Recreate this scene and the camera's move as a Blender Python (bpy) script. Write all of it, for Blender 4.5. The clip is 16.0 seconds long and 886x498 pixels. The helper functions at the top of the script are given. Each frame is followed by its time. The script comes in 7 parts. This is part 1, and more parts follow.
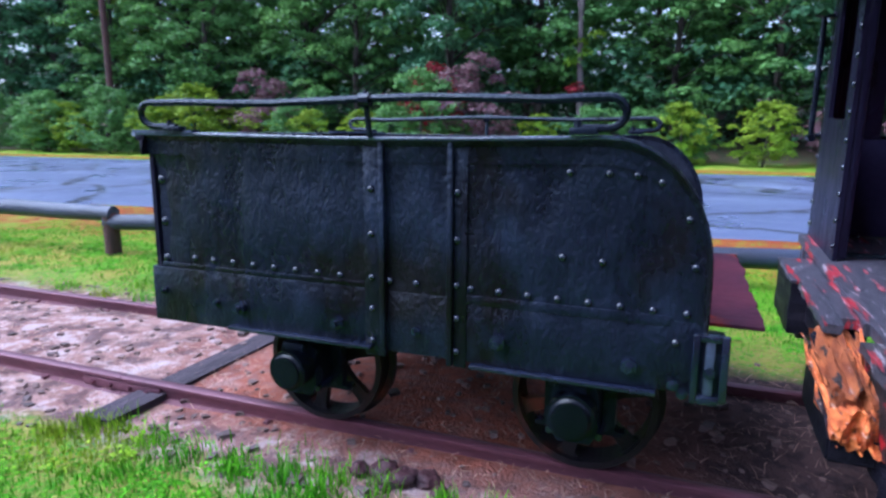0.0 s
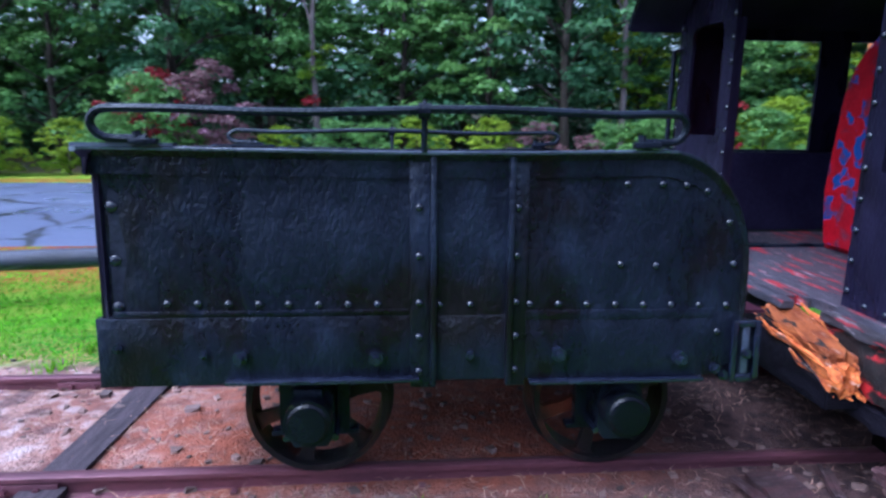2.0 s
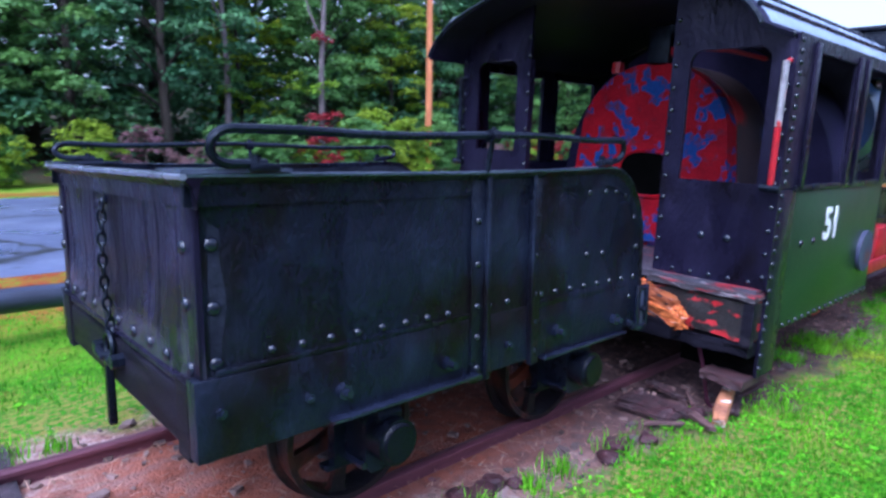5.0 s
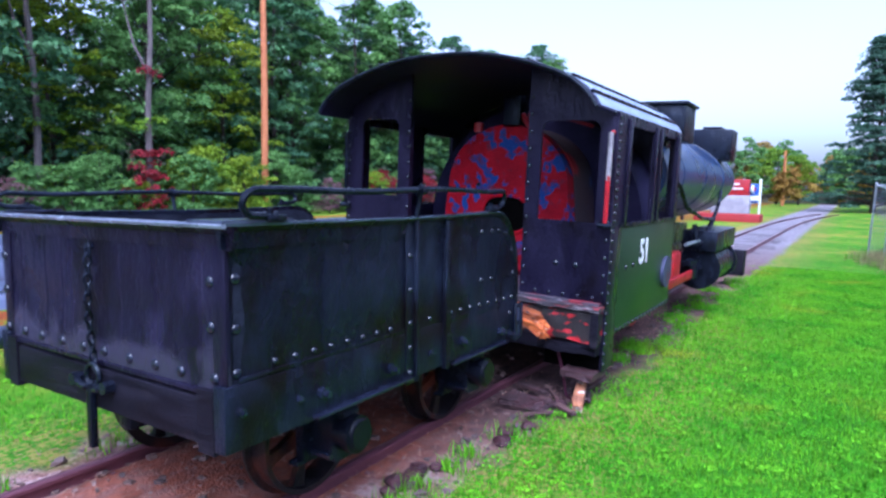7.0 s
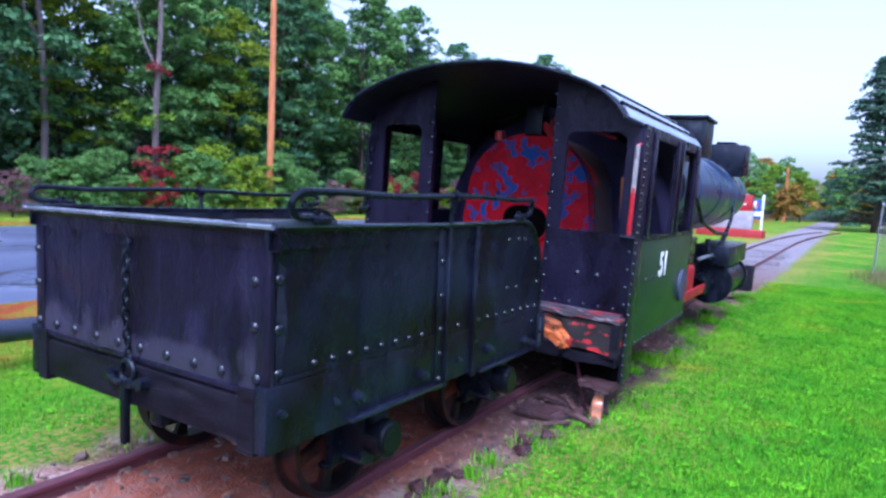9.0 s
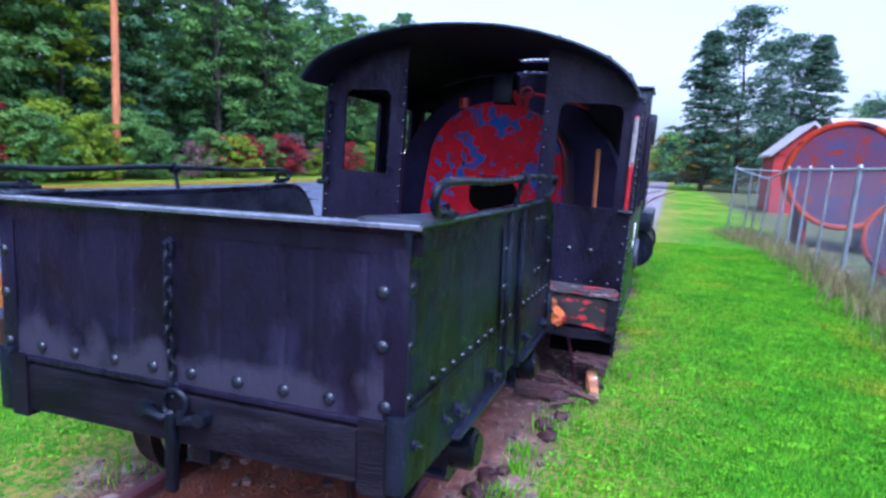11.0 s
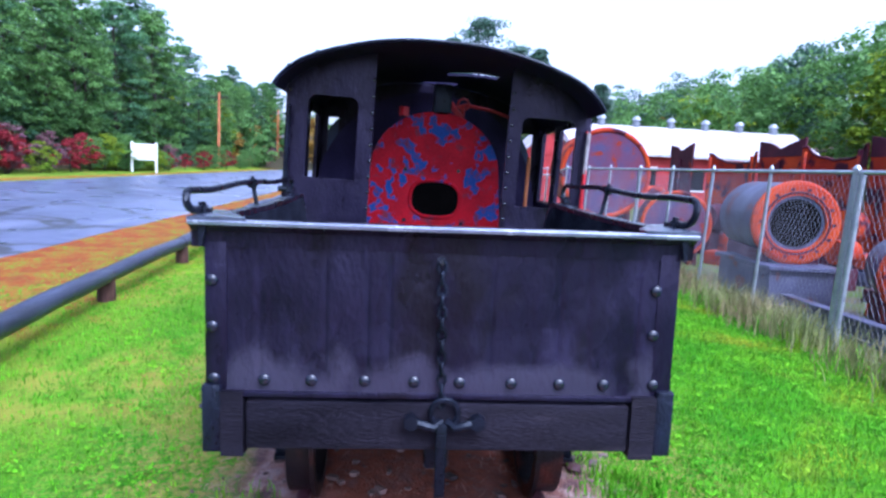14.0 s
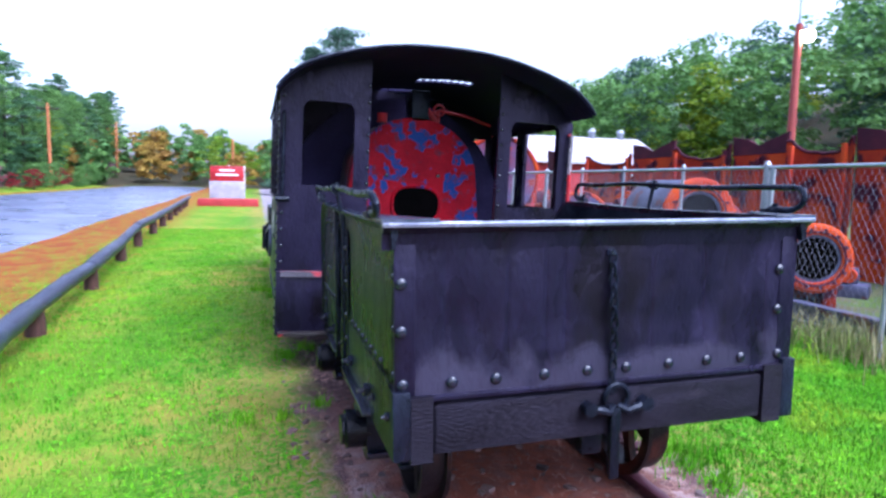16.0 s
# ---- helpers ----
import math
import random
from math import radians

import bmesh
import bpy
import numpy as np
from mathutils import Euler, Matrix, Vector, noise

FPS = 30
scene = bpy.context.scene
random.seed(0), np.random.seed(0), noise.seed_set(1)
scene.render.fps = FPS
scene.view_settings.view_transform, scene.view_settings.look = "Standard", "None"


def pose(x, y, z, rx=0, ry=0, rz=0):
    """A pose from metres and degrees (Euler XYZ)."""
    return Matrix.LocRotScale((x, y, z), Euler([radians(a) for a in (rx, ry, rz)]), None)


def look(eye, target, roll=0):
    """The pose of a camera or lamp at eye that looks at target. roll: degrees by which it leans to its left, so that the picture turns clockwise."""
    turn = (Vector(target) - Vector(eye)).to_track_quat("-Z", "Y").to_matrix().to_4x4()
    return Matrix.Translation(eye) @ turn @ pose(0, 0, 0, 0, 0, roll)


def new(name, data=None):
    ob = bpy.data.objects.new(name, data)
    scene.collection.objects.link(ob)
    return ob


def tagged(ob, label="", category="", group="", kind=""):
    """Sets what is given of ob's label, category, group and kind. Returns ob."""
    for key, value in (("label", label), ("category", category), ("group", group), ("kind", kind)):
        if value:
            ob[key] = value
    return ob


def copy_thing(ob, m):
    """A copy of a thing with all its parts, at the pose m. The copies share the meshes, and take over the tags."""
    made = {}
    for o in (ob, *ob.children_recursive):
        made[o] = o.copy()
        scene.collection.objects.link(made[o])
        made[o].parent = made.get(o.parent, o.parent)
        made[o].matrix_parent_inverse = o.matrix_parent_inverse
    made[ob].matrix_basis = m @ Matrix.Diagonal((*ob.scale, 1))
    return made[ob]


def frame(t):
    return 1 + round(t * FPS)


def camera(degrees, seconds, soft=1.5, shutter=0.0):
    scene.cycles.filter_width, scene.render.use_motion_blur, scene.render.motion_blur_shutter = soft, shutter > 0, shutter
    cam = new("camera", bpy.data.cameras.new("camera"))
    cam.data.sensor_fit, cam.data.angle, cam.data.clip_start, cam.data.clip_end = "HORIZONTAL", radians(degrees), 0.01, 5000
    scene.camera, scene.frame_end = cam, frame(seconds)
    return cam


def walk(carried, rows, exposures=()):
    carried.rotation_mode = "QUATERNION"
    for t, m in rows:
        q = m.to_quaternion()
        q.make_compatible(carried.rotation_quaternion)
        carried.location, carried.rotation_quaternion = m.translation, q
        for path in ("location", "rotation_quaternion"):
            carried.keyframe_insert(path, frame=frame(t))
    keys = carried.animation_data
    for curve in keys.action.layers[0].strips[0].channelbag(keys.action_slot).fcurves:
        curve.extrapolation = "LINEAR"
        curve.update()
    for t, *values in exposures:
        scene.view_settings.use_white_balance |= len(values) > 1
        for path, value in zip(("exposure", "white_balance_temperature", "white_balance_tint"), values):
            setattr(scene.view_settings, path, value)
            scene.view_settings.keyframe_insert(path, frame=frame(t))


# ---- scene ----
cam = camera(70.5, 16.0, soft=2.6, shutter=0.5)
PATH = [
    (0, (-0.004, 0.05, 1.455), (-0.713, 1.878, 1.064), 0.1),
    (0.5, (-0.272, 0.067, 1.475), (-0.819, 1.95, 1.083), 0.3),
    (1, (-0.622, -0.012, 1.457), (-0.942, 1.924, 1.068), -1.9),
    (1.5, (-0.925, -0.019, 1.429), (-0.995, 1.944, 1.049), -1.9),
    (2, (-1.182, -0.015, 1.453), (-1.031, 1.948, 1.104), 0.5),
    (2.5, (-1.542, -0.025, 1.437), (-1.156, 1.909, 1.108), 0.3),
    (3, (-1.825, -0.002, 1.438), (-1.222, 1.877, 1.113), -0.1),
    (3.2, (-1.909, 0.037, 1.433), (-1.237, 1.892, 1.108), -0.5),
    (5.3, (-2.933, 0.478, 1.534), (-1.538, 1.88, 1.239), 0.7),
    (5.5, (-3.021, 0.502, 1.561), (-1.578, 1.86, 1.29), 0.4),
    (6, (-3.306, 0.521, 1.576), (-1.715, 1.712, 1.351), 0.2),
    (6.5, (-3.462, 0.437, 1.576), (-1.775, 1.491, 1.37), -0.1),
    (7, (-3.591, 0.327, 1.557), (-1.92, 1.407, 1.36), 1.0),
    (7.5, (-3.661, 0.293, 1.555), (-2.012, 1.408, 1.365), 0.8),
    (8, (-3.683, 0.286, 1.56), (-2.036, 1.407, 1.388), 1.2),
    (8.2, (-3.677, 0.295, 1.555), (-2.042, 1.436, 1.39), 1.2),
    (10.3, (-3.72, 1.06, 1.571), (-1.914, 1.883, 1.324), 3.0),
    (10.5, (-3.727, 1.173, 1.578), (-1.9, 1.943, 1.317), 1.4),
    (11, (-3.833, 1.462, 1.599), (-1.966, 2.123, 1.32), 2.9),
    (11.5, (-4.066, 1.76, 1.597), (-2.142, 2.239, 1.342), 3.0),
    (12, (-4.161, 2.049, 1.588), (-2.213, 2.391, 1.296), 0.7),
    (12.5, (-4.217, 2.28, 1.641), (-2.261, 2.544, 1.313), 1.9),
    (13, (-4.289, 2.623, 1.635), (-2.316, 2.748, 1.337), 2.2),
    (13.5, (-4.381, 2.918, 1.638), (-2.406, 2.878, 1.322), 3.1),
    (14, (-4.368, 3.152, 1.608), (-2.389, 3.022, 1.353), 3.0),
    (14.5, (-4.376, 3.355, 1.628), (-2.402, 3.186, 1.355), 3.2),
    (15, (-4.358, 3.608, 1.612), (-2.39, 3.366, 1.348), 4.1),
    (15.5, (-4.327, 3.98, 1.583), (-2.382, 3.568, 1.364), 2.9),
    (16, (-4.226, 4.268, 1.526), (-2.319, 3.701, 1.317), 1.2),
]
EXPOSURES = [(0, 1.33, 4800, 15), (3.2, 1.3, 4750, 16), (5.4, 1.25, 4760, 21), (8.1, 1.27, 4820, 22), (10.4, 1.24, 4780, 22), (12.5, 1.36, 4780, 22), (16, 1.6, 5060, 23)]
walk(cam, [(t, look(eye, target, roll)) for t, eye, target, roll in PATH], EXPOSURES)

# ---- world and light: overcast daylight, sun low behind thin cloud ----
SUN_ELEV, SUN_AZ = 55.0, -150.0   # azimuth from +x towards +y, degrees
world = bpy.data.worlds.new("world")
scene.world = world
world.use_nodes = True
wn = world.node_tree.nodes
wl = world.node_tree.links
sky = wn.new("ShaderNodeTexSky")
sky.sky_type, sky.sun_disc = "NISHITA", False
sky.sun_elevation, sky.sun_rotation = radians(SUN_ELEV), radians(90 - SUN_AZ)
sky.air_density, sky.dust_density, sky.ozone_density = 1.0, 4.0, 1.0
hsv = wn.new("ShaderNodeHueSaturation")
hsv.inputs["Saturation"].default_value = 0.42
wl.new(sky.outputs[0], hsv.inputs["Color"])
wl.new(hsv.outputs[0], wn["Background"].inputs["Color"])
wn["Background"].inputs["Strength"].default_value = 0.15
sun = new("sun", bpy.data.lights.new("sun", "SUN"))
sun.data.energy, sun.data.angle, sun.data.color = 1.3, radians(40), (1.0, 0.95, 0.88)
sun.rotation_euler = (radians(90 - SUN_ELEV), 0, radians(90 + SUN_AZ))


# ---- materials ----
def mat(name, c1, c2, rough=0.6, metal=0.0, scale=3.0, fine=60.0, bump=0.25, c3=None, c3_scale=2.0, c3_at=0.6,
        stretch=(1, 1, 1), rough_var=0.15, spec=0.5, grain=0.35, island=0.0, per_object=0.0, bump_dist=0.01, wave=0.0, gate=0.0, c4=None, c4_scale=2.0, c4_at=0.6, edge=0.06):
    m = bpy.data.materials.new(name)
    m.use_nodes = True
    n, l = m.node_tree.nodes, m.node_tree.links
    b = n["Principled BSDF"]
    co = n.new("ShaderNodeTexCoord")
    mp = n.new("ShaderNodeMapping")
    mp.inputs["Scale"].default_value = stretch
    l.new(co.outputs["Object"], mp.inputs["Vector"])

    def noise_tex(sc, detail=4.0):
        t = n.new("ShaderNodeTexNoise")
        t.inputs["Scale"].default_value, t.inputs["Detail"].default_value = sc, detail
        l.new(mp.outputs[0], t.inputs["Vector"])
        return t

    def ramp(src, a, z):
        r = n.new("ShaderNodeMapRange")
        r.inputs["From Min"].default_value, r.inputs["From Max"].default_value = a, z
        l.new(src, r.inputs["Value"])
        return r.outputs[0]

    def mix(fac, a, c):
        x = n.new("ShaderNodeMix")
        x.data_type = "RGBA"
        for sock, v in ((x.inputs[0], fac), (x.inputs[6], a), (x.inputs[7], c)):
            if isinstance(v, (int, float)):
                sock.default_value = v
            elif isinstance(v, tuple):
                sock.default_value = (*v[:3], 1)
            else:
                l.new(v, sock)
        return x.outputs[2]

    big, small = noise_tex(scale, 5.0), noise_tex(fine, 3.0)
    col = mix(ramp(big.outputs["Fac"], 0.35, 0.65), c1, c2)
    if c3:
        patch = noise_tex(c3_scale, 6.0)
        fac = patch.outputs["Fac"]
        if gate:
            ga = n.new("ShaderNodeMath")
            ga.operation = "MULTIPLY_ADD"
            l.new(noise_tex(c3_scale * 0.3, 2.0).outputs["Fac"], ga.inputs[0])
            ga.inputs[1].default_value = gate
            l.new(fac, ga.inputs[2])
            fac = ga.outputs[0]
        col = mix(ramp(fac, c3_at + gate * 0.5, c3_at + gate * 0.5 + edge), col, c3)
    if c4:
        col = mix(ramp(noise_tex(c4_scale, 7.0).outputs["Fac"], c4_at, c4_at + 0.12), col, c4)
    h = n.new("ShaderNodeHueSaturation")
    l.new(col, h.inputs["Color"])
    val = ramp(small.outputs["Fac"], 0.25, 0.75)
    mul = n.new("ShaderNodeMath")
    mul.operation = "MULTIPLY_ADD"
    l.new(val, mul.inputs[0])
    mul.inputs[1].default_value, mul.inputs[2].default_value = grain, 1 - grain / 2
    last = mul.outputs[0]
    if island or per_object:
        g = n.new("ShaderNodeNewGeometry") if island else n.new("ShaderNodeObjectInfo")
        src = g.outputs["Random Per Island"] if island else g.outputs["Random"]
        am = island or per_object
        k = n.new("ShaderNodeMath")
        k.operation = "MULTIPLY_ADD"
        l.new(src, k.inputs[0])
        k.inputs[1].default_value, k.inputs[2].default_value = am, 1 - am / 2
        k2 = n.new("ShaderNodeMath")
        k2.operation = "MULTIPLY"
        l.new(last, k2.inputs[0]), l.new(k.outputs[0], k2.inputs[1])
        last = k2.outputs[0]
    l.new(last, h.inputs["Value"])
    l.new(h.outputs[0], b.inputs["Base Color"])
    rr = n.new("ShaderNodeMath")
    rr.operation = "MULTIPLY_ADD"
    l.new(big.outputs["Fac"], rr.inputs[0])
    rr.inputs[1].default_value, rr.inputs[2].default_value = rough_var * 2, rough - rough_var
    l.new(rr.outputs[0], b.inputs["Roughness"])
    b.inputs["Metallic"].default_value = metal
    b.inputs["Specular IOR Level"].default_value = spec
    if bump:
        bp = n.new("ShaderNodeBump")
        bp.inputs["Strength"].default_value, bp.inputs["Distance"].default_value = bump, bump_dist
        hh = n.new("ShaderNodeMath")
        hh.operation = "MULTIPLY_ADD"
        l.new(big.outputs["Fac"], hh.inputs[0])
        hh.inputs[1].default_value = wave
        l.new(small.outputs["Fac"], hh.inputs[2])
        l.new(hh.outputs[0], bp.inputs["Height"])
        l.new(bp.outputs[0], b.inputs["Normal"])
    return m


BLACK = mat("black paint on steel", (0.0046, 0.0056, 0.0118), (0.0085, 0.0108, 0.0225), 0.3, 0.0, 5.0, 85, 0.55, c3=(0.0125, 0.0165, 0.033), c3_scale=8, c3_at=0.52, stretch=(1, 1, 0.55), rough_var=0.24, spec=0.28, wave=6.0, edge=0.22, gate=0.6, grain=0.75, c4=(0.0046, 0.0034, 0.0044), c4_scale=3.6, c4_at=0.52)
BLACK_CAB = mat("purple-black cab paint", (0.006, 0.005, 0.0135), (0.0105, 0.009, 0.023), 0.3, 0.0, 5.0, 60, 0.4, c3=(0.0165, 0.014, 0.034), c3_scale=6, c3_at=0.54, stretch=(1, 1, 0.5), rough_var=0.22, spec=0.24, wave=6.0, edge=0.2, gate=0.6, grain=0.45, c4=(0.0046, 0.0036, 0.0068), c4_scale=4, c4_at=0.53)
BLACK_IRON = mat("black iron", (0.0038, 0.0046, 0.0088), (0.0095, 0.0118, 0.0225), 0.27, 0.0, 6, 90, 0.3, spec=0.22)
# Worn wet steel, its base raised to carry the bright edge highlight.
RIM = mat("wet worn rim steel paled for sky sheen", (0.03, 0.037, 0.062), (0.065, 0.078, 0.12), 0.2, 0.0, 5, 60, 0.3, spec=0.7)
DARK_WOOD = mat("black painted wood", (0.0035, 0.0033, 0.006), (0.012, 0.011, 0.018), 0.5, 0.0, 3, 30, 1.0, stretch=(2, 1, 8), c3=(0.021, 0.018, 0.025), c3_scale=2.2, c3_at=0.6, spec=0.14, rough_var=0.25)
# Sky glint on the end lip, put into a paler steel colour.
LIP = mat("steel edge with sky glint in its colour", (0.16, 0.18, 0.25), (0.3, 0.33, 0.43), 0.25, 0.5, 5, 60, 0.2)
GREEN = mat("dark green paint", (0.01, 0.03, 0.012), (0.02, 0.05, 0.02), 0.4, 0.0, 2, 40, 0.2)
RED_WORN = mat("worn red paint over blue primer", (0.36, 0.0025, 0.011), (0.25, 0.003, 0.011), 0.6, 0.0, 5, 60, 0.25, c3=(0.018, 0.055, 0.22), c3_scale=15, c3_at=0.545, spec=0.12, gate=1.3, edge=0.07, c4=(0.13, 0.02, 0.04), c4_scale=9, c4_at=0.55)
RED = mat("red paint", (0.42, 0.006, 0.014), (0.24, 0.006, 0.012), 0.45, 0.0, 6, 60, 0.2)
ROTTEN = mat("rotten orange wood", (0.72, 0.19, 0.04), (0.36, 0.075, 0.018), 0.85, 0.0, 6, 40, 0.8, stretch=(6, 1.5, 6), c3=(0.03, 0.018, 0.018), c3_scale=5, c3_at=0.58, per_object=1.1, c4=(0.75, 0.5, 0.42), c4_scale=7, c4_at=0.62)
OLD_BEAM = mat("peeling red and black timber", (0.006, 0.005, 0.0062), (0.017, 0.01, 0.01), 0.55, 0.0, 5, 40, 0.9, stretch=(2, 2, 4), c3=(0.44, 0.008, 0.014), c3_scale=4, c3_at=0.57, c4=(0.006, 0.005, 0.007), c4_scale=7, c4_at=0.55)
RAIL = mat("rusty rail steel", (0.17, 0.062, 0.082), (0.11, 0.044, 0.062), 0.42, 0.35, 3, 60, 0.3, stretch=(0.3, 1, 1))
TIE = mat("weathered tie", (0.058, 0.04, 0.052), (0.024, 0.017, 0.024), 0.85, 0.0, 3, 40, 0.8, stretch=(9, 1, 6), per_object=0.6)
BOILER = mat("blue-black boiler jacket", (0.011, 0.026, 0.075), (0.026, 0.05, 0.125), 0.3, 0.0, 2, 40, 0.2, spec=0.35)
ROOF_LIGHT = mat("light roof sheet", (0.36, 0.43, 0.56), (0.24, 0.3, 0.42), 0.4, 0.1, 1.5, 40, 0.2)
LOG = mat("grey weathered log", (0.034, 0.042, 0.08), (0.017, 0.02, 0.038), 0.4, 0.0, 2, 40, 0.7, stretch=(0.4, 4, 4), c3=(0.08, 0.085, 0.12), c3_scale=2.5, c3_at=0.64, spec=0.5)
POST = mat("brown post", (0.085, 0.034, 0.026), (0.035, 0.017, 0.015), 0.85, 0, 5, 40, 0.5, stretch=(4, 4, 0.6))
POLE = mat("orange-brown pole", (0.55, 0.2, 0.07), (0.4, 0.13, 0.05), 0.8, 0, 3, 50, 0.4, stretch=(5, 5, 0.4))
GALV = mat("galvanised steel", (0.42, 0.45, 0.5), (0.3, 0.33, 0.38), 0.4, 0.6, 6, 80, 0.1)
RUST = mat("bright rust", (0.44, 0.06, 0.008), (0.25, 0.02, 0.012), 0.75, 0.0, 1.3, 30, 0.4, c3=(0.05, 0.01, 0.022), c3_scale=1.7, c3_at=0.53, spec=0.12)
RUST_DARK = mat("purple-brown rust", (0.075, 0.014, 0.027), (0.036, 0.011, 0.024), 0.7, 0.0, 2, 30, 0.4, c3=(0.2, 0.022, 0.008), c3_scale=2.0, c3_at=0.6, spec=0.15)
STEEL_BLUE = mat("dull blue-grey steel", (0.068, 0.075, 0.145), (0.04, 0.041, 0.08), 0.55, 0.2, 3, 40, 0.3, c3=(0.1, 0.03, 0.03), c3_scale=3.0, c3_at=0.6)
BARN = mat("barn red boards", (0.36, 0.018, 0.022), (0.26, 0.014, 0.016), 0.7, 0, 2, 20, 0.2)
WHITE = mat("white paint", (0.8, 0.8, 0.8), (0.7, 0.7, 0.72), 0.6, 0, 2, 30, 0.1)
# Black that paints the darkness of holes and gaps; also the ash pan's soot.
VOID = mat("flat black for the dark in openings, and soot", (0.002, 0.002, 0.002), (0.004, 0.0035, 0.0035), 0.95, 0, 5, 40, 0.3, spec=0.0)
PLATE = mat("purple-grey rusted plate", (0.058, 0.048, 0.115), (0.13, 0.03, 0.055), 0.6, 0.0, 2.2, 30, 0.3, c3=(0.2, 0.022, 0.01), c3_scale=2.6, c3_at=0.58, spec=0.2)
WIRE = mat("weathered fence wire", (0.17, 0.18, 0.24), (0.11, 0.12, 0.16), 0.5, 0.3, 6, 80, 0.0)
DECK = mat("peeling grey deck paint", (0.022, 0.02, 0.032), (0.075, 0.066, 0.09), 0.55, 0.0, 14, 50, 0.9, stretch=(6, 0.8, 3), c3=(0.36, 0.008, 0.02), c3_scale=4.5, c3_at=0.57, c4=(0.46, 0.4, 0.45), c4_scale=9, c4_at=0.6)
WORN_GREY = mat("bare grey worn paint", (0.36, 0.34, 0.36), (0.2, 0.18, 0.2), 0.6, 0.2, 12, 60, 0.4, c3=(0.4, 0.02, 0.02), c3_scale=14, c3_at=0.6)
RIVET_IRON = mat("worn rivet heads", (0.006, 0.0076, 0.017), (0.012, 0.015, 0.032), 0.17, 0.0, 9, 90, 0.2, spec=0.62)
WHEEL = mat("rusty black wheel iron", (0.006, 0.006, 0.009), (0.018, 0.013, 0.014), 0.45, 0.0, 6, 70, 0.4, c3=(0.11, 0.026, 0.014), c3_scale=3.0, c3_at=0.53, edge=0.15, spec=0.2)
CAP = mat("oiled black cap", (0.0022, 0.0026, 0.005), (0.005, 0.006, 0.011), 0.2, 0.0, 6, 90, 0.3, spec=0.2)
SCRAP_WOOD = mat("dark split scrap wood", (0.13, 0.065, 0.06), (0.05, 0.026, 0.028), 0.7, 0.0, 6, 40, 0.7, stretch=(1, 4, 4), c3=(0.24, 0.03, 0.02), c3_scale=5, c3_at=0.64)
SCRAP_DARK = mat("dark decayed plank", (0.055, 0.019, 0.022), (0.02, 0.01, 0.013), 0.65, 0.0, 6, 40, 0.9, stretch=(4, 1, 4), c3=(0.075, 0.045, 0.05), c3_scale=6, c3_at=0.62, per_object=0.7)
STRIP = mat("splintered strip with flaking paint", (0.016, 0.012, 0.018), (0.05, 0.04, 0.05), 0.6, 0.0, 14, 50, 0.9, stretch=(6, 0.8, 6), c3=(0.34, 0.01, 0.02), c3_scale=5, c3_at=0.56, c4=(0.5, 0.42, 0.46), c4_scale=9, c4_at=0.57)
SOOT = mat("sooty black sheet", (0.0145, 0.0125, 0.034), (0.027, 0.0235, 0.06), 0.6, 0.0, 3, 40, 0.3, spec=0.08)
LINING = mat("coal-worn inner sheet", (0.009, 0.01, 0.017), (0.026, 0.029, 0.044), 0.6, 0.0, 5, 40, 0.6, spec=0.0)
FIREBOX_SIDE = mat("sooty firebox side", (0.03, 0.026, 0.034), (0.06, 0.035, 0.035), 0.5, 0.0, 3, 40, 0.3, c3=(0.36, 0.008, 0.012), c3_scale=2.2, c3_at=0.58, c4=(0.02, 0.06, 0.2), c4_scale=5, c4_at=0.62)
BARK = mat("bark", (0.06, 0.045, 0.035), (0.03, 0.024, 0.02), 0.9, 0, 4, 30, 0.6, stretch=(3, 3, 0.5))

for m_, tint_ in ((BLACK, (0.78, 0.86, 1.0)), (BLACK_CAB, (0.82, 0.74, 1.0)), (SOOT, (0.8, 0.72, 1.0)), (DARK_WOOD, (0.84, 0.76, 1.0)), (BLACK_IRON, (0.76, 0.86, 1.0))):
    m_.node_tree.nodes["Principled BSDF"].inputs["Specular Tint"].default_value = (*tint_, 1)


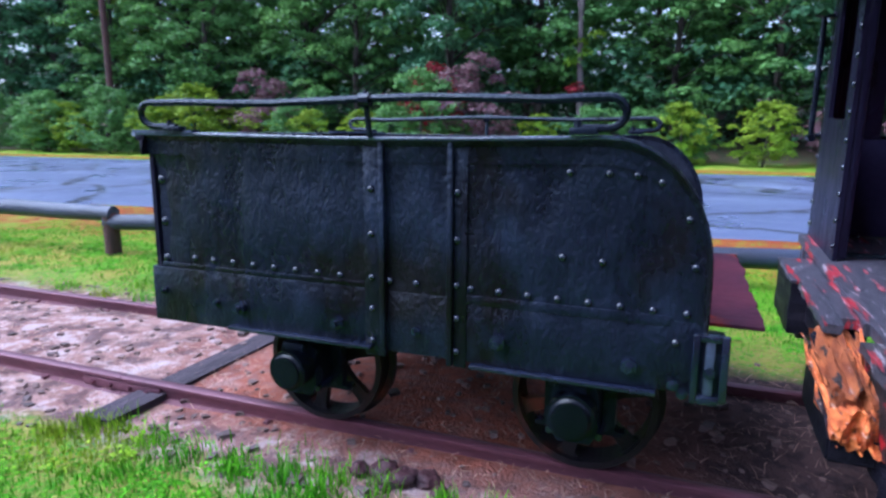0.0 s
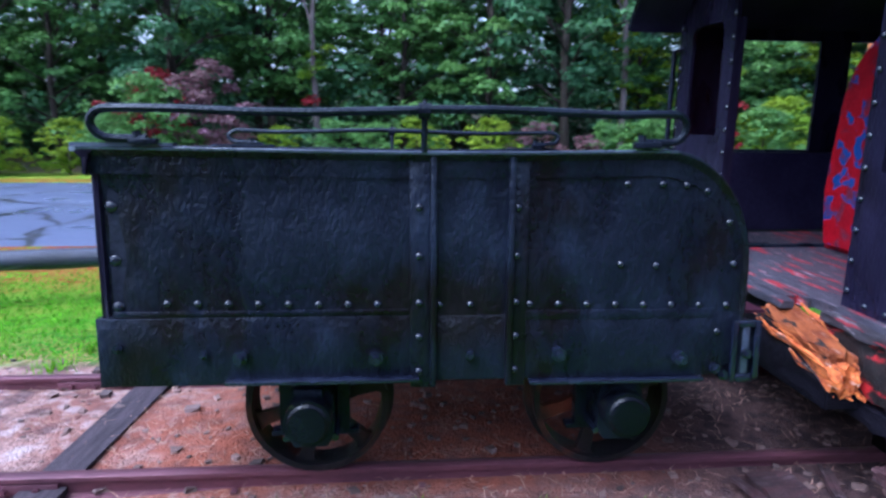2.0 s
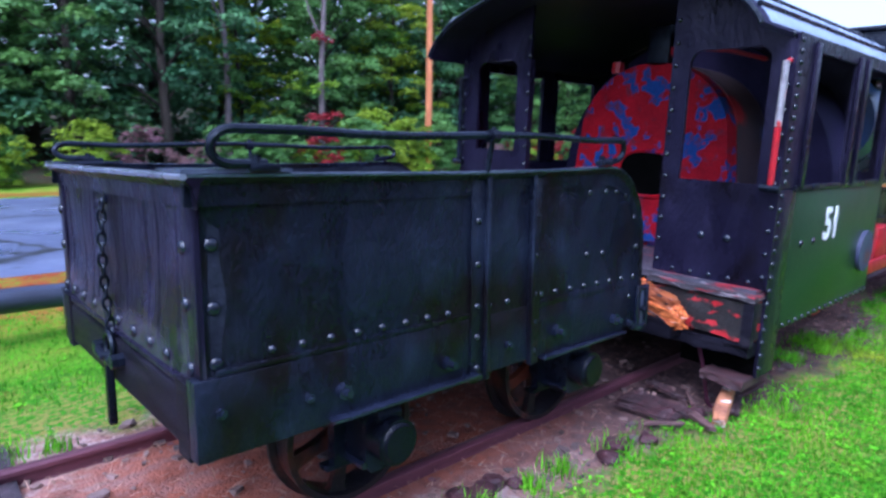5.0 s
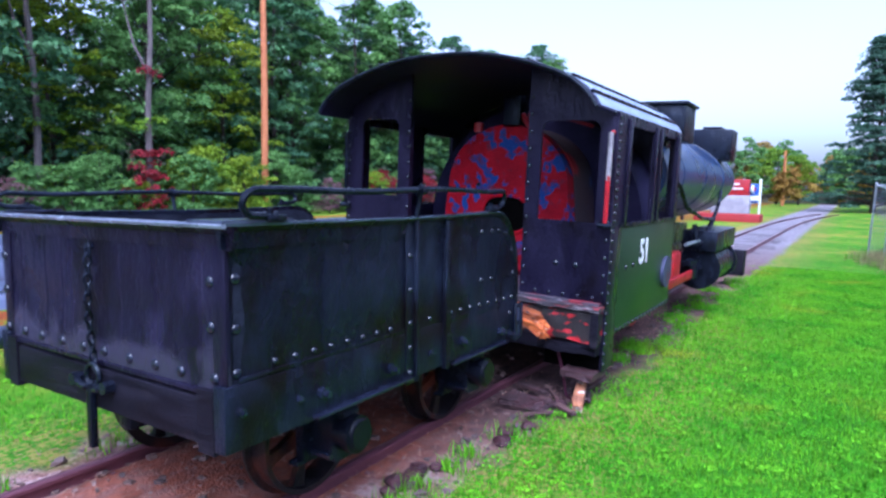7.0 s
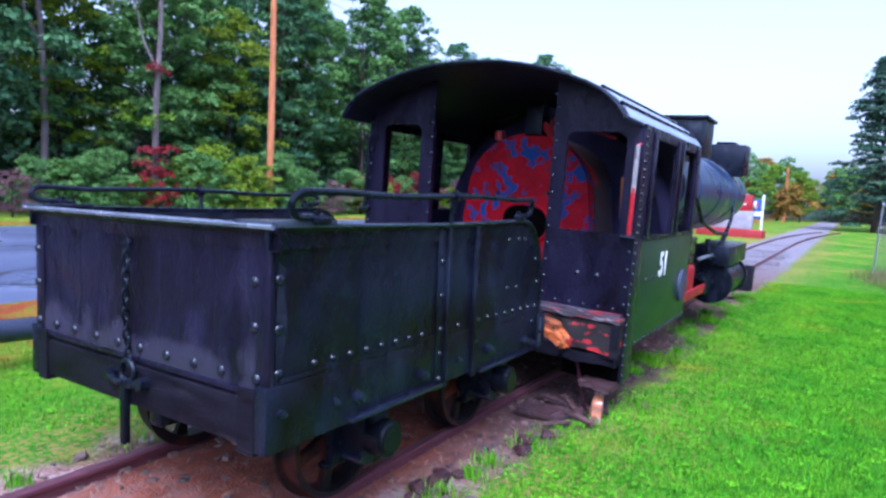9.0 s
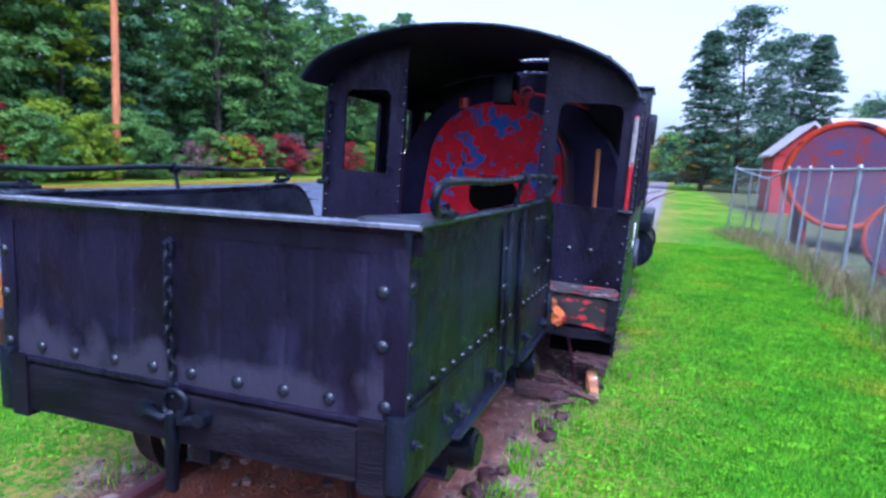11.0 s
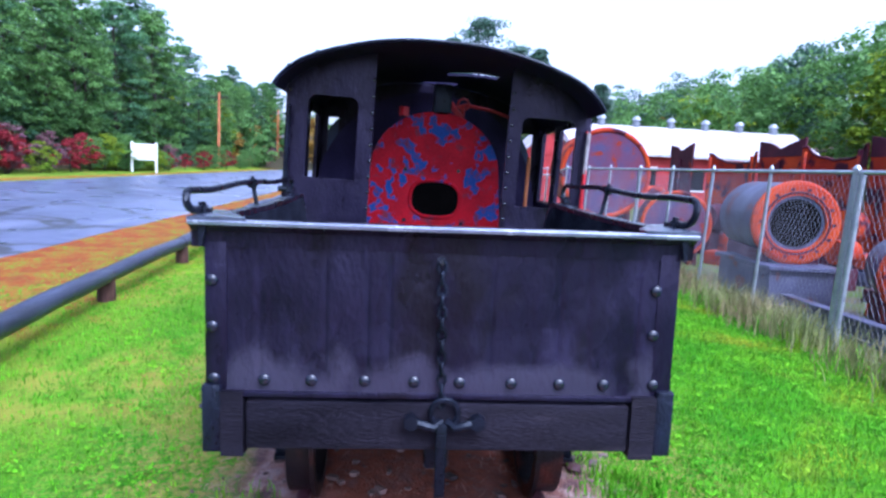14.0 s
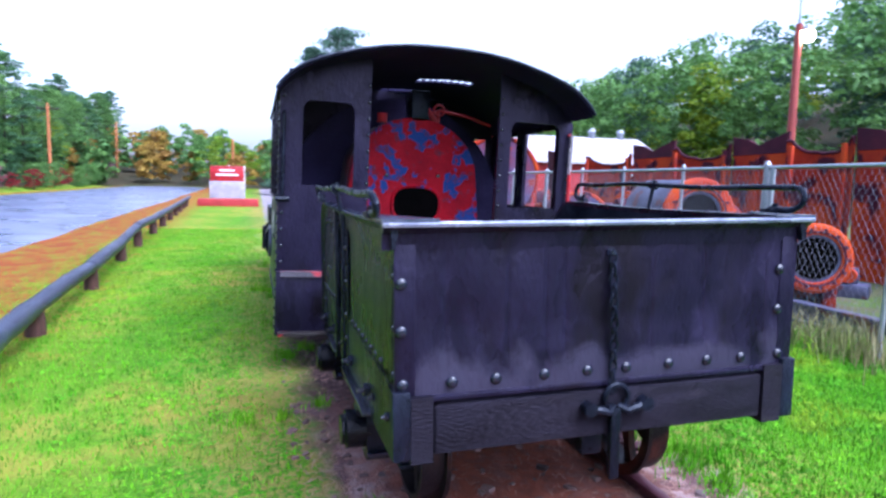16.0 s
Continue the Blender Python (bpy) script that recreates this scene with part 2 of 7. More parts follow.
def sheen_end():
    """Black end plate with painted sheen: a ragged, paler, wet belt along its foot."""
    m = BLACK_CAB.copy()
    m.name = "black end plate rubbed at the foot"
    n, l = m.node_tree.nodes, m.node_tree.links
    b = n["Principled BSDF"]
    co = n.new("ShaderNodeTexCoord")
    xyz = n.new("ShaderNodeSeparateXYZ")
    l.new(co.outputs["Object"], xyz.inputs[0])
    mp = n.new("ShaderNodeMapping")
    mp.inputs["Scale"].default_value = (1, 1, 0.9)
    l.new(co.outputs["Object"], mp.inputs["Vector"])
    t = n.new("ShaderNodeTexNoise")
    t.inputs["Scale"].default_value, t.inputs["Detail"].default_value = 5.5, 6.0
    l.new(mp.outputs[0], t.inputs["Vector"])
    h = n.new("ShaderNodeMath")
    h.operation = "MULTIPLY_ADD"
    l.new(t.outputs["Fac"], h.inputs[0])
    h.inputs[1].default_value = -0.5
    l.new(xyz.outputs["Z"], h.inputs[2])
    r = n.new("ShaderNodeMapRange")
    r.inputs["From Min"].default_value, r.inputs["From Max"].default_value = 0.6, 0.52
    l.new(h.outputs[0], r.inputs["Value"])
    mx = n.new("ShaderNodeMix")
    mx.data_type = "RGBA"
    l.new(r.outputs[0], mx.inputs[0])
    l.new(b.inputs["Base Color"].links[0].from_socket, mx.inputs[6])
    # Paler base tone stands for the sheen along the foot.
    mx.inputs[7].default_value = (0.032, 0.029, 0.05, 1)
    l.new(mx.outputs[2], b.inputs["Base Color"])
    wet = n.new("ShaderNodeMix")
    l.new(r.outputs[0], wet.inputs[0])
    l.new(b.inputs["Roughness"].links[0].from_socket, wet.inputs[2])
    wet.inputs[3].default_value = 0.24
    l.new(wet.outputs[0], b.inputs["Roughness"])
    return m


BLACK_SHEEN = sheen_end()


def leaf(name, c1, c2):
    """Thin leaves: a matt surface that also lets some light through."""
    m = mat(name, c1, c2, 0.5, 0.0, 0.35, 6, 0.0, grain=0.5, island=0.75, spec=0.22)
    n, l = m.node_tree.nodes, m.node_tree.links
    b = n["Principled BSDF"]
    t = n.new("ShaderNodeBsdfTranslucent")
    l.new(b.inputs["Base Color"].links[0].from_socket, t.inputs["Color"])
    mx = n.new("ShaderNodeMixShader")
    mx.inputs[0].default_value = 0.35
    l.new(b.outputs[0], mx.inputs[1]), l.new(t.outputs[0], mx.inputs[2])
    l.new(mx.outputs[0], n["Material Output"].inputs["Surface"])
    return m


LEAF = leaf("oak leaves", (0.095, 0.21, 0.06), (0.15, 0.29, 0.065))
LEAF_DARK = leaf("dark leaves", (0.062, 0.155, 0.075), (0.1, 0.215, 0.085))
LEAF_YEL = leaf("yellow-green leaves", (0.14, 0.26, 0.012), (0.26, 0.33, 0.016))
LEAF_ORANGE = leaf("orange-brown autumn leaves", (0.27, 0.15, 0.03), (0.34, 0.24, 0.04))
LEAF_RED = leaf("red sumac leaves", (0.3, 0.02, 0.03), (0.2, 0.03, 0.04))
LEAF_PUR = leaf("purple-brown leaves", (0.16, 0.08, 0.12), (0.22, 0.13, 0.12))
WHITE_TIN = mat("dull white sheet metal", (0.46, 0.43, 0.48), (0.36, 0.34, 0.39), 0.6, 0, 1.2, 30, 0.1, c3=(0.3, 0.26, 0.29), c3_scale=0.9, c3_at=0.6, spec=0.2)
LEAF_PINE = leaf("spruce needles", (0.055, 0.115, 0.075), (0.08, 0.155, 0.095))
GRASS_BLADE = mat("grass blades", (0.062, 0.25, 0.002), (0.14, 0.36, 0.003), 0.65, 0, 1.6, 9, 0.0, grain=0.5, island=1.1, spec=0.12, c3=(0.27, 0.3, 0.012), c3_scale=0.9, c3_at=0.56, edge=0.16)
DRY_BLADE = mat("dry tall grass", (0.3, 0.21, 0.12), (0.16, 0.19, 0.05), 0.7, 0, 0.8, 9, 0.0, island=0.9)
STRAW = mat("pine straw", (0.45, 0.27, 0.2), (0.3, 0.17, 0.13), 0.8, 0, 0.8, 9, 0.0, island=0.8)


def asphalt():
    """Wet asphalt with dark wandering cracks and smooth puddles."""
    m = mat("wet asphalt", (0.13, 0.147, 0.24), (0.088, 0.1, 0.17), 0.36, 0, 0.35, 25, 0.2, c3=(0.195, 0.212, 0.315), c3_scale=0.5, c3_at=0.55, stretch=(0.5, 1, 1), rough_var=0.15, edge=0.15)
    n, l = m.node_tree.nodes, m.node_tree.links
    b = n["Principled BSDF"]
    co = n.new("ShaderNodeTexCoord")
    wob = n.new("ShaderNodeTexNoise")
    wob.inputs["Scale"].default_value, wob.inputs["Detail"].default_value = 0.8, 4.0
    l.new(co.outputs["Object"], wob.inputs["Vector"])
    add = n.new("ShaderNodeVectorMath")
    add.operation = "MULTIPLY_ADD"
    l.new(wob.outputs["Color"], add.inputs[0])
    add.inputs[1].default_value = (1.6, 1.6, 1.6)
    l.new(co.outputs["Object"], add.inputs[2])
    vor = n.new("ShaderNodeTexVoronoi")
    vor.feature = "DISTANCE_TO_EDGE"
    vor.inputs["Scale"].default_value = 0.28
    l.new(add.outputs[0], vor.inputs["Vector"])
    r = n.new("ShaderNodeMapRange")
    r.inputs["From Min"].default_value, r.inputs["From Max"].default_value = 0.03, 0.008
    l.new(vor.outputs["Distance"], r.inputs["Value"])
    mx = n.new("ShaderNodeMix")
    mx.data_type = "RGBA"
    l.new(r.outputs[0], mx.inputs[0])
    l.new(b.inputs["Base Color"].links[0].from_socket, mx.inputs[6])
    mx.inputs[7].default_value = (0.035, 0.035, 0.045, 1)
    l.new(mx.outputs[2], b.inputs["Base Color"])
    pud = n.new("ShaderNodeMapRange")
    pud.inputs["From Min"].default_value, pud.inputs["From Max"].default_value = 0.5, 0.75
    l.new(wob.outputs["Fac"], pud.inputs["Value"])
    rm = n.new("ShaderNodeMix")
    l.new(pud.outputs[0], rm.inputs[0])
    l.new(b.inputs["Roughness"].links[0].from_socket, rm.inputs[2])
    rm.inputs[3].default_value = 0.16
    l.new(rm.outputs[0], b.inputs["Roughness"])
    return m


BESIDE = 0.24   # extra bare ground beside the locomotive


def ground_material():
    """Grass, worn trackbed and a strip of fallen needles along the road, by place on the plan."""
    m = bpy.data.materials.new("lawn, trackbed and needles")
    m.use_nodes = True
    n, l = m.node_tree.nodes, m.node_tree.links
    b = n["Principled BSDF"]
    co = n.new("ShaderNodeTexCoord")
    xyz = n.new("ShaderNodeSeparateXYZ")
    l.new(co.outputs["Object"], xyz.inputs[0])

    def tex(sc, det=5.0):
        t = n.new("ShaderNodeTexNoise")
        t.inputs["Scale"].default_value, t.inputs["Detail"].default_value = sc, det
        l.new(co.outputs["Object"], t.inputs["Vector"])
        return t.outputs["Fac"]

    def math_(op, a, c, d=None):
        x = n.new("ShaderNodeMath")
        x.operation = op
        for s, v in zip(x.inputs, (a, c, d)):
            if isinstance(v, (int, float)):
                s.default_value = v
            elif v is not None:
                l.new(v, s)
        return x.outputs[0]

    def ramp(v, a, z):
        r = n.new("ShaderNodeMapRange")
        r.inputs["From Min"].default_value, r.inputs["From Max"].default_value = a, z
        l.new(v, r.inputs["Value"])
        return r.outputs[0]

    def mix(f, a, c):
        x = n.new("ShaderNodeMix")
        x.data_type = "RGBA"
        for s, v in ((x.inputs[0], f), (x.inputs[6], a), (x.inputs[7], c)):
            if isinstance(v, tuple):
                s.default_value = (*v, 1)
            elif isinstance(v, (int, float)):
                s.default_value = v
            else:
                l.new(v, s)
        return x.outputs[2]

    n1, n2, n3, n4 = tex(0.35), tex(2.2), tex(14), tex(70, 3)
    grass = mix(ramp(n1, 0.4, 0.65), (0.06, 0.245, 0.002), (0.11, 0.33, 0.003))
    grass = mix(ramp(n2, 0.55, 0.75), grass, (0.22, 0.26, 0.02))
    n5, n6 = tex(7.0, 6.0), tex(28, 4)
    grass = mix(math_("MULTIPLY", ramp(n5, 0.5, 0.66), 0.7), grass, (0.03, 0.125, 0.004))
    grass = mix(math_("MULTIPLY", ramp(n6, 0.54, 0.66), 0.75), grass, (0.17, 0.37, 0.006))
    grass = mix(ramp(n4, 0.45, 0.7), grass, (0.024, 0.09, 0.003))
    dirt = mix(ramp(n2, 0.35, 0.6), (0.4, 0.25, 0.22), (0.26, 0.13, 0.11))
    dirt = mix(ramp(n3, 0.5, 0.64), dirt, (0.5, 0.36, 0.34))
    dirt = mix(ramp(n4, 0.5, 0.75), dirt, (0.1, 0.055, 0.05))
    needles = mix(ramp(n2, 0.35, 0.65), (0.36, 0.062, 0.012), (0.24, 0.046, 0.014))
    needles = mix(ramp(n4, 0.45, 0.7), needles, (0.13, 0.035, 0.02))
    needles = mix(math_("MULTIPLY", ramp(n3, 0.54, 0.64), 0.6), needles, (0.16, 0.2, 0.03))
    thin = math_("MULTIPLY", ramp(math_("MULTIPLY_ADD", xyz.outputs["X"], -0.03, xyz.outputs["Y"]), 7.9, 6.6), ramp(n5, 0.38, 0.6))
    needles = mix(math_("MULTIPLY", thin, 0.75), needles, (0.24, 0.24, 0.025))
    n7 = tex(5.0, 6.0)
    dirt = mix(math_("MULTIPLY", ramp(n7, 0.5, 0.6), 0.8), dirt, (0.095, 0.055, 0.058))
    dirt = mix(math_("MULTIPLY", ramp(n7, 0.44, 0.36), 0.7), dirt, (0.5, 0.4, 0.4))
    wob = math_("MULTIPLY_ADD", n2, 0.9, -0.45)
    off = math_("ADD", math_("ABSOLUTE", math_("SUBTRACT", xyz.outputs["Y"], 2.97), 0), math_("MULTIPLY", wob, 0.7))
    wide = math_("MULTIPLY", ramp(xyz.outputs["X"], 0.0, 0.7), ramp(xyz.outputs["Y"], 2.6, 2.0))
    off = math_("MULTIPLY_ADD", wide, -BESIDE, off)
    bed = ramp(off, 1.08, 0.88)
    tired = math_("MULTIPLY", math_("MAXIMUM", ramp(xyz.outputs["Y"], 3.9, 4.4), ramp(xyz.outputs["X"], 10.0, 18.0)), math_("MULTIPLY", ramp(n1, 0.44, 0.6), ramp(n2, 0.4, 0.58)))
    grass = mix(math_("MULTIPLY", tired, 0.75), grass, (0.36, 0.24, 0.055))
    grass = mix(math_("MULTIPLY", ramp(xyz.outputs["Y"], 4.6, 6.0), 0.38), grass, (0.22, 0.27, 0.02))
    fade = math_("MULTIPLY", ramp(math_("ADD", off, math_("MULTIPLY_ADD", n5, 1.6, -0.8)), 2.0, 1.2), ramp(n6, 0.42, 0.56))
    grass = mix(math_("MULTIPLY", fade, 0.7), grass, (0.3, 0.2, 0.07))
    soil = mix(ramp(n3, 0.4, 0.65), (0.29, 0.082, 0.044), (0.17, 0.052, 0.034))
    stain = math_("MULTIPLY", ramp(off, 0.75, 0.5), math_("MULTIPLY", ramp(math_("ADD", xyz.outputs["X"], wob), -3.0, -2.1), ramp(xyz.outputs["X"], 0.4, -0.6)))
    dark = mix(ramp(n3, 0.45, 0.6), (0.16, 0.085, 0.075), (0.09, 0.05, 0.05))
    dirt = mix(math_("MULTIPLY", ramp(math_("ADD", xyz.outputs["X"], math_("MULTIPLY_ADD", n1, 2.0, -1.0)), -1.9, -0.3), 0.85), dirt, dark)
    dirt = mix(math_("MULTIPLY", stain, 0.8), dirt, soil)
    # Bed turns darker brown from x = 0.35, easing off between 3 and 7.
    front_bed = math_("MULTIPLY", ramp(math_("ADD", xyz.outputs["X"], wob), -0.15, 0.35), ramp(xyz.outputs["X"], 7.0, 3.0))
    dirt = mix(math_("MULTIPLY", front_bed, 0.85), dirt, mix(ramp(n3, 0.45, 0.6), (0.082, 0.05, 0.052), (0.04, 0.026, 0.03)))
    dirt = mix(ramp(xyz.outputs["X"], 9.0, 18.0), dirt, mix(ramp(n3, 0.4, 0.6), (0.3, 0.27, 0.3), (0.18, 0.16, 0.19)))
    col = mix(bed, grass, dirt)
    along = math_("MULTIPLY_ADD", xyz.outputs["X"], -0.03, math_("ADD", xyz.outputs["Y"], math_("MULTIPLY_ADD", n2, 1.6, -0.8)))
    near = math_("MULTIPLY", ramp(along, 6.0, 6.7), ramp(along, 9.8, 9.0))
    far = math_("MULTIPLY", ramp(along, 20.6, 20.9), ramp(along, 22.5, 21.9))
    col = mix(math_("MULTIPLY", near, math_("MAXIMUM", ramp(n2, 0.4, 0.54), ramp(n3, 0.44, 0.52))), col, needles)
    col = mix(math_("MULTIPLY", far, 0.7), col, needles)
    yard = math_("MULTIPLY", ramp(math_("ADD", xyz.outputs["Y"], wob), -1.2, -1.8), 0.85)
    col = mix(yard, col, mix(ramp(n2, 0.4, 0.6), (0.13, 0.085, 0.075), (0.075, 0.12, 0.03)))
    verge = math_("MULTIPLY", math_("MULTIPLY", ramp(math_("ADD", xyz.outputs["Y"], math_("MULTIPLY", wob, 0.5)), -0.75, -1.0), ramp(xyz.outputs["X"], 14.0, 10.0)), 0.75)
    col = mix(math_("MULTIPLY", verge, ramp(xyz.outputs["Y"], -1.8, -1.4)), col, mix(ramp(n3, 0.4, 0.6), (0.2, 0.15, 0.07), (0.1, 0.15, 0.03)))
    litter = math_("MAXIMUM", ramp(xyz.outputs["Y"], -20, -24), math_("MAXIMUM", ramp(along, 24.5, 26.5), ramp(xyz.outputs["X"], 96, 104)))
    col = mix(litter, col, mix(ramp(n2, 0.4, 0.6), (0.035, 0.045, 0.02), (0.06, 0.04, 0.025)))
    l.new(col, b.inputs["Base Color"])
    b.inputs["Roughness"].default_value = 0.85
    b.inputs["Specular IOR Level"].default_value = 0.12
    bp = n.new("ShaderNodeBump")
    bp.inputs["Strength"].default_value, bp.inputs["Distance"].default_value = 0.8, 0.03
    l.new(n4, bp.inputs["Height"])
    l.new(bp.outputs[0], b.inputs["Normal"])
    return m


# ---- building helpers ----
def thing(name, origin, label, category, group="", turn=(0, 0, 0)):
    """An empty at the base of a thing; its parts are modelled in plan coordinates round it."""
    e = new(name)
    e.empty_display_size = 0.2
    e.location = origin
    e.rotation_euler = [radians(a) for a in turn]
    e["origin"] = list(origin)
    return tagged(e, label, category, group)


def root_of(ob):
    while ob.parent:
        ob = ob.parent
    return ob


def part(name, bm, material, parent, label="", smooth=True):
    me = bpy.data.meshes.new(name)
    if parent is not None:
        root = root_of(parent)
        if "origin" in root:
            bm.transform(Matrix.Translation(-Vector(root["origin"])))
    bmesh.ops.recalc_face_normals(bm, faces=bm.faces)
    bm.to_mesh(me)
    bm.free()
    if smooth:
        me.shade_smooth()
        me.set_sharp_from_angle(angle=radians(35))
    me.materials.append(material)
    ob = new(name, me)
    ob.parent = parent
    return tagged(ob, label)


def structure(name, bm, material, label, category):
    return tagged(part(name, bm, material, None), label, category, kind="structure")


def B(bm, x0, x1, y0, y1, z0, z1, bevel=0.0, m=None):
    r = bmesh.ops.create_cube(bm, size=1.0)
    vs = r["verts"]
    for v in vs:
        v.co = Vector((x0 + (v.co.x + 0.5) * (x1 - x0), y0 + (v.co.y + 0.5) * (y1 - y0), z0 + (v.co.z + 0.5) * (z1 - z0)))
    if m is not None:
        bmesh.ops.transform(bm, matrix=m, verts=vs)
    if bevel:
        es = list({e for v in vs for e in v.link_edges})
        bmesh.ops.bevel(bm, geom=es, offset=bevel, segments=2, affect="EDGES", profile=0.5)
    return bm


def box(*a, **k):
    return B(bmesh.new(), *a, **k)


def C(bm, p0, p1, r0, r1=None, seg=16, caps=True):
    """A cylinder or cone between two points."""
    p0, p1 = Vector(p0), Vector(p1)
    d = p1 - p0
    m = Matrix.Translation((p0 + p1) / 2) @ d.to_track_quat("Z", "Y").to_matrix().to_4x4()
    bmesh.ops.create_cone(bm, cap_ends=caps, segments=seg, radius1=r0, radius2=r0 if r1 is None else r1, depth=d.length, matrix=m)
    return bm


def cyl(*a, **k):
    return C(bmesh.new(), *a, **k)


def tube(bm, pts, r, seg=8, closed=False):
    """A round bar along a line of points."""
    pts = [Vector(p) for p in pts]
    rings = []
    cnt = len(pts)
    nrm = None
    for i, p in enumerate(pts):
        if closed:
            d = pts[(i + 1) % cnt] - pts[i - 1]
        else:
            d = pts[min(i + 1, cnt - 1)] - pts[max(i - 1, 0)]
        d.normalize()
        if nrm is None:
            nrm = d.orthogonal().normalized()
        nrm = (nrm - d * nrm.dot(d)).normalized()
        bi = d.cross(nrm)
        rr = r[i] if isinstance(r, (list, tuple)) else r
        rings.append([bm.verts.new(p + (nrm * math.cos(a) + bi * math.sin(a)) * rr) for a in (2 * math.pi * k / seg for k in range(seg))])
    last = cnt if closed else cnt - 1
    for i in range(last):
        a, b = rings[i], rings[(i + 1) % cnt]
        for k in range(seg):
            bm.faces.new((a[k], a[(k + 1) % seg], b[(k + 1) % seg], b[k]))
    if not closed:
        bm.faces.new(rings[0][::-1])
        bm.faces.new(rings[-1])
    return bm


def extrude_outline(bm, pts, vec):
    """A solid from a closed outline of points, pushed along vec."""
    a = [bm.verts.new(p) for p in pts]
    b = [bm.verts.new(Vector(p) + Vector(vec)) for p in pts]
    bm.faces.new(a)
    bm.faces.new(b[::-1])
    for i in range(len(a)):
        j = (i + 1) % len(a)
        bm.faces.new((a[i], b[i], b[j], a[j]))
    return bm


def rivet_mesh(r, h):
    """A domed rivet head; its flat side on the xy plane."""
    bm = bmesh.new()
    prev = None
    for k, (rr, z) in enumerate(((r, 0), (r * 0.95, h * 0.4), (r * 0.6, h * 0.85))):
        ring = [bm.verts.new((rr * math.cos(2 * math.pi * i / 8), rr * math.sin(2 * math.pi * i / 8), z)) for i in range(8)]
        if prev:
            for i in range(8):
                bm.faces.new((prev[i], prev[(i + 1) % 8], ring[(i + 1) % 8], ring[i]))
        prev = ring
    top = bm.verts.new((0, 0, h))
    for i in range(8):
        bm.faces.new((prev[i], prev[(i + 1) % 8], top))
    me = bpy.data.meshes.new("rivet")
    bm.to_mesh(me)
    bm.free()
    me.shade_smooth()
    me.materials.append(RIVET_IRON)
    return me


RIVET = rivet_mesh(0.015, 0.012)
RIVET_BIG = rivet_mesh(0.023, 0.013)


def rivet(parent, x, y, z, facing="-y", mesh=None):
    o = Vector(root_of(parent)["origin"])
    ob = new("rivet", mesh or RIVET)
    ob.parent = parent
    rot = {"-y": (90, 0, 0), "+y": (-90, 0, 0), "-x": (0, -90, 0), "+x": (0, 90, 0), "+z": (0, 0, 0)}[facing]
    ob.matrix_basis = pose(x - o.x, y - o.y, z - o.z, *rot)
    return ob


def bolt(parent, x, y, z, facing="-y", r=0.03, length=0.04):
    d = {"-y": Vector((0, -1, 0)), "-x": Vector((-1, 0, 0)), "+y": Vector((0, 1, 0))}[facing]
    p = Vector((x, y, z))
    r *= 0.82
    bm = cyl(p - d * 0.004, p + d * length * 0.5, r, seg=6)
    C(bm, p + d * length * 0.5, p + d * length, r * 0.5, seg=8)
    return part("bolt", bm, RIVET_IRON, parent)


# ---- large structure: ground, road ----
def ground_height(x, y):
    z = 0.025 * noise.noise(Vector((x * 0.5, y * 0.5, 0))) + 0.05 * noise.noise(Vector((x * 0.08, y * 0.08, 3)))
    if 6.2 < y < 23:
        z *= 0.25
    if -7 < x < 1 and 2.4 < y < 3.6:
        z += 0.045 * min(1.0, (x + 7) / 3, (1 - x) / 1.0) * (0.55 if x < -2.4 else min(1.0, 0.55 + (x + 2.4))) * math.sin(math.pi * (y - 2.4) / 1.2) ** 0.7
    if y < -25:
        z += min(16.0, (-25 - y) * 0.3)
    if y > 26:
        z += min(9.0, (y - 26) * 0.12)
    if x > 104:
        z += min(6.0, (x - 104) * 0.1)
    return z


def grid_lines(near0, near1, step, far):
    a = list(np.arange(near0, near1 + 1e-6, step))
    lo, hi, d = [], [], step
    v = near0
    while v > -far:
        d *= 1.22
        v -= d
        lo.append(v)
    v, d = near1, step
    while v < far:
        d *= 1.22
        v += d
        hi.append(v)
    return lo[::-1] + a + hi


def sheet(xs, ys, height):
    verts = [(x, y, height(x, y)) for y in ys for x in xs]
    w = len(xs)
    faces = [(j * w + i, j * w + i + 1, (j + 1) * w + i + 1, (j + 1) * w + i) for j in range(len(ys) - 1) for i in range(w - 1)]
    me = bpy.data.meshes.new("sheet")
    me.from_pydata(verts, [], faces)
    me.shade_smooth()
    return me


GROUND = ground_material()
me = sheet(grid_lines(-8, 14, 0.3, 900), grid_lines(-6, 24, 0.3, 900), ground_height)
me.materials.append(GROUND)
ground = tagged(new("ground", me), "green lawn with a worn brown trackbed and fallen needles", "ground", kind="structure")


def road_near(x):
    return 8.55 + 0.03 * x


def road_far(x):
    return 20.6 + 0.03 * x


xs = grid_lines(-30, 40, 1.0, 500)
rows_ = []
for k in range(25):
    f = k / 24
    rows_.append([(x, road_near(x) + (road_far(x) - road_near(x)) * f + (0.12 * noise.noise(Vector((x * 0.6, k, 0))) if k in (0, 24) else 0), -0.012 + 0.11 * (1 - (2 * f - 1) ** 4)) for x in xs])
w = len(xs)
me = bpy.data.meshes.new("road")
me.from_pydata([p for r in rows_ for p in r], [], [(j * w + i, j * w + i + 1, (j + 1) * w + i + 1, (j + 1) * w + i) for j in range(24) for i in range(w - 1)])
me.shade_smooth()
me.materials.append(asphalt())
road = tagged(new("road", me), "wet grey asphalt road with cracks and puddles", "road", kind="structure")

# ---- track ----
RAIL_Z, RAIL_N, RAIL_F = 0.09, 2.455, 3.555


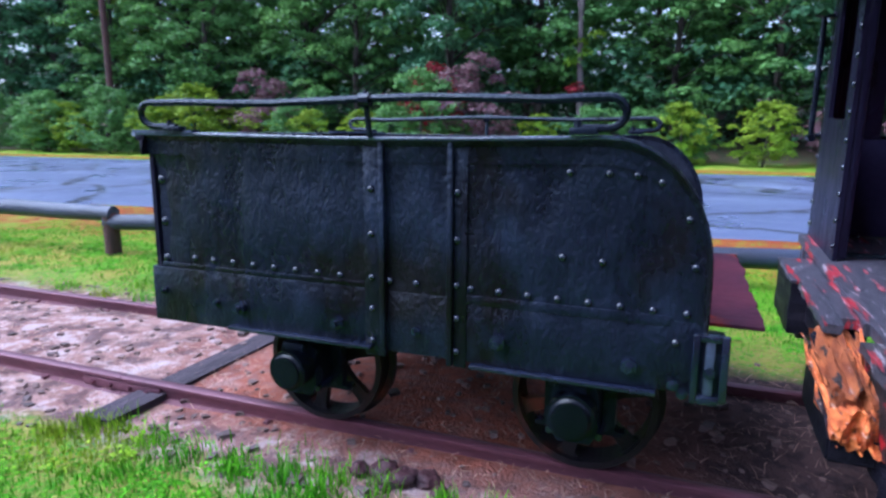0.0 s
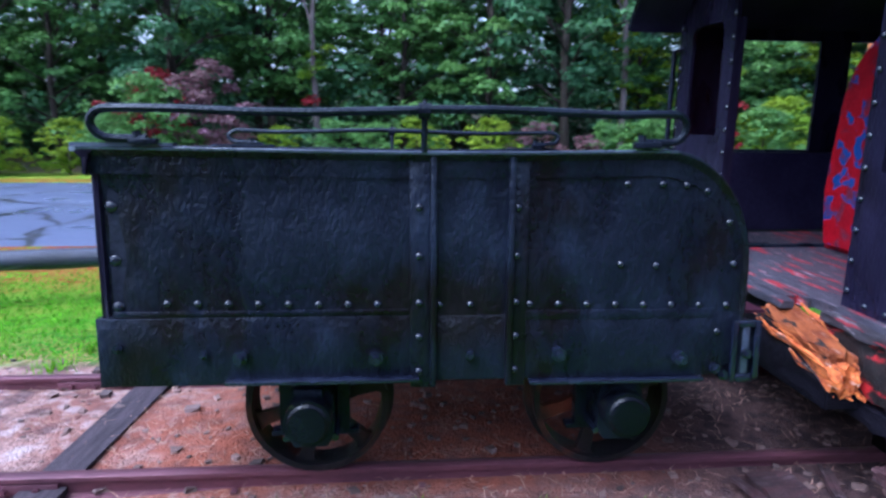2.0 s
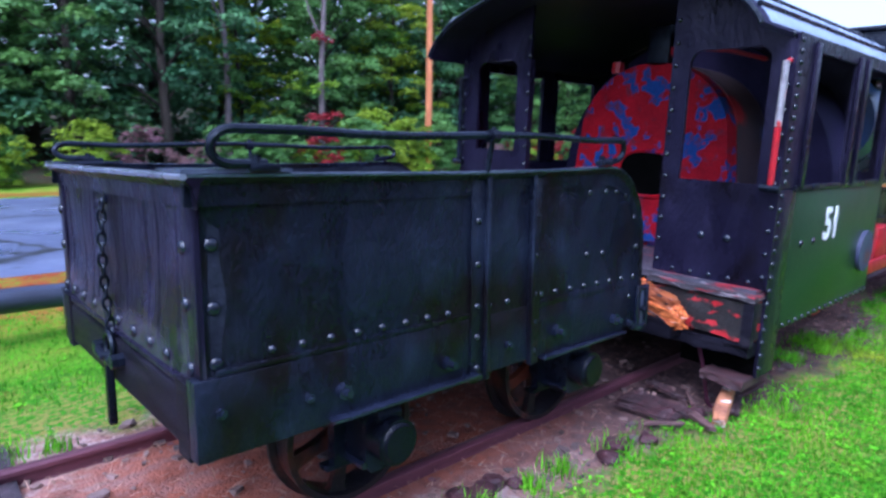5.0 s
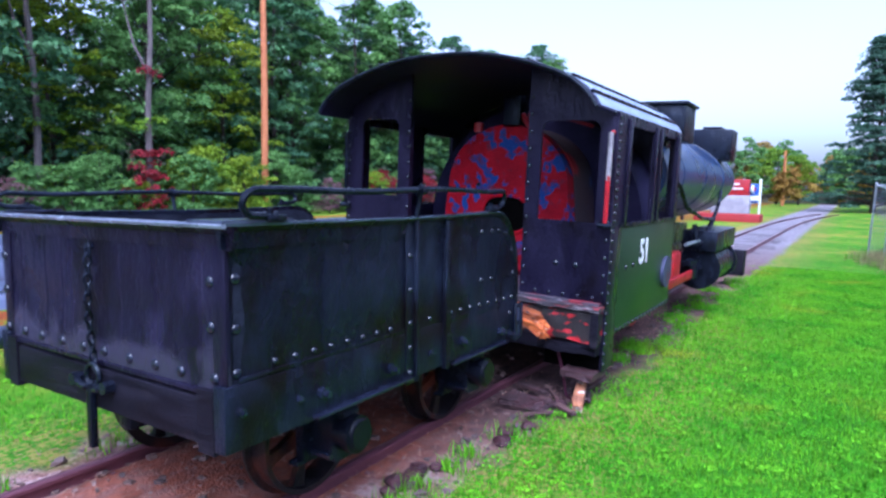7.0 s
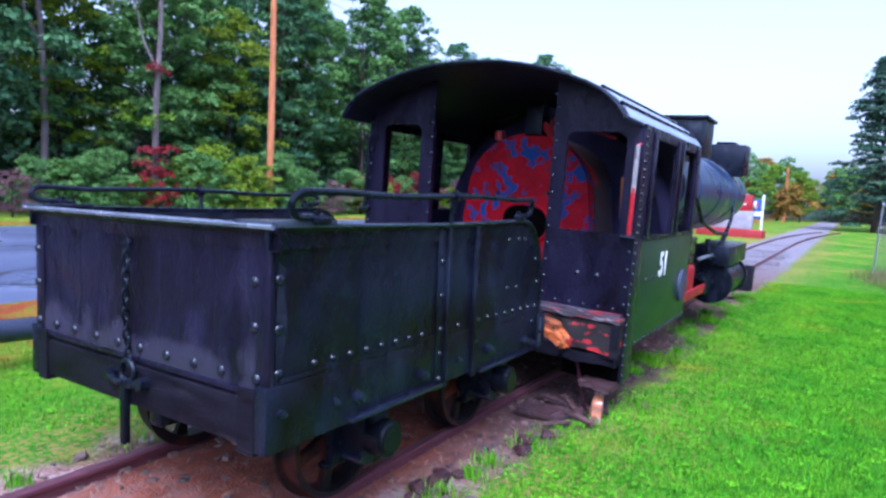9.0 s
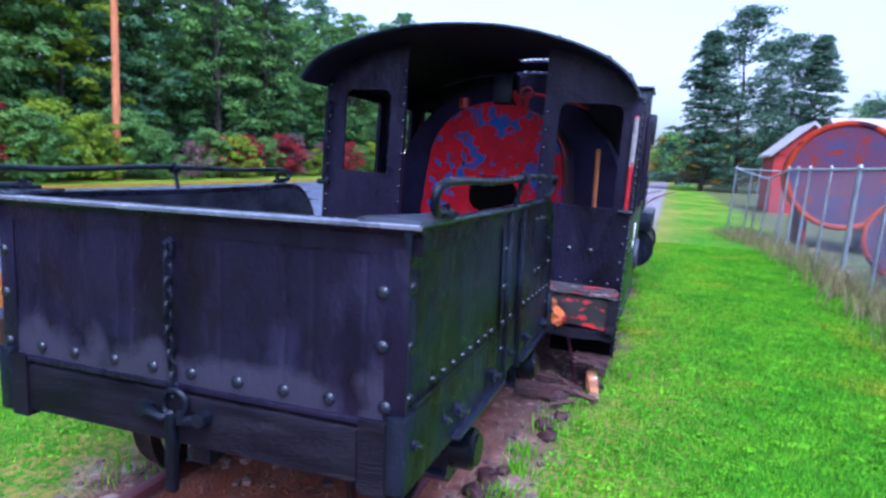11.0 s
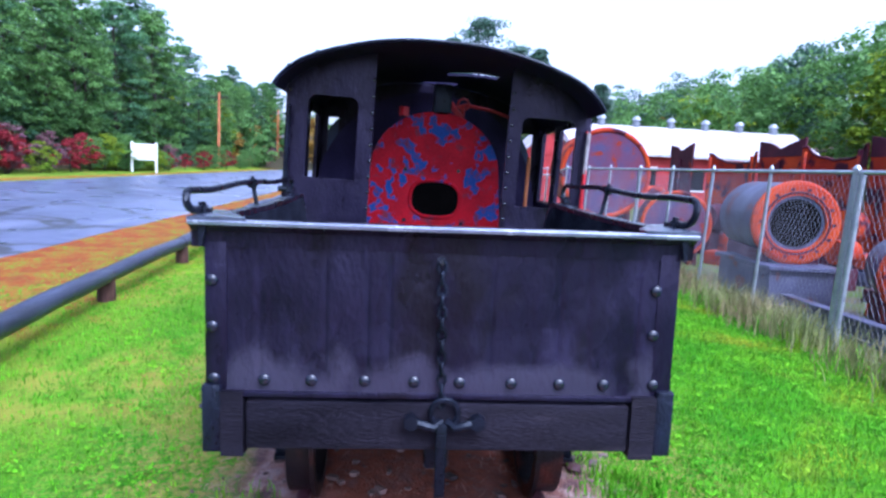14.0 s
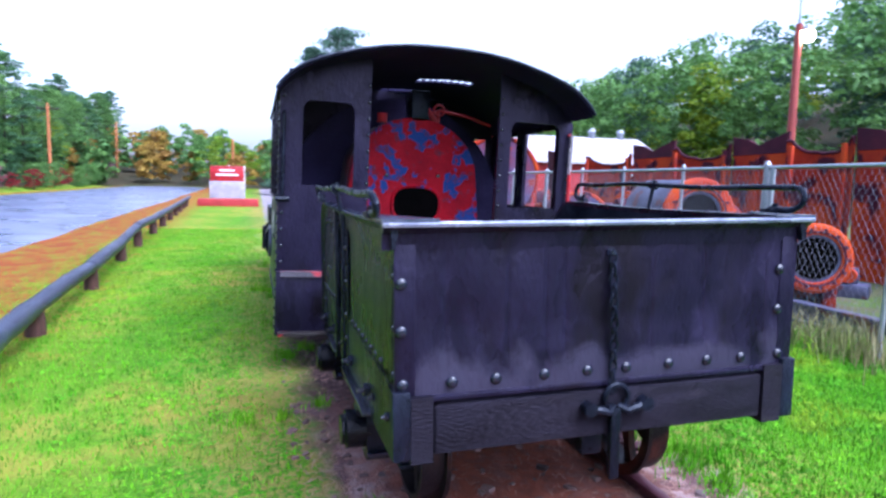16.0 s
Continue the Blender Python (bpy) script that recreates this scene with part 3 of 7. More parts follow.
def rail_profile():
    return [(-0.05, -0.105), (0.05, -0.105), (0.05, -0.094), (0.009, -0.08), (0.009, -0.03), (0.03, -0.022), (0.03, -0.004), (0.024, 0), (-0.024, 0), (-0.03, -0.004), (-0.03, -0.022), (-0.009, -0.03), (-0.009, -0.08), (-0.05, -0.094)]


def rail_line(y0):
    """Straight to the far lawn, then bending gently towards the road."""
    pts = [(-45.0, y0)] + [(x, y0) for x in (-12.0, -6.0, 0.0, 6.0, 12.0, 20.0, 26.0)]
    for i in range(1, 12):
        x = 26 + i * 2.2
        pts.append((x, y0 - 0.0016 * (x - 26) ** 2 * 1.6))
    return pts


def rail_piece(y0, xa, xb):
    bm = bmesh.new()
    pts = [(xa, y0)] + [q for q in rail_line(y0) if xa + 0.01 < q[0] < xb - 0.01] + [(xb, y0 - 0.0016 * max(0, xb - 26) ** 2 * 1.6)]
    pts[0] = (xa, y0 - 0.0016 * max(0, xa - 26) ** 2 * 1.6)
    rings = [[bm.verts.new((x, y + u, RAIL_Z + v)) for u, v in rail_profile()] for x, y in pts]
    for a, b in zip(rings, rings[1:]):
        for i in range(len(a)):
            j = (i + 1) % len(a)
            bm.faces.new((a[i], a[j], b[j], b[i]))
    bm.faces.new(rings[0])
    bm.faces.new(rings[-1][::-1])
    return bm


def tie_mesh(seed):
    rnd = random.Random(seed)
    bm = box(-0.095, 0.095, -0.93, 0.93, -0.13, 0.0, bevel=0.012)
    for v in bm.verts:
        v.co += Vector((rnd.uniform(-1, 1) * 0.012, rnd.uniform(-1, 1) * 0.02, rnd.uniform(-1, 1) * 0.006))
    me = bpy.data.meshes.new("railroad_tie")
    bm.to_mesh(me)
    bm.free()
    me.materials.append(TIE)
    return me


TIES = [tie_mesh(k) for k in range(5)]
rnd = random.Random(4)
x = -11.12
tie_places = []
while x < 45:
    buried = 0.075 if -2.4 < x < 9 and abs(x + 0.27) > 0.1 else -0.02 if -2.8 < x < -2.4 else 0.03
    t = new("railroad_tie", rnd.choice(TIES))
    t.matrix_basis = pose(x, 3.0 + rnd.uniform(-0.06, 0.06), rnd.uniform(0.015, 0.03) - buried, 0, 0, rnd.uniform(-2, 2))
    tagged(t, "grey weathered wooden tie half sunk in the trackbed", "railroad tie", "ties of the track")
    tie_places.append(x)
    x += 0.775


SPIKE = bpy.data.meshes.new("spike")
bm = box(-0.012, 0.012, -0.008, 0.008, -0.03, 0.012)
B(bm, -0.014, 0.014, -0.008, 0.026, 0.006, 0.018, bevel=0.003)
bm.to_mesh(SPIKE)
bm.free()
SPIKE.materials.append(RAIL)
for y0 in (RAIL_N, RAIL_F):
    rail = thing("rail", (0, y0, RAIL_Z), "rusty brown steel rail spiked to old ties", "rail", "rails of the track")
    for xa, xb in ((-45, -11.004), (-11, -2.83), (-2.825, 6.1), (6.105, 15.0), (15.005, 26.0), (26.003, 50.0)):
        part("rail_bar", rail_piece(y0, xa, xb), RAIL, rail)
    for xj in (-2.83, 6.1):
        for s in (-1, 1):
            jb = part("joint_bar", box(xj - 0.28, xj + 0.28, min(y0 + s * 0.012, y0 + s * 0.03), max(y0 + s * 0.012, y0 + s * 0.03), RAIL_Z - 0.078, RAIL_Z - 0.03, bevel=0.004), RAIL, rail)
            for dx in (-0.2, -0.07, 0.07, 0.2):
                part("bolt", cyl((xj + dx, y0 + s * 0.03, RAIL_Z - 0.054), (xj + dx, y0 + s * 0.05, RAIL_Z - 0.054), 0.014, seg=6), RAIL, jb)
    for x in tie_places:
        if -8 < x < 9:
            for s in (-1, 1):
                sp = new("spike", SPIKE)
                sp.parent = rail
                sp.matrix_basis = pose(x + 0.03 * s, s * 0.052, -0.09, 0, 0, 0 if s < 0 else 180)


# ---- the tender ----
TX0, TX1, TYN, TYF = -2.17, 0.09, 2.118, 3.825
tender = thing("tender", (0, 3.0, RAIL_Z), "small black riveted steel coal tender standing on the rails", "tender", turn=(-0.8, 0, 0))


def side_outline(y, inset=0.0):
    """The side sheet: square at the back, rounded down at the front."""
    top = 1.395 - inset
    pts = [(TX0 + 0.01 + inset, y, 0.80), (TX0 + 0.02 + inset, y, top)]
    for i in range(13):
        a = radians(90 - 90 * i / 12)
        pts.append((-0.25 + (0.34 - inset) * math.cos(a), y, top - 0.42 + 0.42 * math.sin(a)))
    pts += [(TX1 - inset, y, 0.80)]
    return pts


def curve_line(y, inset=0.0, z_low=0.58):
    return [(p[0], p[2]) for p in side_outline(y, inset)[2:-1]] + [(TX1 - inset, z_low)]


def side_bend(x, z):
    """How far the side sheet is pushed in from its plane: drawn in at the rear corner, dented by use."""
    rear = max(0.0, (-1.78 - x) / 0.38) ** 2.2 * min(1.0, max(0.0, (1.36 - z) / 0.12))
    dent = 0.006 * noise.noise(Vector((x * 2.1, z * 2.6, 2))) + 0.0035 * noise.noise(Vector((x * 6, z * 5, 7)))
    calm = min(1.0, max(0.0, (1.36 - z) / 0.1)) * min(1.0, max(0.0, (0.05 - x) / 0.1)) * min(1.0, max(0.0, (z - 0.8) / 0.08))
    return 0.02 * rear + (dent + 0.003) * calm


def panel_bm(y, yd):
    """The side sheet as a thin dished plate."""
    bm_ = bmesh.new()
    s_ = 1 if yd > 0 else -1
    cols, rows_n = 72, 16
    outer_, inner_ = [], []
    for i in range(cols + 1):
        x_ = TX0 + 0.012 + (TX1 - TX0 - 0.012) * (i / cols if i < 56 else 56 / cols + (1 - 56 / cols) * math.sin(math.pi / 2 * (i - 56) / (cols - 56)))
        u_ = (x_ + 0.25) / 0.34
        top_ = 1.395 if u_ < 0 else 0.975 + 0.42 * math.sqrt(max(0.0, 1 - u_ * u_))
        for k in range(rows_n + 1):
            z_ = 0.80 + (top_ - 0.80) * k / rows_n
            d_ = side_bend(x_, z_) * s_
            outer_.append(bm_.verts.new((x_, y + d_, z_)))
            inner_.append(bm_.verts.new((x_, y + d_ + yd, z_)))
    w_ = rows_n + 1
    for i in range(cols):
        for k in range(rows_n):
            for L in (outer_, inner_):
                bm_.faces.new((L[i * w_ + k], L[(i + 1) * w_ + k], L[(i + 1) * w_ + k + 1], L[i * w_ + k + 1]))
    ring = [i * w_ for i in range(cols + 1)] + [cols * w_ + k for k in range(1, w_)] + [i * w_ + rows_n for i in range(cols - 1, -1, -1)] + [k for k in range(rows_n - 1, 0, -1)]
    for a_, b_ in zip(ring, ring[1:] + ring[:1]):
        bm_.faces.new((outer_[a_], outer_[b_], inner_[b_], inner_[a_]))
    return bm_


for y, yd, f in ((TYN + 0.004, 0.012, "-y"), (TYF - 0.004, -0.012, "+y")):
    s = -1 if f == "-y" else 1
    side = part("side_sheet", panel_bm(y, yd), BLACK, tender)
    # a second sheet laid over the middle, between two upright bars
    for xa in (-1.062, -0.79):
        part("upright_bar", box(xa, xa + 0.022, min(y + s * 0.026, y - s * 0.002), max(y + s * 0.026, y - s * 0.002), 0.56, 1.385, bevel=0.005), BLACK, tender)
        part("strap", box(xa - 0.07 if xa < -1 else xa + 0.022, xa if xa < -1 else xa + 0.072, min(y + s * 0.008, y), max(y + s * 0.008, y), 0.555, 1.36, bevel=0.003), BLACK, tender)
    # lower beam
    lo, hi = (y - 0.003, y + 0.06) if s < 0 else (y - 0.06, y + 0.003)
    part("rear_sill", box(-2.205, -1.09, lo, hi, 0.575, 0.822, bevel=0.005), BLACK, tender)
    part("front_sill", box(-1.05, TX1 - 0.01, lo, hi, 0.578, 0.82, bevel=0.006), BLACK, tender)
    part("seam_strip", box(-0.76, -0.02, min(y, y + s * 0.006), max(y, y + s * 0.006), 0.80, 0.835, bevel=0.002), BLACK, tender)
    part("seam_strip", box(-2.14, -1.14, min(y, y + s * 0.006), max(y, y + s * 0.006), 0.828, 0.845, bevel=0.002), BLACK, tender)
    part("flange", box(-1.775, -1.1, min(y + s * 0.04, y - s * 0.05), max(y + s * 0.04, y - s * 0.05), 0.585, 0.60, bevel=0.003), RIVET_IRON, tender)
    part("flange", box(-0.70, -0.05, min(y + s * 0.03, y - s * 0.05), max(y + s * 0.03, y - s * 0.05), 0.562, 0.577, bevel=0.003), RIVET_IRON, tender)
    # rivets along the seams
    yy = y + s * 0.0
    for i in range(8):
        rivet(side, -1.964 + i * 0.1027, yy - s * side_bend(-1.964 + i * 0.1027, 0.87), 0.871 - i * 0.0015, f)
    for xx in (-1.028, -0.918):
        rivet(side, xx, yy, 0.858, f)
    for i in range(8):
        rivet(side, -0.703 + i * 0.1045, yy - s * side_bend(-0.703 + i * 0.1045, 0.855), 0.857 - i * 0.0018, f)
    for zz in (1.205, 1.035, 0.867, 0.743, 0.616):
        rivet(side, -1.1, yy + s * 0.008, zz, f)
        rivet(side, -0.755, yy + s * 0.008, zz, f)
    for zz in (1.205, 1.022, 0.858):
        rivet(side, -2.13, yy - s * side_bend(-2.13, zz), zz, f, RIVET_BIG)
    for xx, zz in ((-0.365, 1.286), (-0.237, 1.286), (-0.15, 1.283), (-0.074, 1.262), (0.016, 1.149), (0.044, 0.998), (0.0, 0.745), (-0.378, 1.0), (-0.245, 0.993)):
        rivet(side, xx, yy - s * side_bend(xx, zz), zz, f)
    for xx, zz, rr in ((-2.134, 0.717, 0.022), (-1.85, 0.69, 0.02), (-1.722, 0.68, 0.034), (-1.253, 0.67, 0.034), (-0.917, 0.674, 0.022), (-0.596, 0.674, 0.036), (-0.14, 0.65, 0.034), (0.0, 0.605, 0.024)):
        bolt(tender, xx, y + s * 0.003, zz, f, rr, 0.028 if rr < 0.03 else 0.05)
    # turned-out coping along the top and round the front curve
    bm = bmesh.new()
    edge = [(TX0 - 0.035, 1.395), (-1.7, 1.39), (-1.2, 1.384), (-0.7, 1.386)] + curve_line(y)
    rings = []
    for i, (px, pz) in enumerate(edge):
        a, b = edge[max(i - 1, 0)], edge[min(i + 1, len(edge) - 1)]
        d = Vector((b[0] - a[0], 0, b[1] - a[1])).normalized()
        nrm = Vector((-d.z, 0, d.x))
        if nrm.z < 0 and i < 4:
            nrm = -nrm
        base = Vector((px, y, pz))
        prof = [(0.005, -0.08), (0.008, -0.022), (0.03, -0.004), (0.034, 0.004), (0.03, 0.012), (-0.02, 0.012), (-0.02, -0.006), (-0.006, -0.08)]
        k = 1.0 if i < 6 else max(0.45, 1.0 - (i - 6) * 0.06)
        rings.append([bm.verts.new(base + Vector((0, s * u * k, 0)) + nrm * v * k) for u, v in prof])
    for a, b in zip(rings, rings[1:]):
        for i in range(8):
            j = (i + 1) % 8
            bm.faces.new((a[i], a[j], b[j], b[i]))
    bm.faces.new(rings[0]), bm.faces.new(rings[-1][::-1])
    part("coping", bm, BLACK, tender)
    part("lip", tube(bmesh.new(), [(px, y + s * 0.032, pz + 0.006) for px, pz in edge[:6]], 0.0075, 6), RIM, tender)

# rear end
bm = bmesh.new()
NY, NZ = 170, 18
SEAMS = (3.752, 3.63, 3.395, 3.246, 3.173, 2.803, 2.555, 2.452, 2.267)
front, back_ = [], []
for k in range(NZ + 1):
    zz = 0.785 + 0.605 * k / NZ
    for i in range(NY + 1):
        yy = TYN + 0.012 + (TYF - TYN - 0.024) * i / NY
        # the plate is dished: it swells towards its foot and is dented by use
        u = min(1.0, max(0.0, (zz - 0.86) / 0.2))
        swell = 0.016 * (1 - u * u * (3 - 2 * u)) * math.sin(math.pi * i / NY) ** 0.4
        dent = 0.012 * noise.noise(Vector((yy * 2.4, zz * 3.0, 5))) + 0.005 * noise.noise(Vector((yy * 7, zz * 7, 1)))
        dent *= min(1, i / 16, (NY - i) / 16)
        dent -= 0.0045 * any(abs(yy - q) < 0.0055 for q in SEAMS) * (1 if zz < 1.3 else 0)
        front.append(bm.verts.new((TX0 - 0.006 - swell - dent * (0.3 if zz < 0.87 else 1.0), yy, zz)))
        back_.append(bm.verts.new((TX0 + 0.006 - swell - dent, yy, zz)))
for k in range(NZ):
    for i in range(NY):
        a = k * (NY + 1) + i
        bm.faces.new((front[a], front[a + 1], front[a + NY + 2], front[a + NY + 1]))
        bm.faces.new((back_[a], back_[a + NY + 1], back_[a + NY + 2], back_[a + 1]))
for ring in ([k * (NY + 1) for k in range(NZ + 1)], [k * (NY + 1) + NY for k in range(NZ + 1)], list(range(NY + 1)), [NZ * (NY + 1) + i for i in range(NY + 1)]):
    for a, b in zip(ring, ring[1:]):
        bm.faces.new((front[a], front[b], back_[b], back_[a]))
end = part("end_sheet", bm, BLACK_SHEEN, tender)
part("lap_strip", box(TX0 - 0.014, TX0 - 0.004, TYN + 0.01, TYN + 0.085, 0.80, 1.375, bevel=0.003), BLACK_CAB, tender)
B_ = bmesh.new()
B(B_, TX0 - 0.014, TX0 - 0.004, TYF - 0.085, TYF - 0.01, 0.80, 1.375, bevel=0.003)
B(B_, TX0 - 0.028, TX0 - 0.012, TYN + 0.085, TYF - 0.085, 0.778, 0.80, bevel=0.005)
part("lap_strip", B_, BLACK_CAB, tender)
for i in range(10):
    rivet(end, TX0 - (0.02 if 0 < i < 9 else 0.014), 2.195 + i * (1.59 / 9) + (0.012 if i % 3 == 1 else 0), 0.842, "-x", RIVET_BIG)
for yy in (2.21, 3.79):
    for zz in (1.195, 1.03):
        rivet(end, TX0 - 0.014, yy, zz, "-x", RIVET_BIG)
bm = bmesh.new()
prof = [(-0.012, 1.31), (-0.018, 1.365), (-0.045, 1.388), (-0.05, 1.396), (-0.045, 1.404), (0.03, 1.404), (0.0, 1.38)]
a = [bm.verts.new((TX0 + u, TYN - 0.032, v)) for u, v in prof]
b = [bm.verts.new((TX0 + u, TYF + 0.032, v)) for u, v in prof]
bm.faces.new(a), bm.faces.new(b[::-1])
for i in range(7):
    bm.faces.new((a[i], b[i], b[(i + 1) % 7], a[(i + 1) % 7]))
part("end_coping", bm, BLACK_CAB, tender)
part("lip", tube(bmesh.new(), [(TX0 - 0.045, TYN - 0.034, 1.398), (TX0 - 0.047, 2.97, 1.396), (TX0 - 0.045, TYF + 0.034, 1.398)], 0.011, 6), LIP, tender)
for y0, y1 in ((TYN - 0.036, TYN + 0.16), (TYF - 0.16, TYF + 0.036)):
    bm = bmesh.new()
    extrude_outline(bm, [(TX0 - 0.052, y0, 1.405), (TX0 + 0.27, y0 if y0 < 3 else y1 - 0.05, 1.405), (TX0 + 0.27, y0 + 0.05 if y0 < 3 else y1, 1.405), (TX0 + 0.03, y1 if y0 < 3 else y1, 1.405), (TX0 - 0.052, y1, 1.405)], (0, 0, 0.012))
    part("corner_plate", bm, RIM, tender)
part("end_beam", box(-2.2, -2.06, 2.28, 3.675, 0.585, 0.765, bevel=0.012), DARK_WOOD, tender, "black painted timber beam")
for y0, y1 in ((TYN + 0.065, 2.275), (3.68, TYF - 0.065)):
    part("corner_block", box(-2.205, -2.03, y0, y1, 0.56, 0.80), DARK_WOOD, tender)
part("bottom", box(-2.06, 0.02, 2.2, 3.78, 0.58, 0.63), BLACK, tender)
part("coal_floor", box(-2.15, 0.0, TYN + 0.024, TYF - 0.024, 0.80, 0.83), LINING, tender)
for yy in (TYN + 0.0195, TYF - 0.0225):
    part("inner_sheet", extrude_outline(bmesh.new(), side_outline(yy, 0.012), (0, 0.003, 0)), LINING, tender, "coal-worn inside of the tender")
part("front_sheet", box(-0.06, -0.045, TYN + 0.02, TYF - 0.02, 0.62, 1.0), BLACK, tender)


# rails along the top
def hand_rail(y, xa, xb, ztop, mid, lean):
    r = 0.014
    zb = 1.43
    h = (ztop - zb) / 2
    pts = [(xa + 0.16, y, zb)]
    for i in range(9):
        a = radians(270 - 180 * i / 8)
        pts.append((xa + 0.055 + 0.062 * math.cos(a), y + lean * (i / 8), zb + h + h * math.sin(a)))
    for i in range(1, 9):
        f_ = i / 9
        pts.append((xa + 0.055 + (xb - xa - 0.11) * f_, y + lean, ztop + 0.008 * math.sin(f_ * 9 + y)))
    for i in range(9):
        a = radians(90 - 180 * i / 8)
        pts.append((xb - 0.055 + 0.055 * math.cos(a), y + lean * (1 - i / 8), zb + h + h * math.sin(a)))
    pts.append((xb - 0.14, y, zb))
    hr = part("hand_rail", tube(bmesh.new(), pts, r, 8), BLACK_IRON, tender, "bent black iron hand rail")
    bm = cyl((mid, y, 1.395), (mid, y + lean, ztop + 0.006), 0.011, seg=8)
    C(bm, (mid - 0.02, y + lean, ztop), (mid + 0.02, y + lean, ztop), 0.026, seg=10)
    C(bm, (mid, y + lean, ztop + 0.01), (mid, y + lean, ztop + 0.035), 0.013, 0.006, seg=8)
    part("stanchion", bm, BLACK_IRON, hr)
    for xx in (xa + 0.15, xb - 0.13):
        part("clamp", box(xx - 0.045, xx + 0.045, y - 0.02, y + 0.02, 1.41, 1.432, bevel=0.004), BLACK_IRON, hr)
        bm = cyl((xx - 0.02, y, 1.43), (xx - 0.02, y, 1.455), 0.014, seg=6)
        part("nut", bm, BLACK_IRON, hr)


hand_rail(2.085, -2.14, -0.19, 1.525, -1.085, -0.03)
hand_rail(3.865, -2.17, -0.165, 1.50, -1.2, 0.02)

# wheels, axles and boxes
for wx in (-1.5, -0.325):
    part("axle", cyl((wx, 2.2, 0.37), (wx, 3.8, 0.37), 0.045, seg=12), WHEEL, tender)
    for wy, s in ((2.45, -1), (3.56, 1)):
        bm = bmesh.new()
        prof = [(0.287, -0.05), (0.28, 0.05), (0.31, 0.055), (0.31, 0.075), (0.255, 0.075), (0.262, -0.05)]
        rings = []
        for i in range(36):
            a = 2 * math.pi * i / 36
            rings.append([bm.verts.new((wx + rr * math.cos(a), wy - s * u, 0.375 + rr * math.sin(a))) for rr, u in prof])
        for i in range(36):
            a, b = rings[i], rings[(i + 1) % 36]
            for k in range(6):
                bm.faces.new((a[k], a[(k + 1) % 6], b[(k + 1) % 6], b[k]))
        wheel = part("wheel", bm, WHEEL, tender)
        part("hub", cyl((wx, wy - 0.06, 0.375), (wx, wy + 0.06, 0.375), 0.075, seg=16), BLACK_IRON, wheel)
        for i in range(6):
            a = 2 * math.pi * i / 6 + 0.3
            d = Vector((math.cos(a), 0, math.sin(a)))
            c = Vector((wx, wy, 0.375))
            e_ = Vector((-math.sin(a), 0, math.cos(a)))
            bm = extrude_outline(bmesh.new(), [c + d * u + e_ * w_ + Vector((0, -0.018, 0)) for u, w_ in ((0.05, -0.04), (0.16, -0.024), (0.24, -0.03), (0.262, -0.05), (0.262, 0.05), (0.24, 0.03), (0.16, 0.024), (0.05, 0.04))], (0, 0.036, 0))
            part("spoke", bm, WHEEL, wheel)
        # axle box with a domed lid, held in a pedestal
        yb = 2.19 if s < 0 else 3.81
        bm = bmesh.new()
        o = [(wx - 0.06, 0.30), (wx - 0.085, 0.34), (wx - 0.085, 0.48)] + [(wx + 0.085 * math.cos(radians(180 - 180 * i / 10)), 0.48 + 0.075 * math.sin(radians(180 - 180 * i / 10))) for i in range(11)] + [(wx + 0.085, 0.34), (wx + 0.06, 0.30)]
        extrude_outline(bm, [(px, yb, pz) for px, pz in o], (0, -s * 0.17, 0))
        abx = part("axle_box", bm, BLACK_IRON, tender)
        bm = cyl((wx, yb + s * 0.105, 0.43), (wx, yb - s * 0.04, 0.43), 0.086, seg=24)
        bmesh.ops.bevel(bm, geom=[e for e in bm.edges if len(e.link_faces) == 2 and any(len(f_.verts) > 4 for f_ in e.link_faces)], offset=0.02, segments=3, affect="EDGES")
        lid = part("lid", bm, CAP, abx, "glossy round black axle box cap")
        part("hinge", cyl((wx - 0.05, yb + s * 0.02, 0.52), (wx + 0.05, yb + s * 0.02, 0.52), 0.022, seg=10), BLACK_IRON, abx)
        for sx in (-1, 1):
            # horn cheek, flaring in a curve up to the frame
            o = [(wx + sx * 0.088, 0.30), (wx + sx * 0.135, 0.30), (wx + sx * 0.135, 0.43)] + [(wx + sx * (0.235 - 0.1 * math.cos(radians(q_))), 0.47 + 0.13 * math.sin(radians(q_))) for q_ in range(0, 91, 15)] + [(wx + sx * 0.088, 0.60)]
            bm = extrude_outline(bmesh.new(), [(px, yb - s * 0.13, pz) for px, pz in o], (0, -s * 0.045, 0))
            part("pedestal", bm, BLACK_IRON, tender)
            part("bolt", cyl((wx + sx * 0.09, yb + s * 0.0, 0.335), (wx + sx * 0.09, yb - s * 0.14, 0.335), 0.014, seg=6), RIVET_IRON, abx)
        part("pedestal_tie", box(wx - 0.17, wx + 0.17, yb - s * 0.16 - 0.03, yb - s * 0.16 + 0.03, 0.285, 0.305, bevel=0.003), BLACK_IRON, tender)

# chain, ring and link pocket at the back
for i in range(13):
    zc = 1.265 - i * 0.041
    xc = TX0 - 0.03 - 0.012 * math.sin(i / 12 * math.pi)
    pts = []
    for k in range(12):
        a = 2 * math.pi * k / 12
        u, v = 0.014 * math.cos(a), 0.026 * math.sin(a)
        pts.append((xc + (u if i % 2 else 0), 2.992 - 0.0012 * i + (0 if i % 2 else u), zc + v))
    part("chain_link", tube(bmesh.new(), pts, 0.006, 6, closed=True), BLACK_IRON, tender)
bolt(tender, TX0 - 0.004, 2.995, 1.285, "-x", 0.022, 0.035)
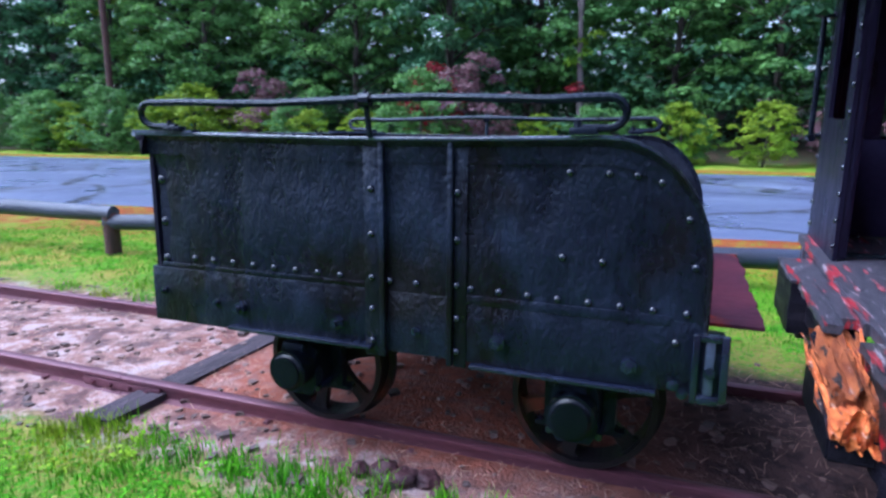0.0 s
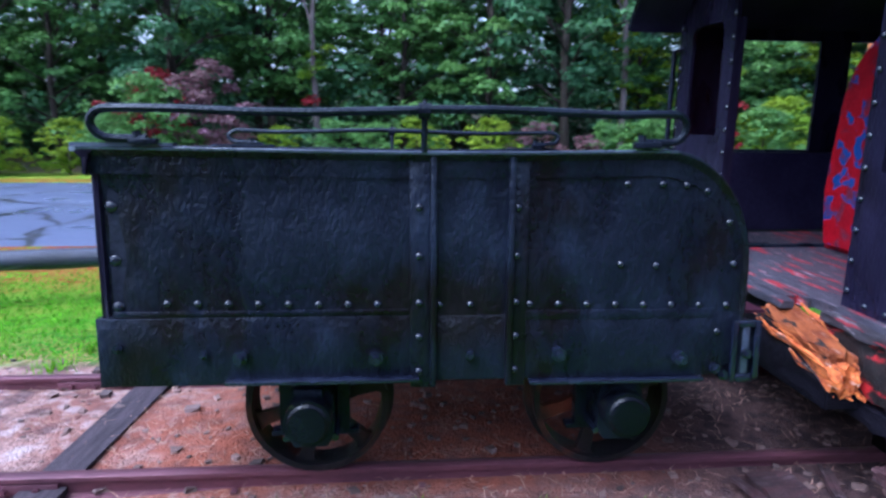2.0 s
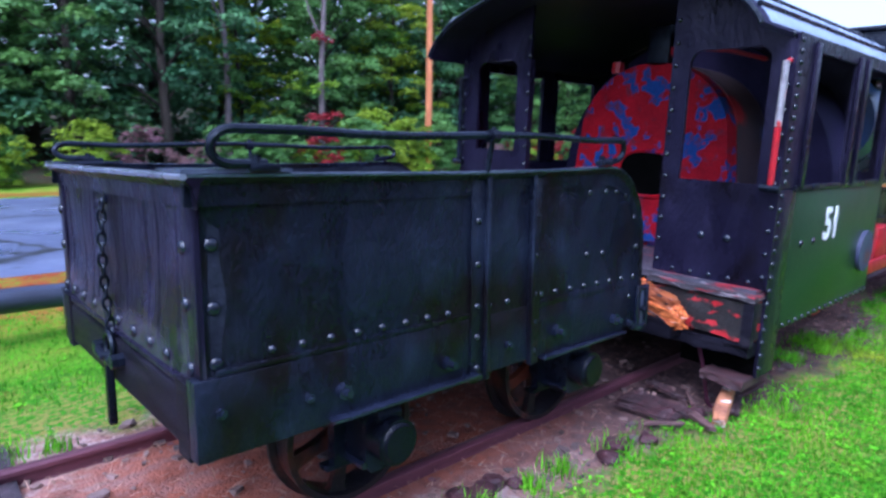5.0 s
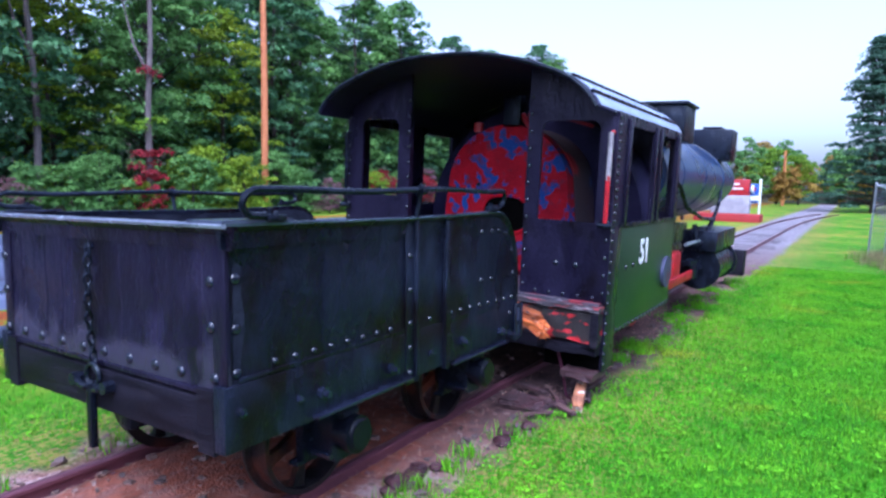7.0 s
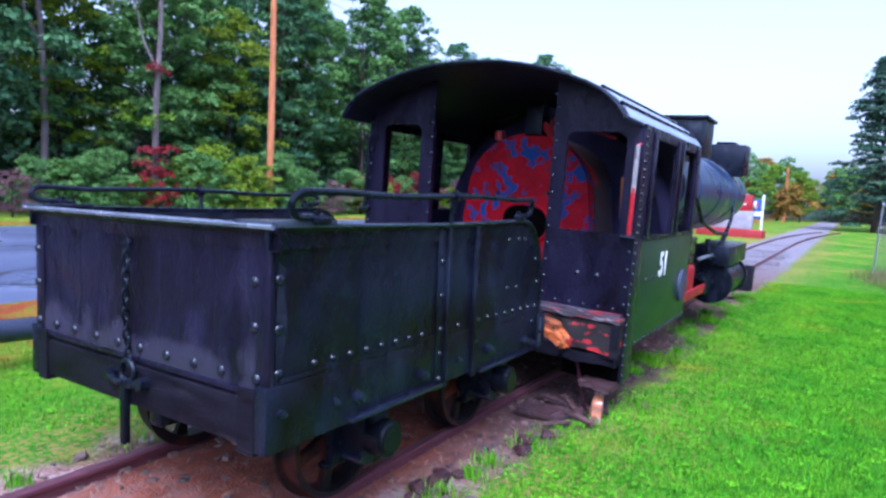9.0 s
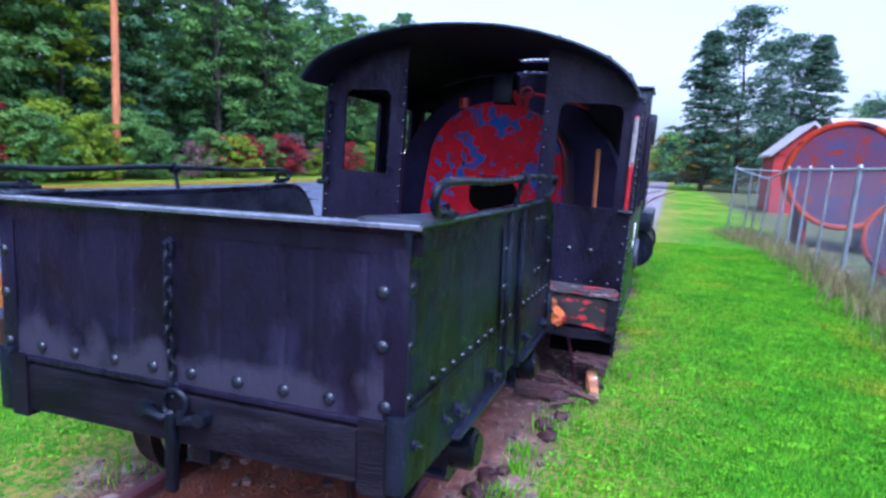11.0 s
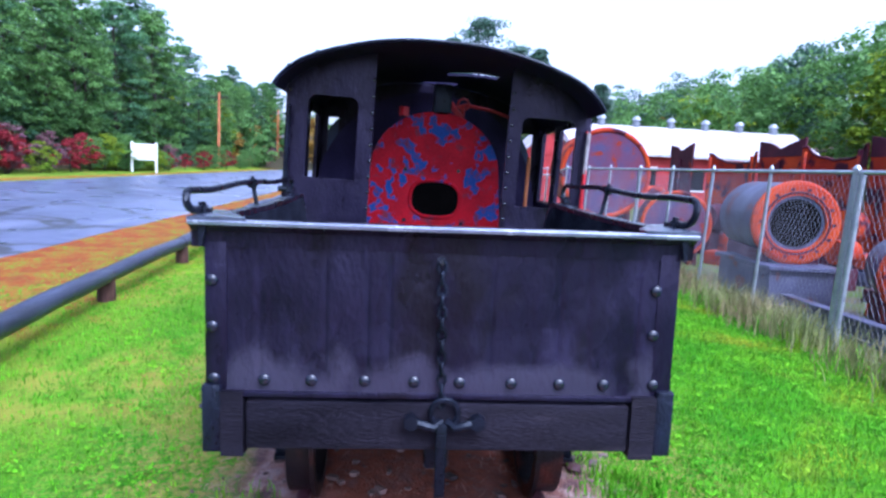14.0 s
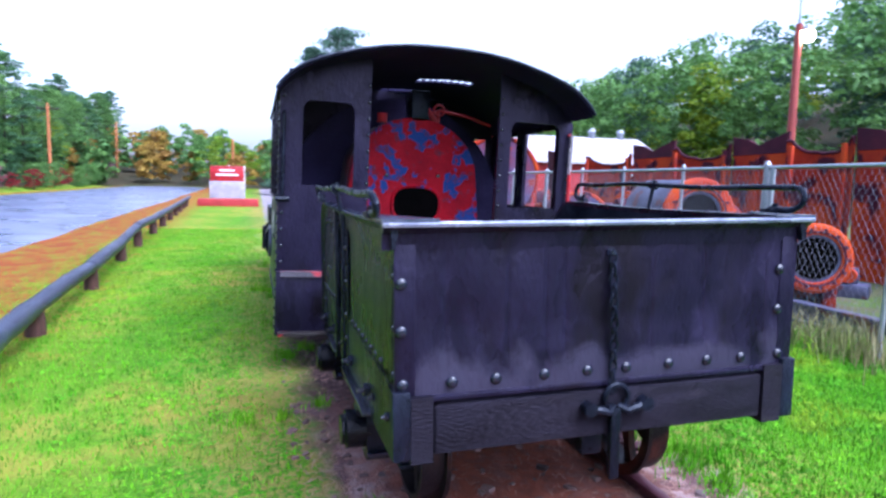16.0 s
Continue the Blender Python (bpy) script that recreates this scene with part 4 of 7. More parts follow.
pts = [(TX0 - 0.045, 2.965 + 0.05 * math.cos(2 * math.pi * k / 16), 0.735 + 0.05 * math.sin(2 * math.pi * k / 16)) for k in range(16)]
part("ring", tube(bmesh.new(), pts, 0.011, 6, closed=True), BLACK_IRON, tender)
for d in (-1, 1):
    pts = [(TX0 - 0.035, 2.965 + d * 0.012, 0.70), (TX0 - 0.06, 2.965 + d * 0.04, 0.685), (TX0 - 0.065, 2.965 + d * 0.08, 0.70), (TX0 - 0.05, 2.965 + d * 0.125, 0.705)]
    part("eye_bolt", tube(bmesh.new(), pts, 0.017, 8), BLACK_IRON, tender)
    C_ = cyl((TX0 - 0.03, 2.965 + d * 0.12, 0.705), (TX0 - 0.075, 2.965 + d * 0.12, 0.705), 0.028, seg=6)
    part("nut", C_, BLACK_IRON, tender)
part("coupling_pin", B(bmesh.new(), -2.235, -2.205, 2.955, 2.995, 0.42, 0.70, bevel=0.006), BLACK_IRON, tender)
part("drawbar_pocket", box(-2.08, -1.8, 2.935, 3.03, 0.45, 0.585, bevel=0.015), BLACK_IRON, tender)
# corner casting and apron at the front
bm = box(0.06, 0.15, 2.118, 2.2, 0.56, 0.78, bevel=0.006)
cast = part("corner_casting", bm, BLACK_IRON, tender, "slotted iron casting worn to grey")
for xa, xb, za, zb in ((0.052, 0.074, 0.555, 0.79), (0.138, 0.162, 0.565, 0.79), (0.074, 0.138, 0.555, 0.585), (0.074, 0.138, 0.765, 0.79)):
    part("slot_rim", box(xa, xb, 2.098, 2.12, za, zb, bevel=0.005), RIVET_IRON, cast)
part("tongue", box(0.092, 0.12, 2.104, 2.118, 0.585, 0.765, bevel=0.004), RIM, cast)
bolt(tender, 0.03, TYN, 0.58, "-y", 0.024, 0.03)
bolt(tender, 0.106, TYN - 0.012, 0.665, "-y", 0.024, 0.03)
bm = box(-0.05, 0.275, 2.27, 3.66, 0.772, 0.784)
bmesh.ops.subdivide_edges(bm, edges=[e for e in bm.edges if abs(e.verts[0].co.y - e.verts[1].co.y) > 1], cuts=24)
for v in bm.verts:
    if v.co.x > 0.2:
        v.co.x += 0.02 * noise.noise(Vector((0, v.co.y * 6, 2))) - 0.012 * (noise.noise(Vector((0, v.co.y * 19, 4))) > 0.25)
    v.co.z += 0.006 * noise.noise(Vector((v.co.x * 4, v.co.y * 3, 1)))
part("apron", bm, RUST_DARK, tender, "rust-brown steel apron plate with a ragged edge")


# ---- the locomotive ----
loco = thing("steam_locomotive", (0, 3.0, RAIL_Z), "black saddle tank steam locomotive with green cab and red firebox", "locomotive", turn=(1.8, 0, 0))
CX0, CX1, CYN, CYF = 0.67, 2.56, 1.74, 4.16
RY0, RY1, RXB, RXF = 1.764, 4.196, 0.27, 2.68


def roof_z(y):
    """The roof's round section: flat over the middle, rolled down at both eaves."""
    u = abs(y - 2.98)
    return float(np.interp(u, (0, 0.15, 0.3, 0.45, 0.6, 0.8, 0.95, 1.04, 1.11, 1.165, 1.195, 1.22), (2.519, 2.517, 2.508, 2.488, 2.458, 2.402, 2.348, 2.302, 2.252, 2.198, 2.16, 2.115)))


def roof_back(y):
    """The rear edge stands a little askew."""
    return RXB + 0.03 * (y - RY0)


# roof sheet with rusted-through slots, a rolled rear edge, seam ribs on top
ROOF_HOLES = [(1.29 + 0.047 * k, 1.46 + 0.047 * k, 2.43 + 0.055 * k, 2.485 + 0.055 * k) for k in range(8)] + [(2.27 + 0.045 * k, 2.4 + 0.045 * k, 2.72 + 0.09 * k, 2.81 + 0.09 * k) for k in range(4)]
xs_r = sorted({RXB, RXF, *[h[0] for h in ROOF_HOLES], *[h[1] for h in ROOF_HOLES]})
ys_r = sorted({*[RY0 + (RY1 - RY0) * (0.5 - 0.5 * math.cos(math.pi * i / 40)) for i in range(41)], *[h[2] for h in ROOF_HOLES], *[h[3] for h in ROOF_HOLES]})
bm = bmesh.new()
lay = []
for dz in (0.0, -0.02):
    lay.append([[bm.verts.new((roof_back(y) if i == 0 else x, RY0 + 0.01 + (y - RY0) * (RY1 - RY0 - 0.02) / (RY1 - RY0) if dz else y, roof_z(y) + dz)) for y in ys_r] for i, x in enumerate(xs_r)])
cells = {(i, j) for i in range(len(xs_r) - 1) for j in range(len(ys_r) - 1)
         if not any(h[0] <= xs_r[i] + 1e-6 and xs_r[i + 1] <= h[1] + 1e-6 and h[2] <= ys_r[j] + 1e-6 and ys_r[j + 1] <= h[3] + 1e-6 for h in ROOF_HOLES)}
for i, j in cells:
    for L in lay:
        bm.faces.new((L[i][j], L[i + 1][j], L[i + 1][j + 1], L[i][j + 1]))
    for (di, dj), (p_, q_) in (((-1, 0), ((0, 0), (0, 1))), ((1, 0), ((1, 0), (1, 1))), ((0, -1), ((0, 0), (1, 0))), ((0, 1), ((0, 1), (1, 1)))):
        if (i + di, j + dj) not in cells:
            a_, b_ = (i + p_[0], j + p_[1]), (i + q_[0], j + q_[1])
            bm.faces.new((lay[0][a_[0]][a_[1]], lay[0][b_[0]][b_[1]], lay[1][b_[0]][b_[1]], lay[1][a_[0]][a_[1]]))
roof = part("roof", bm, SOOT, loco)
part("roof_bead", tube(bmesh.new(), [(roof_back(y) - 0.004, y, roof_z(y) - 0.004) for y in ys_r], 0.014, 6), BLACK_IRON, roof)
# light sheet and ribs over the eave
for ya, yb in ((RY0 + 0.006, RY0 + 0.56), (RY1 - 0.56, RY1 - 0.006)):
    bm = bmesh.new()
    pp = [(ya + (yb - ya) * i / 16) for i in range(17)]
    extrude_outline(bm, [(0.38, y, roof_z(y) + 0.005) for y in pp] + [(0.38, y, roof_z(y) + 0.010) for y in pp[::-1]], (RXF - 0.39, 0, 0))
    part("roof_sheet", bm, ROOF_LIGHT, roof, "pale worn roof sheet")
for yy in (1.83, 1.97, 2.3, 4.1, 3.9):
    part("roof_rib", tube(bmesh.new(), [(0.37, yy, roof_z(yy) + 0.016), (RXF, yy, roof_z(yy) + 0.016)], 0.015, 6), BLACK_IRON, roof)


# back sheet: two side panels with windows, an open doorway between
def wall_x(x, y0, y1, z0, z1, openings, thick=0.02):
    """Panels across the cab between y0 and y1, leaving openings (ya, yb, za, zb); the top follows the roof."""
    made = []
    ys_ = sorted({y0, y1, *[o[0] for o in openings], *[o[1] for o in openings]})
    for a, b in zip(ys_, ys_[1:]):
        zz = [(z0, None)]
        hole = [o for o in openings if o[0] <= a + 1e-6 and o[1] >= b - 1e-6]
        spans = []
        lo = z0
        for o in sorted(hole, key=lambda q: q[2]):
            spans.append((lo, o[2]))
            lo = o[3]
        spans.append((lo, z1))
        for lo_, hi_ in spans:
            if lo_ > 3 or (hi_ is not None and hi_ - lo_ < 1e-3):
                continue
            steps = 6
            outl = [(x, a, lo_), (x, b, lo_)]
            if hi_ is None:
                outl += [(x, b + (a - b) * k / steps, roof_z(b + (a - b) * k / steps) - 0.022) for k in range(steps + 1)]
            else:
                outl += [(x, b, hi_), (x, a, hi_)]
            made.append(extrude_outline(bmesh.new(), outl, (thick, 0, 0)))
    return made


for bm in wall_x(CX0, CYN, CYF, 0.80, None, [(1.86, 2.30, 1.36, 2.07), (2.41, 3.48, 0.8, 9), (3.60, 3.99, 1.46, 2.10)]):
    back = part("back_panel", bm, BLACK_CAB, loco)
# the windows have rounded upper corners
for ya, yb, zt in ((1.86, 2.30, 2.07), (3.60, 3.99, 2.10)):
    for yc, d in ((ya, 1), (yb, -1)):
        bm = bmesh.new()
        extrude_outline(bm, [(CX0, yc, zt)] + [(CX0, yc + d * (0.07 - 0.07 * math.sin(radians(a_))), zt - 0.07 + 0.07 * math.cos(radians(a_))) for a_ in range(0, 91, 15)], (0.02, 0, 0))
        part("window_corner", bm, BLACK_CAB, loco)
# angle irons stiffen the posts behind the sheet
for ya, yb in ((2.33, 2.405), (3.485, 3.57), (1.765, 1.83), (4.06, 4.13)):
    part("post_iron", box(CX0 + 0.02, CX0 + 0.06, ya, yb, 0.81, 2.1, bevel=0.004), BLACK_CAB, loco)
for yy in (2.365, 3.51):
    for k in range(12):
        rivet(back, CX0 - 0.001, yy + (0.02 if yy < 3 else -0.02), 0.87 + k * 0.125, "-x")
for k in range(11):
    rivet(back, CX0 - 0.001, CYN + 0.03, 0.87 + k * 0.125, "-x")
    rivet(back, CX0 - 0.001, CYF - 0.03, 0.87 + k * 0.125, "-x")
for k in range(5):
    rivet(back, CX0 - 0.001, 1.84 + k * 0.11, 0.83, "-x")
for yy in (1.98, 2.13):
    rivet(back, CX0 - 0.001, yy, 1.05, "-x", RIVET_BIG)
for bm in wall_x(CX1 - 0.02, CYN, CYF, 0.80, None, [(1.84, 1.98, 1.40, 2.06), (3.95, 4.06, 1.40, 2.06)]):
    part("front_panel", bm, BLACK_CAB, loco)


def wall_y(y, x0, x1, z0, z1, openings, thick):
    made = []
    xs_ = sorted({x0, x1, *[o[0] for o in openings], *[o[1] for o in openings]})
    for a, b in zip(xs_, xs_[1:]):
        hole = [o for o in openings if o[0] <= a + 1e-6 and o[1] >= b - 1e-6]
        lo = z0
        for o in hole + [(0, 0, z1, 0)]:
            if o[2] - lo > 1e-3:
                made.append(extrude_outline(bmesh.new(), [(a, y, lo), (b, y, lo), (b, y, o[2]), (a, y, o[2])], (0, thick, 0)))
            lo = o[3]
    return made


for y, th, s, f in ((CYN, 0.02, -1, "-y"), (CYF, -0.02, 1, "+y")):
    for bm in wall_y(y, CX0 + 0.021, CX1 - 0.021, 1.345, 2.13, [(0.95, 1.62, 1.345, 2.06), (1.83, 2.37, 1.345, 2.06)], th):
        up = part("side_post", bm, BLACK_CAB, loco)
    low = part("side_panel", box(0.92, CX1 - 0.03, min(y, y + th), max(y, y + th), 0.54, 1.34, bevel=0.003), GREEN, loco, "dark green painted lower cab side")
    part("inner_panel", box(CX0 + 0.03, CX1 - 0.03, min(y + th, y + th * 1.3), max(y + th, y + th * 1.3), 0.81, 1.34), SOOT, loco, "sooty inside of the cab side")
    corner = part("corner_sheet", box(CX0 + 0.021, 0.915, min(y, y + th), max(y, y + th), 0.30, 1.34, bevel=0.003), BLACK_CAB, loco)
    for xa in (0.90, 1.63, 1.775, 2.375):
        part("window_post", box(xa, xa + 0.05, min(y, y + s * 0.02), max(y, y + s * 0.02), 1.345, 2.1, bevel=0.004), BLACK_CAB, loco)
    part("sill_strip", box(0.86, CX1, min(y, y + s * 0.012), max(y, y + s * 0.012), 1.325, 1.36, bevel=0.003), BLACK, loco)
    for k in range(14):
        rivet(corner, 0.70, y + s * 0.001, 0.36 + k * 0.073, f)
        rivet(up, 0.72, y + s * 0.001, 1.38 + k * 0.055, f)
    for k in range(16):
        rivet(low, 0.96 + k * 0.102, y + s * 0.001, 0.56, f)
    for xx in (1.08, 1.27):
        rivet(low, xx, y + s * 0.001, 1.02, f, RIVET_BIG)
    part("plate", cyl((2.31, y, 0.86), (2.31, y + s * 0.025, 0.86), 0.145, seg=28), STEEL_BLUE, low, "round grey builder's plate")
    # grab iron beside the step
    gx, gy = CX0 - 0.05, y - s * 0.03
    gi = part("grab_iron", tube(bmesh.new(), [(CX0, gy, 1.36), (gx, gy, 1.36), (gx, gy, 1.45), (gx, gy, 1.7), (gx, gy, 1.98), (CX0, gy, 1.99)], 0.016, 8), RED if s < 0 else BLACK_IRON, loco, "red painted grab iron worn to grey" if s < 0 else "")
    if s < 0:
        part("worn_sleeve", tube(bmesh.new(), [(gx, gy, 1.66), (gx, gy, 1.8), (gx, gy, 1.985)], 0.0175, 8), WORN_GREY, gi, "bare grey upper half of the grab iron")
    part("grab_foot", cyl((gx, gy - 0.05, 1.35), (gx, gy + 0.05, 1.35), 0.022, seg=8), BLACK_IRON, gi)

for y, s in ((CYN - 0.004, -1), (CYF + 0.004, 1)):
    for dx, dz, material, off in ((0.012, -0.006, STEEL_BLUE, 0.0), (0, 0, WHITE, 0.003)):
        cu = bpy.data.curves.new("number", "FONT")
        cu.body, cu.size, cu.extrude, cu.align_x = "51", 0.27, 0.002, "CENTER"
        cu.offset = 0.007
        tmp = bpy.data.objects.new("number", cu)
        scene.collection.objects.link(tmp)
        me = bpy.data.meshes.new_from_object(tmp.evaluated_get(bpy.context.evaluated_depsgraph_get()))
        bpy.data.objects.remove(tmp)
        me.materials.clear()
        me.materials.append(material)
        ob = new("number", me)
        ob.parent = loco
        ob.matrix_basis = pose(1.545 + dx, y + s * off - 3.0, 1.02 + dz - RAIL_Z, 90, 0, 0 if s < 0 else 180)
        tagged(ob, "white painted number 51" if material is WHITE else "blue shadow of the number")

# cab floor, timbers and steps
part("cab_floor", box(0.62, CX1, CYN + 0.03, CYF - 0.03, 0.76, 0.80), DECK, loco)
rnd = random.Random(9)


def broken_board(x0, x1, y0, y1, z0, z1, seed, rough=0.02):
    """A timber with a worn, splintered edge."""
    bm_ = box(x0, x1, y0, y1, z0, z1)
    bmesh.ops.subdivide_edges(bm_, edges=[e_ for e_ in bm_.edges if abs(e_.verts[0].co.y - e_.verts[1].co.y) > 0.05], cuts=14)
    bmesh.ops.subdivide_edges(bm_, edges=[e_ for e_ in bm_.edges if abs(e_.verts[0].co.z - e_.verts[1].co.z) > 0.02], cuts=3)
    for v_ in bm_.verts:
        c_ = v_.co.copy()
        v_.co.x += rough * noise.noise(Vector((c_.y * 14, c_.z * 40, seed)))
        v_.co.z += rough * 0.8 * noise.noise(Vector((c_.y * 11, seed, c_.x * 20)))
    return bm_


part("rear_timber", broken_board(0.585, 0.72, 1.755, 2.36, 0.52, 0.735, 3, 0.03), OLD_BEAM, loco, "peeling red and black timber under the cab")
part("rear_strip", broken_board(0.562, 0.70, 1.75, 2.38, 0.748, 0.78, 7, 0.014), STRIP, loco, "splintered strip with white and red paint")
part("timber_end", broken_board(0.555, 0.60, 1.742, 1.80, 0.50, 0.74, 5, 0.01), DARK_WOOD, loco)
part("back_panel", box(0.645, 0.67, 3.5, CYF, 0.30, 0.795, bevel=0.004), BLACK_CAB, loco)
part("rear_timber", box(0.68, 0.8, 3.3, 4.1, 0.52, 0.785, bevel=0.012), DARK_WOOD, loco)
part("step_board", broken_board(0.57, 0.80, 1.76, 2.0, 0.25, 0.3, 11), SCRAP_DARK, loco, "broken black step board")
# Black sheet painted as the dark gap behind the step boards.
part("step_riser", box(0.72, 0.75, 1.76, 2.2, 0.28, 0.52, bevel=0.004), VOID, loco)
part("step_board", broken_board(0.585, 0.80, 1.76, 2.3, 0.43, 0.505, 12), DARK_WOOD, loco)
part("step_board", box(0.60, 0.80, 3.75, 4.14, 0.3, 0.335, bevel=0.008), OLD_BEAM, loco)
block = part("buffer_block", broken_board(0.475, 0.66, 3.235, 3.70, 0.50, 0.735, 15, 0.008), DARK_WOOD, loco, "black timber block with flaking pink and white paint on top")
part("block_top", broken_board(0.47, 0.662, 3.23, 3.71, 0.737, 0.752, 16, 0.008), DECK, block)
# the rear beam, its upper corner rotted away
bm = bmesh.new()
extrude_outline(bm, [(0.455, y, z) for y, z in ((2.14, 0.46), (2.6, 0.46), (2.6, 0.735), (2.54, 0.70), (2.47, 0.685), (2.38, 0.635), (2.28, 0.61), (2.2, 0.56), (2.14, 0.54))], (0.165, 0, 0))
bmesh.ops.bevel(bm, geom=list(bm.edges), offset=0.008, segments=2, affect="EDGES")
beam = part("buffer_beam", bm, DARK_WOOD, loco, "black painted timber beam with a rotten corner")
part("buffer_beam", box(0.545, 0.64, 2.61, 3.23, 0.56, 0.748, bevel=0.01), DARK_WOOD, loco)
# crumbling wood split along the grain
for y0, y1, z0, z1, x0, x1, sd in ((2.18, 2.62, 0.59, 0.73, 0.462, 0.612, 0), (2.13, 2.30, 0.52, 0.62, 0.465, 0.612, 4)):
    bm = box(x0, x1, y0, y1, z0, z1)
    bmesh.ops.subdivide_edges(bm, edges=[e for e in bm.edges], cuts=13, use_grid_fill=True)
    bmesh.ops.subdivide_edges(bm, edges=[e for e in bm.edges if abs(e.verts[0].co.y - e.verts[1].co.y) > 0.03], cuts=2)
    for v in bm.verts:
        c = v.co.copy()
        f = min(1.0, max(0.0, (c.y - y0) / (y1 - y0)))
        g = 1.4 - 3.2 * abs(noise.noise(Vector((c.x * 24, c.y * 1.6, c.z * 24 + sd)))) - 2.0 * abs(noise.noise(Vector((c.x * 50, c.y * 4, c.z * 50 + 3))))
        v.co.z += 0.026 * g - (0.05 * (1 - f) ** 1.5 if c.z > z0 + 0.05 and not sd else 0)
        v.co.x += 0.025 * noise.noise(Vector((c.z * 30, c.y * 2.5, c.x * 20 + 9)))
        if f < 0.1:
            v.co.y += 0.05 * noise.noise(Vector((c.x * 30, 5 + sd, c.z * 30)))
    part("rotten_wood", bm, ROTTEN, beam, "crumbling orange rotten wood", smooth=False)
rnd = random.Random(21)
for k in range(64):
    y0 = rnd.uniform(2.11, 2.36)
    ln = rnd.uniform(0.12, 0.36)
    xx = rnd.uniform(0.445, 0.61)
    zz = rnd.uniform(0.6, 0.72) - 0.1 * max(0, 2.3 - y0) / 0.2
    bm = bmesh.new()
    r = rnd.uniform(0.003, 0.012)
    tube(bm, [(xx, y0, zz), (xx + rnd.uniform(-0.012, 0.012), y0 + ln * rnd.uniform(0.25, 0.6), zz + rnd.uniform(0.0, 0.03)), (xx + rnd.uniform(-0.012, 0.012), y0 + ln, zz + rnd.uniform(0.02, 0.06))], [r * 0.3, r, r * 0.5], 4)
    part("wood_splinter", bm, ROTTEN, beam)
for k in range(3):
    x_ = 0.462 + k * 0.06
    bm = broken_board(x_ + 0.02, x_ + 0.0785, 2.52 + 0.07 * (k % 2), 3.10, 0.752, 0.785 + 0.006 * (k % 3), 20 + k, 0.008)
    part("deck_board", bm, DECK, beam, "grey deck board with peeling paint")

# boiler backhead
bm = bmesh.new()
FBY = 2.935
o = [(1.36, FBY + 0.645, 0.78), (1.36, FBY + 0.63, 1.15)] + [(1.36, FBY + 0.58 * math.cos(radians(4 + 172 * i / 24)), 1.585 + 0.525 * math.sin(radians(4 + 172 * i / 24))) for i in range(25)] + [(1.36, FBY - 0.63, 1.15), (1.36, FBY - 0.645, 0.78)]
extrude_outline(bm, o, (1.17, 0, 0))
bmesh.ops.bevel(bm, geom=[e for e in bm.edges if all(abs(v.co.x - 1.36) < 1e-5 for v in e.verts)], offset=0.06, segments=4, affect="EDGES")
o2 = [(1.50, FBY + (q[1] - FBY) * 1.015, q[2] + 0.006) for q in o]
jb2 = extrude_outline(bmesh.new(), o2, (1.03, 0, 0))
part("firebox_jacket", jb2, FIREBOX_SIDE, loco, "sooty grey firebox side with red remains")
fb = part("firebox", bm, RED_WORN, loco, "round-topped firebox in worn red paint over blue")
oval = [(2.915 + 0.225 * math.copysign(abs(math.cos(a)) ** 0.75, math.cos(a)), 1.33 + 0.165 * math.copysign(abs(math.sin(a)) ** 0.75, math.sin(a))) for a in (2 * math.pi * i / 32 for i in range(32))]
# Flat black plate stands for the darkness inside the fire hole.
bm = bmesh.new()
extrude_outline(bm, [(1.352, y, z) for y, z in oval], (0.05, 0, 0))
part("fire_hole", bm, VOID, fb, "flat black plate painted as the dark fire hole")
part("hole_rim", tube(bmesh.new(), [(1.355, y, z) for y, z in oval], 0.016, 6, closed=True), RED_WORN, fb)
for k in range(14):
    a = radians(25 + 130 * k / 13)
    rivet(fb, 1.40, FBY + 0.555 * math.cos(a), 1.585 + 0.505 * math.sin(a), "-x")
for yy, zz in ((2.72, 1.6), (3.2, 1.58), (2.66, 1.12), (3.18, 1.12)):
    bolt(fb, 1.36, yy, zz, "-x", 0.022, 0.03)
bm = box(1.36, 1.62, 2.83, 2.99, 2.08, 2.36, bevel=0.01)
part("turret", bm, BLACK_IRON, loco)
for pts, r in (([(1.45, 2.85, 2.14), (1.45, 2.70, 2.20), (1.45, 2.45, 2.17), (1.45, 2.2, 2.10)], 0.014), ([(1.42, 2.84, 2.2), (1.42, 2.78, 2.13), (1.42, 2.74, 2.08)], 0.03), ([(1.4, 3.25, 2.05), (1.4, 3.25, 2.13)], 0.045), ([(1.45, 2.72, 2.05), (1.45, 2.72, 2.2)], 0.02)):
    part("valve_pipe", tube(bmesh.new(), pts, r, 8), RED, loco)
part("valve_wheel", tube(bmesh.new(), [(1.42 , 2.72 + 0.05 * math.cos(2 * math.pi * k / 14), 2.2 + 0.05 * math.sin(2 * math.pi * k / 14)) for k in range(14)], 0.009, 6, closed=True), RED, loco)
part("reverse_lever", tube(bmesh.new(), [(1.5, 2.06, 0.8), (1.42, 2.07, 1.35), (1.38, 2.08, 1.78)], 0.018, 6), POLE, loco, "orange rusty lever")

# saddle tank over the boiler
TR, TZ, TYC = 1.10, 1.24, 2.98
bm = bmesh.new()
o = [(1.95, TYC + TR * math.cos(radians(-24 + 228 * i / 40)), TZ + TR * math.sin(radians(-24 + 228 * i / 40))) for i in range(41)]
extrude_outline(bm, o, (0.585, 0, 0))
part("boiler_jacket", bm, SOOT, loco, "sooty black jacket round the boiler inside the cab")


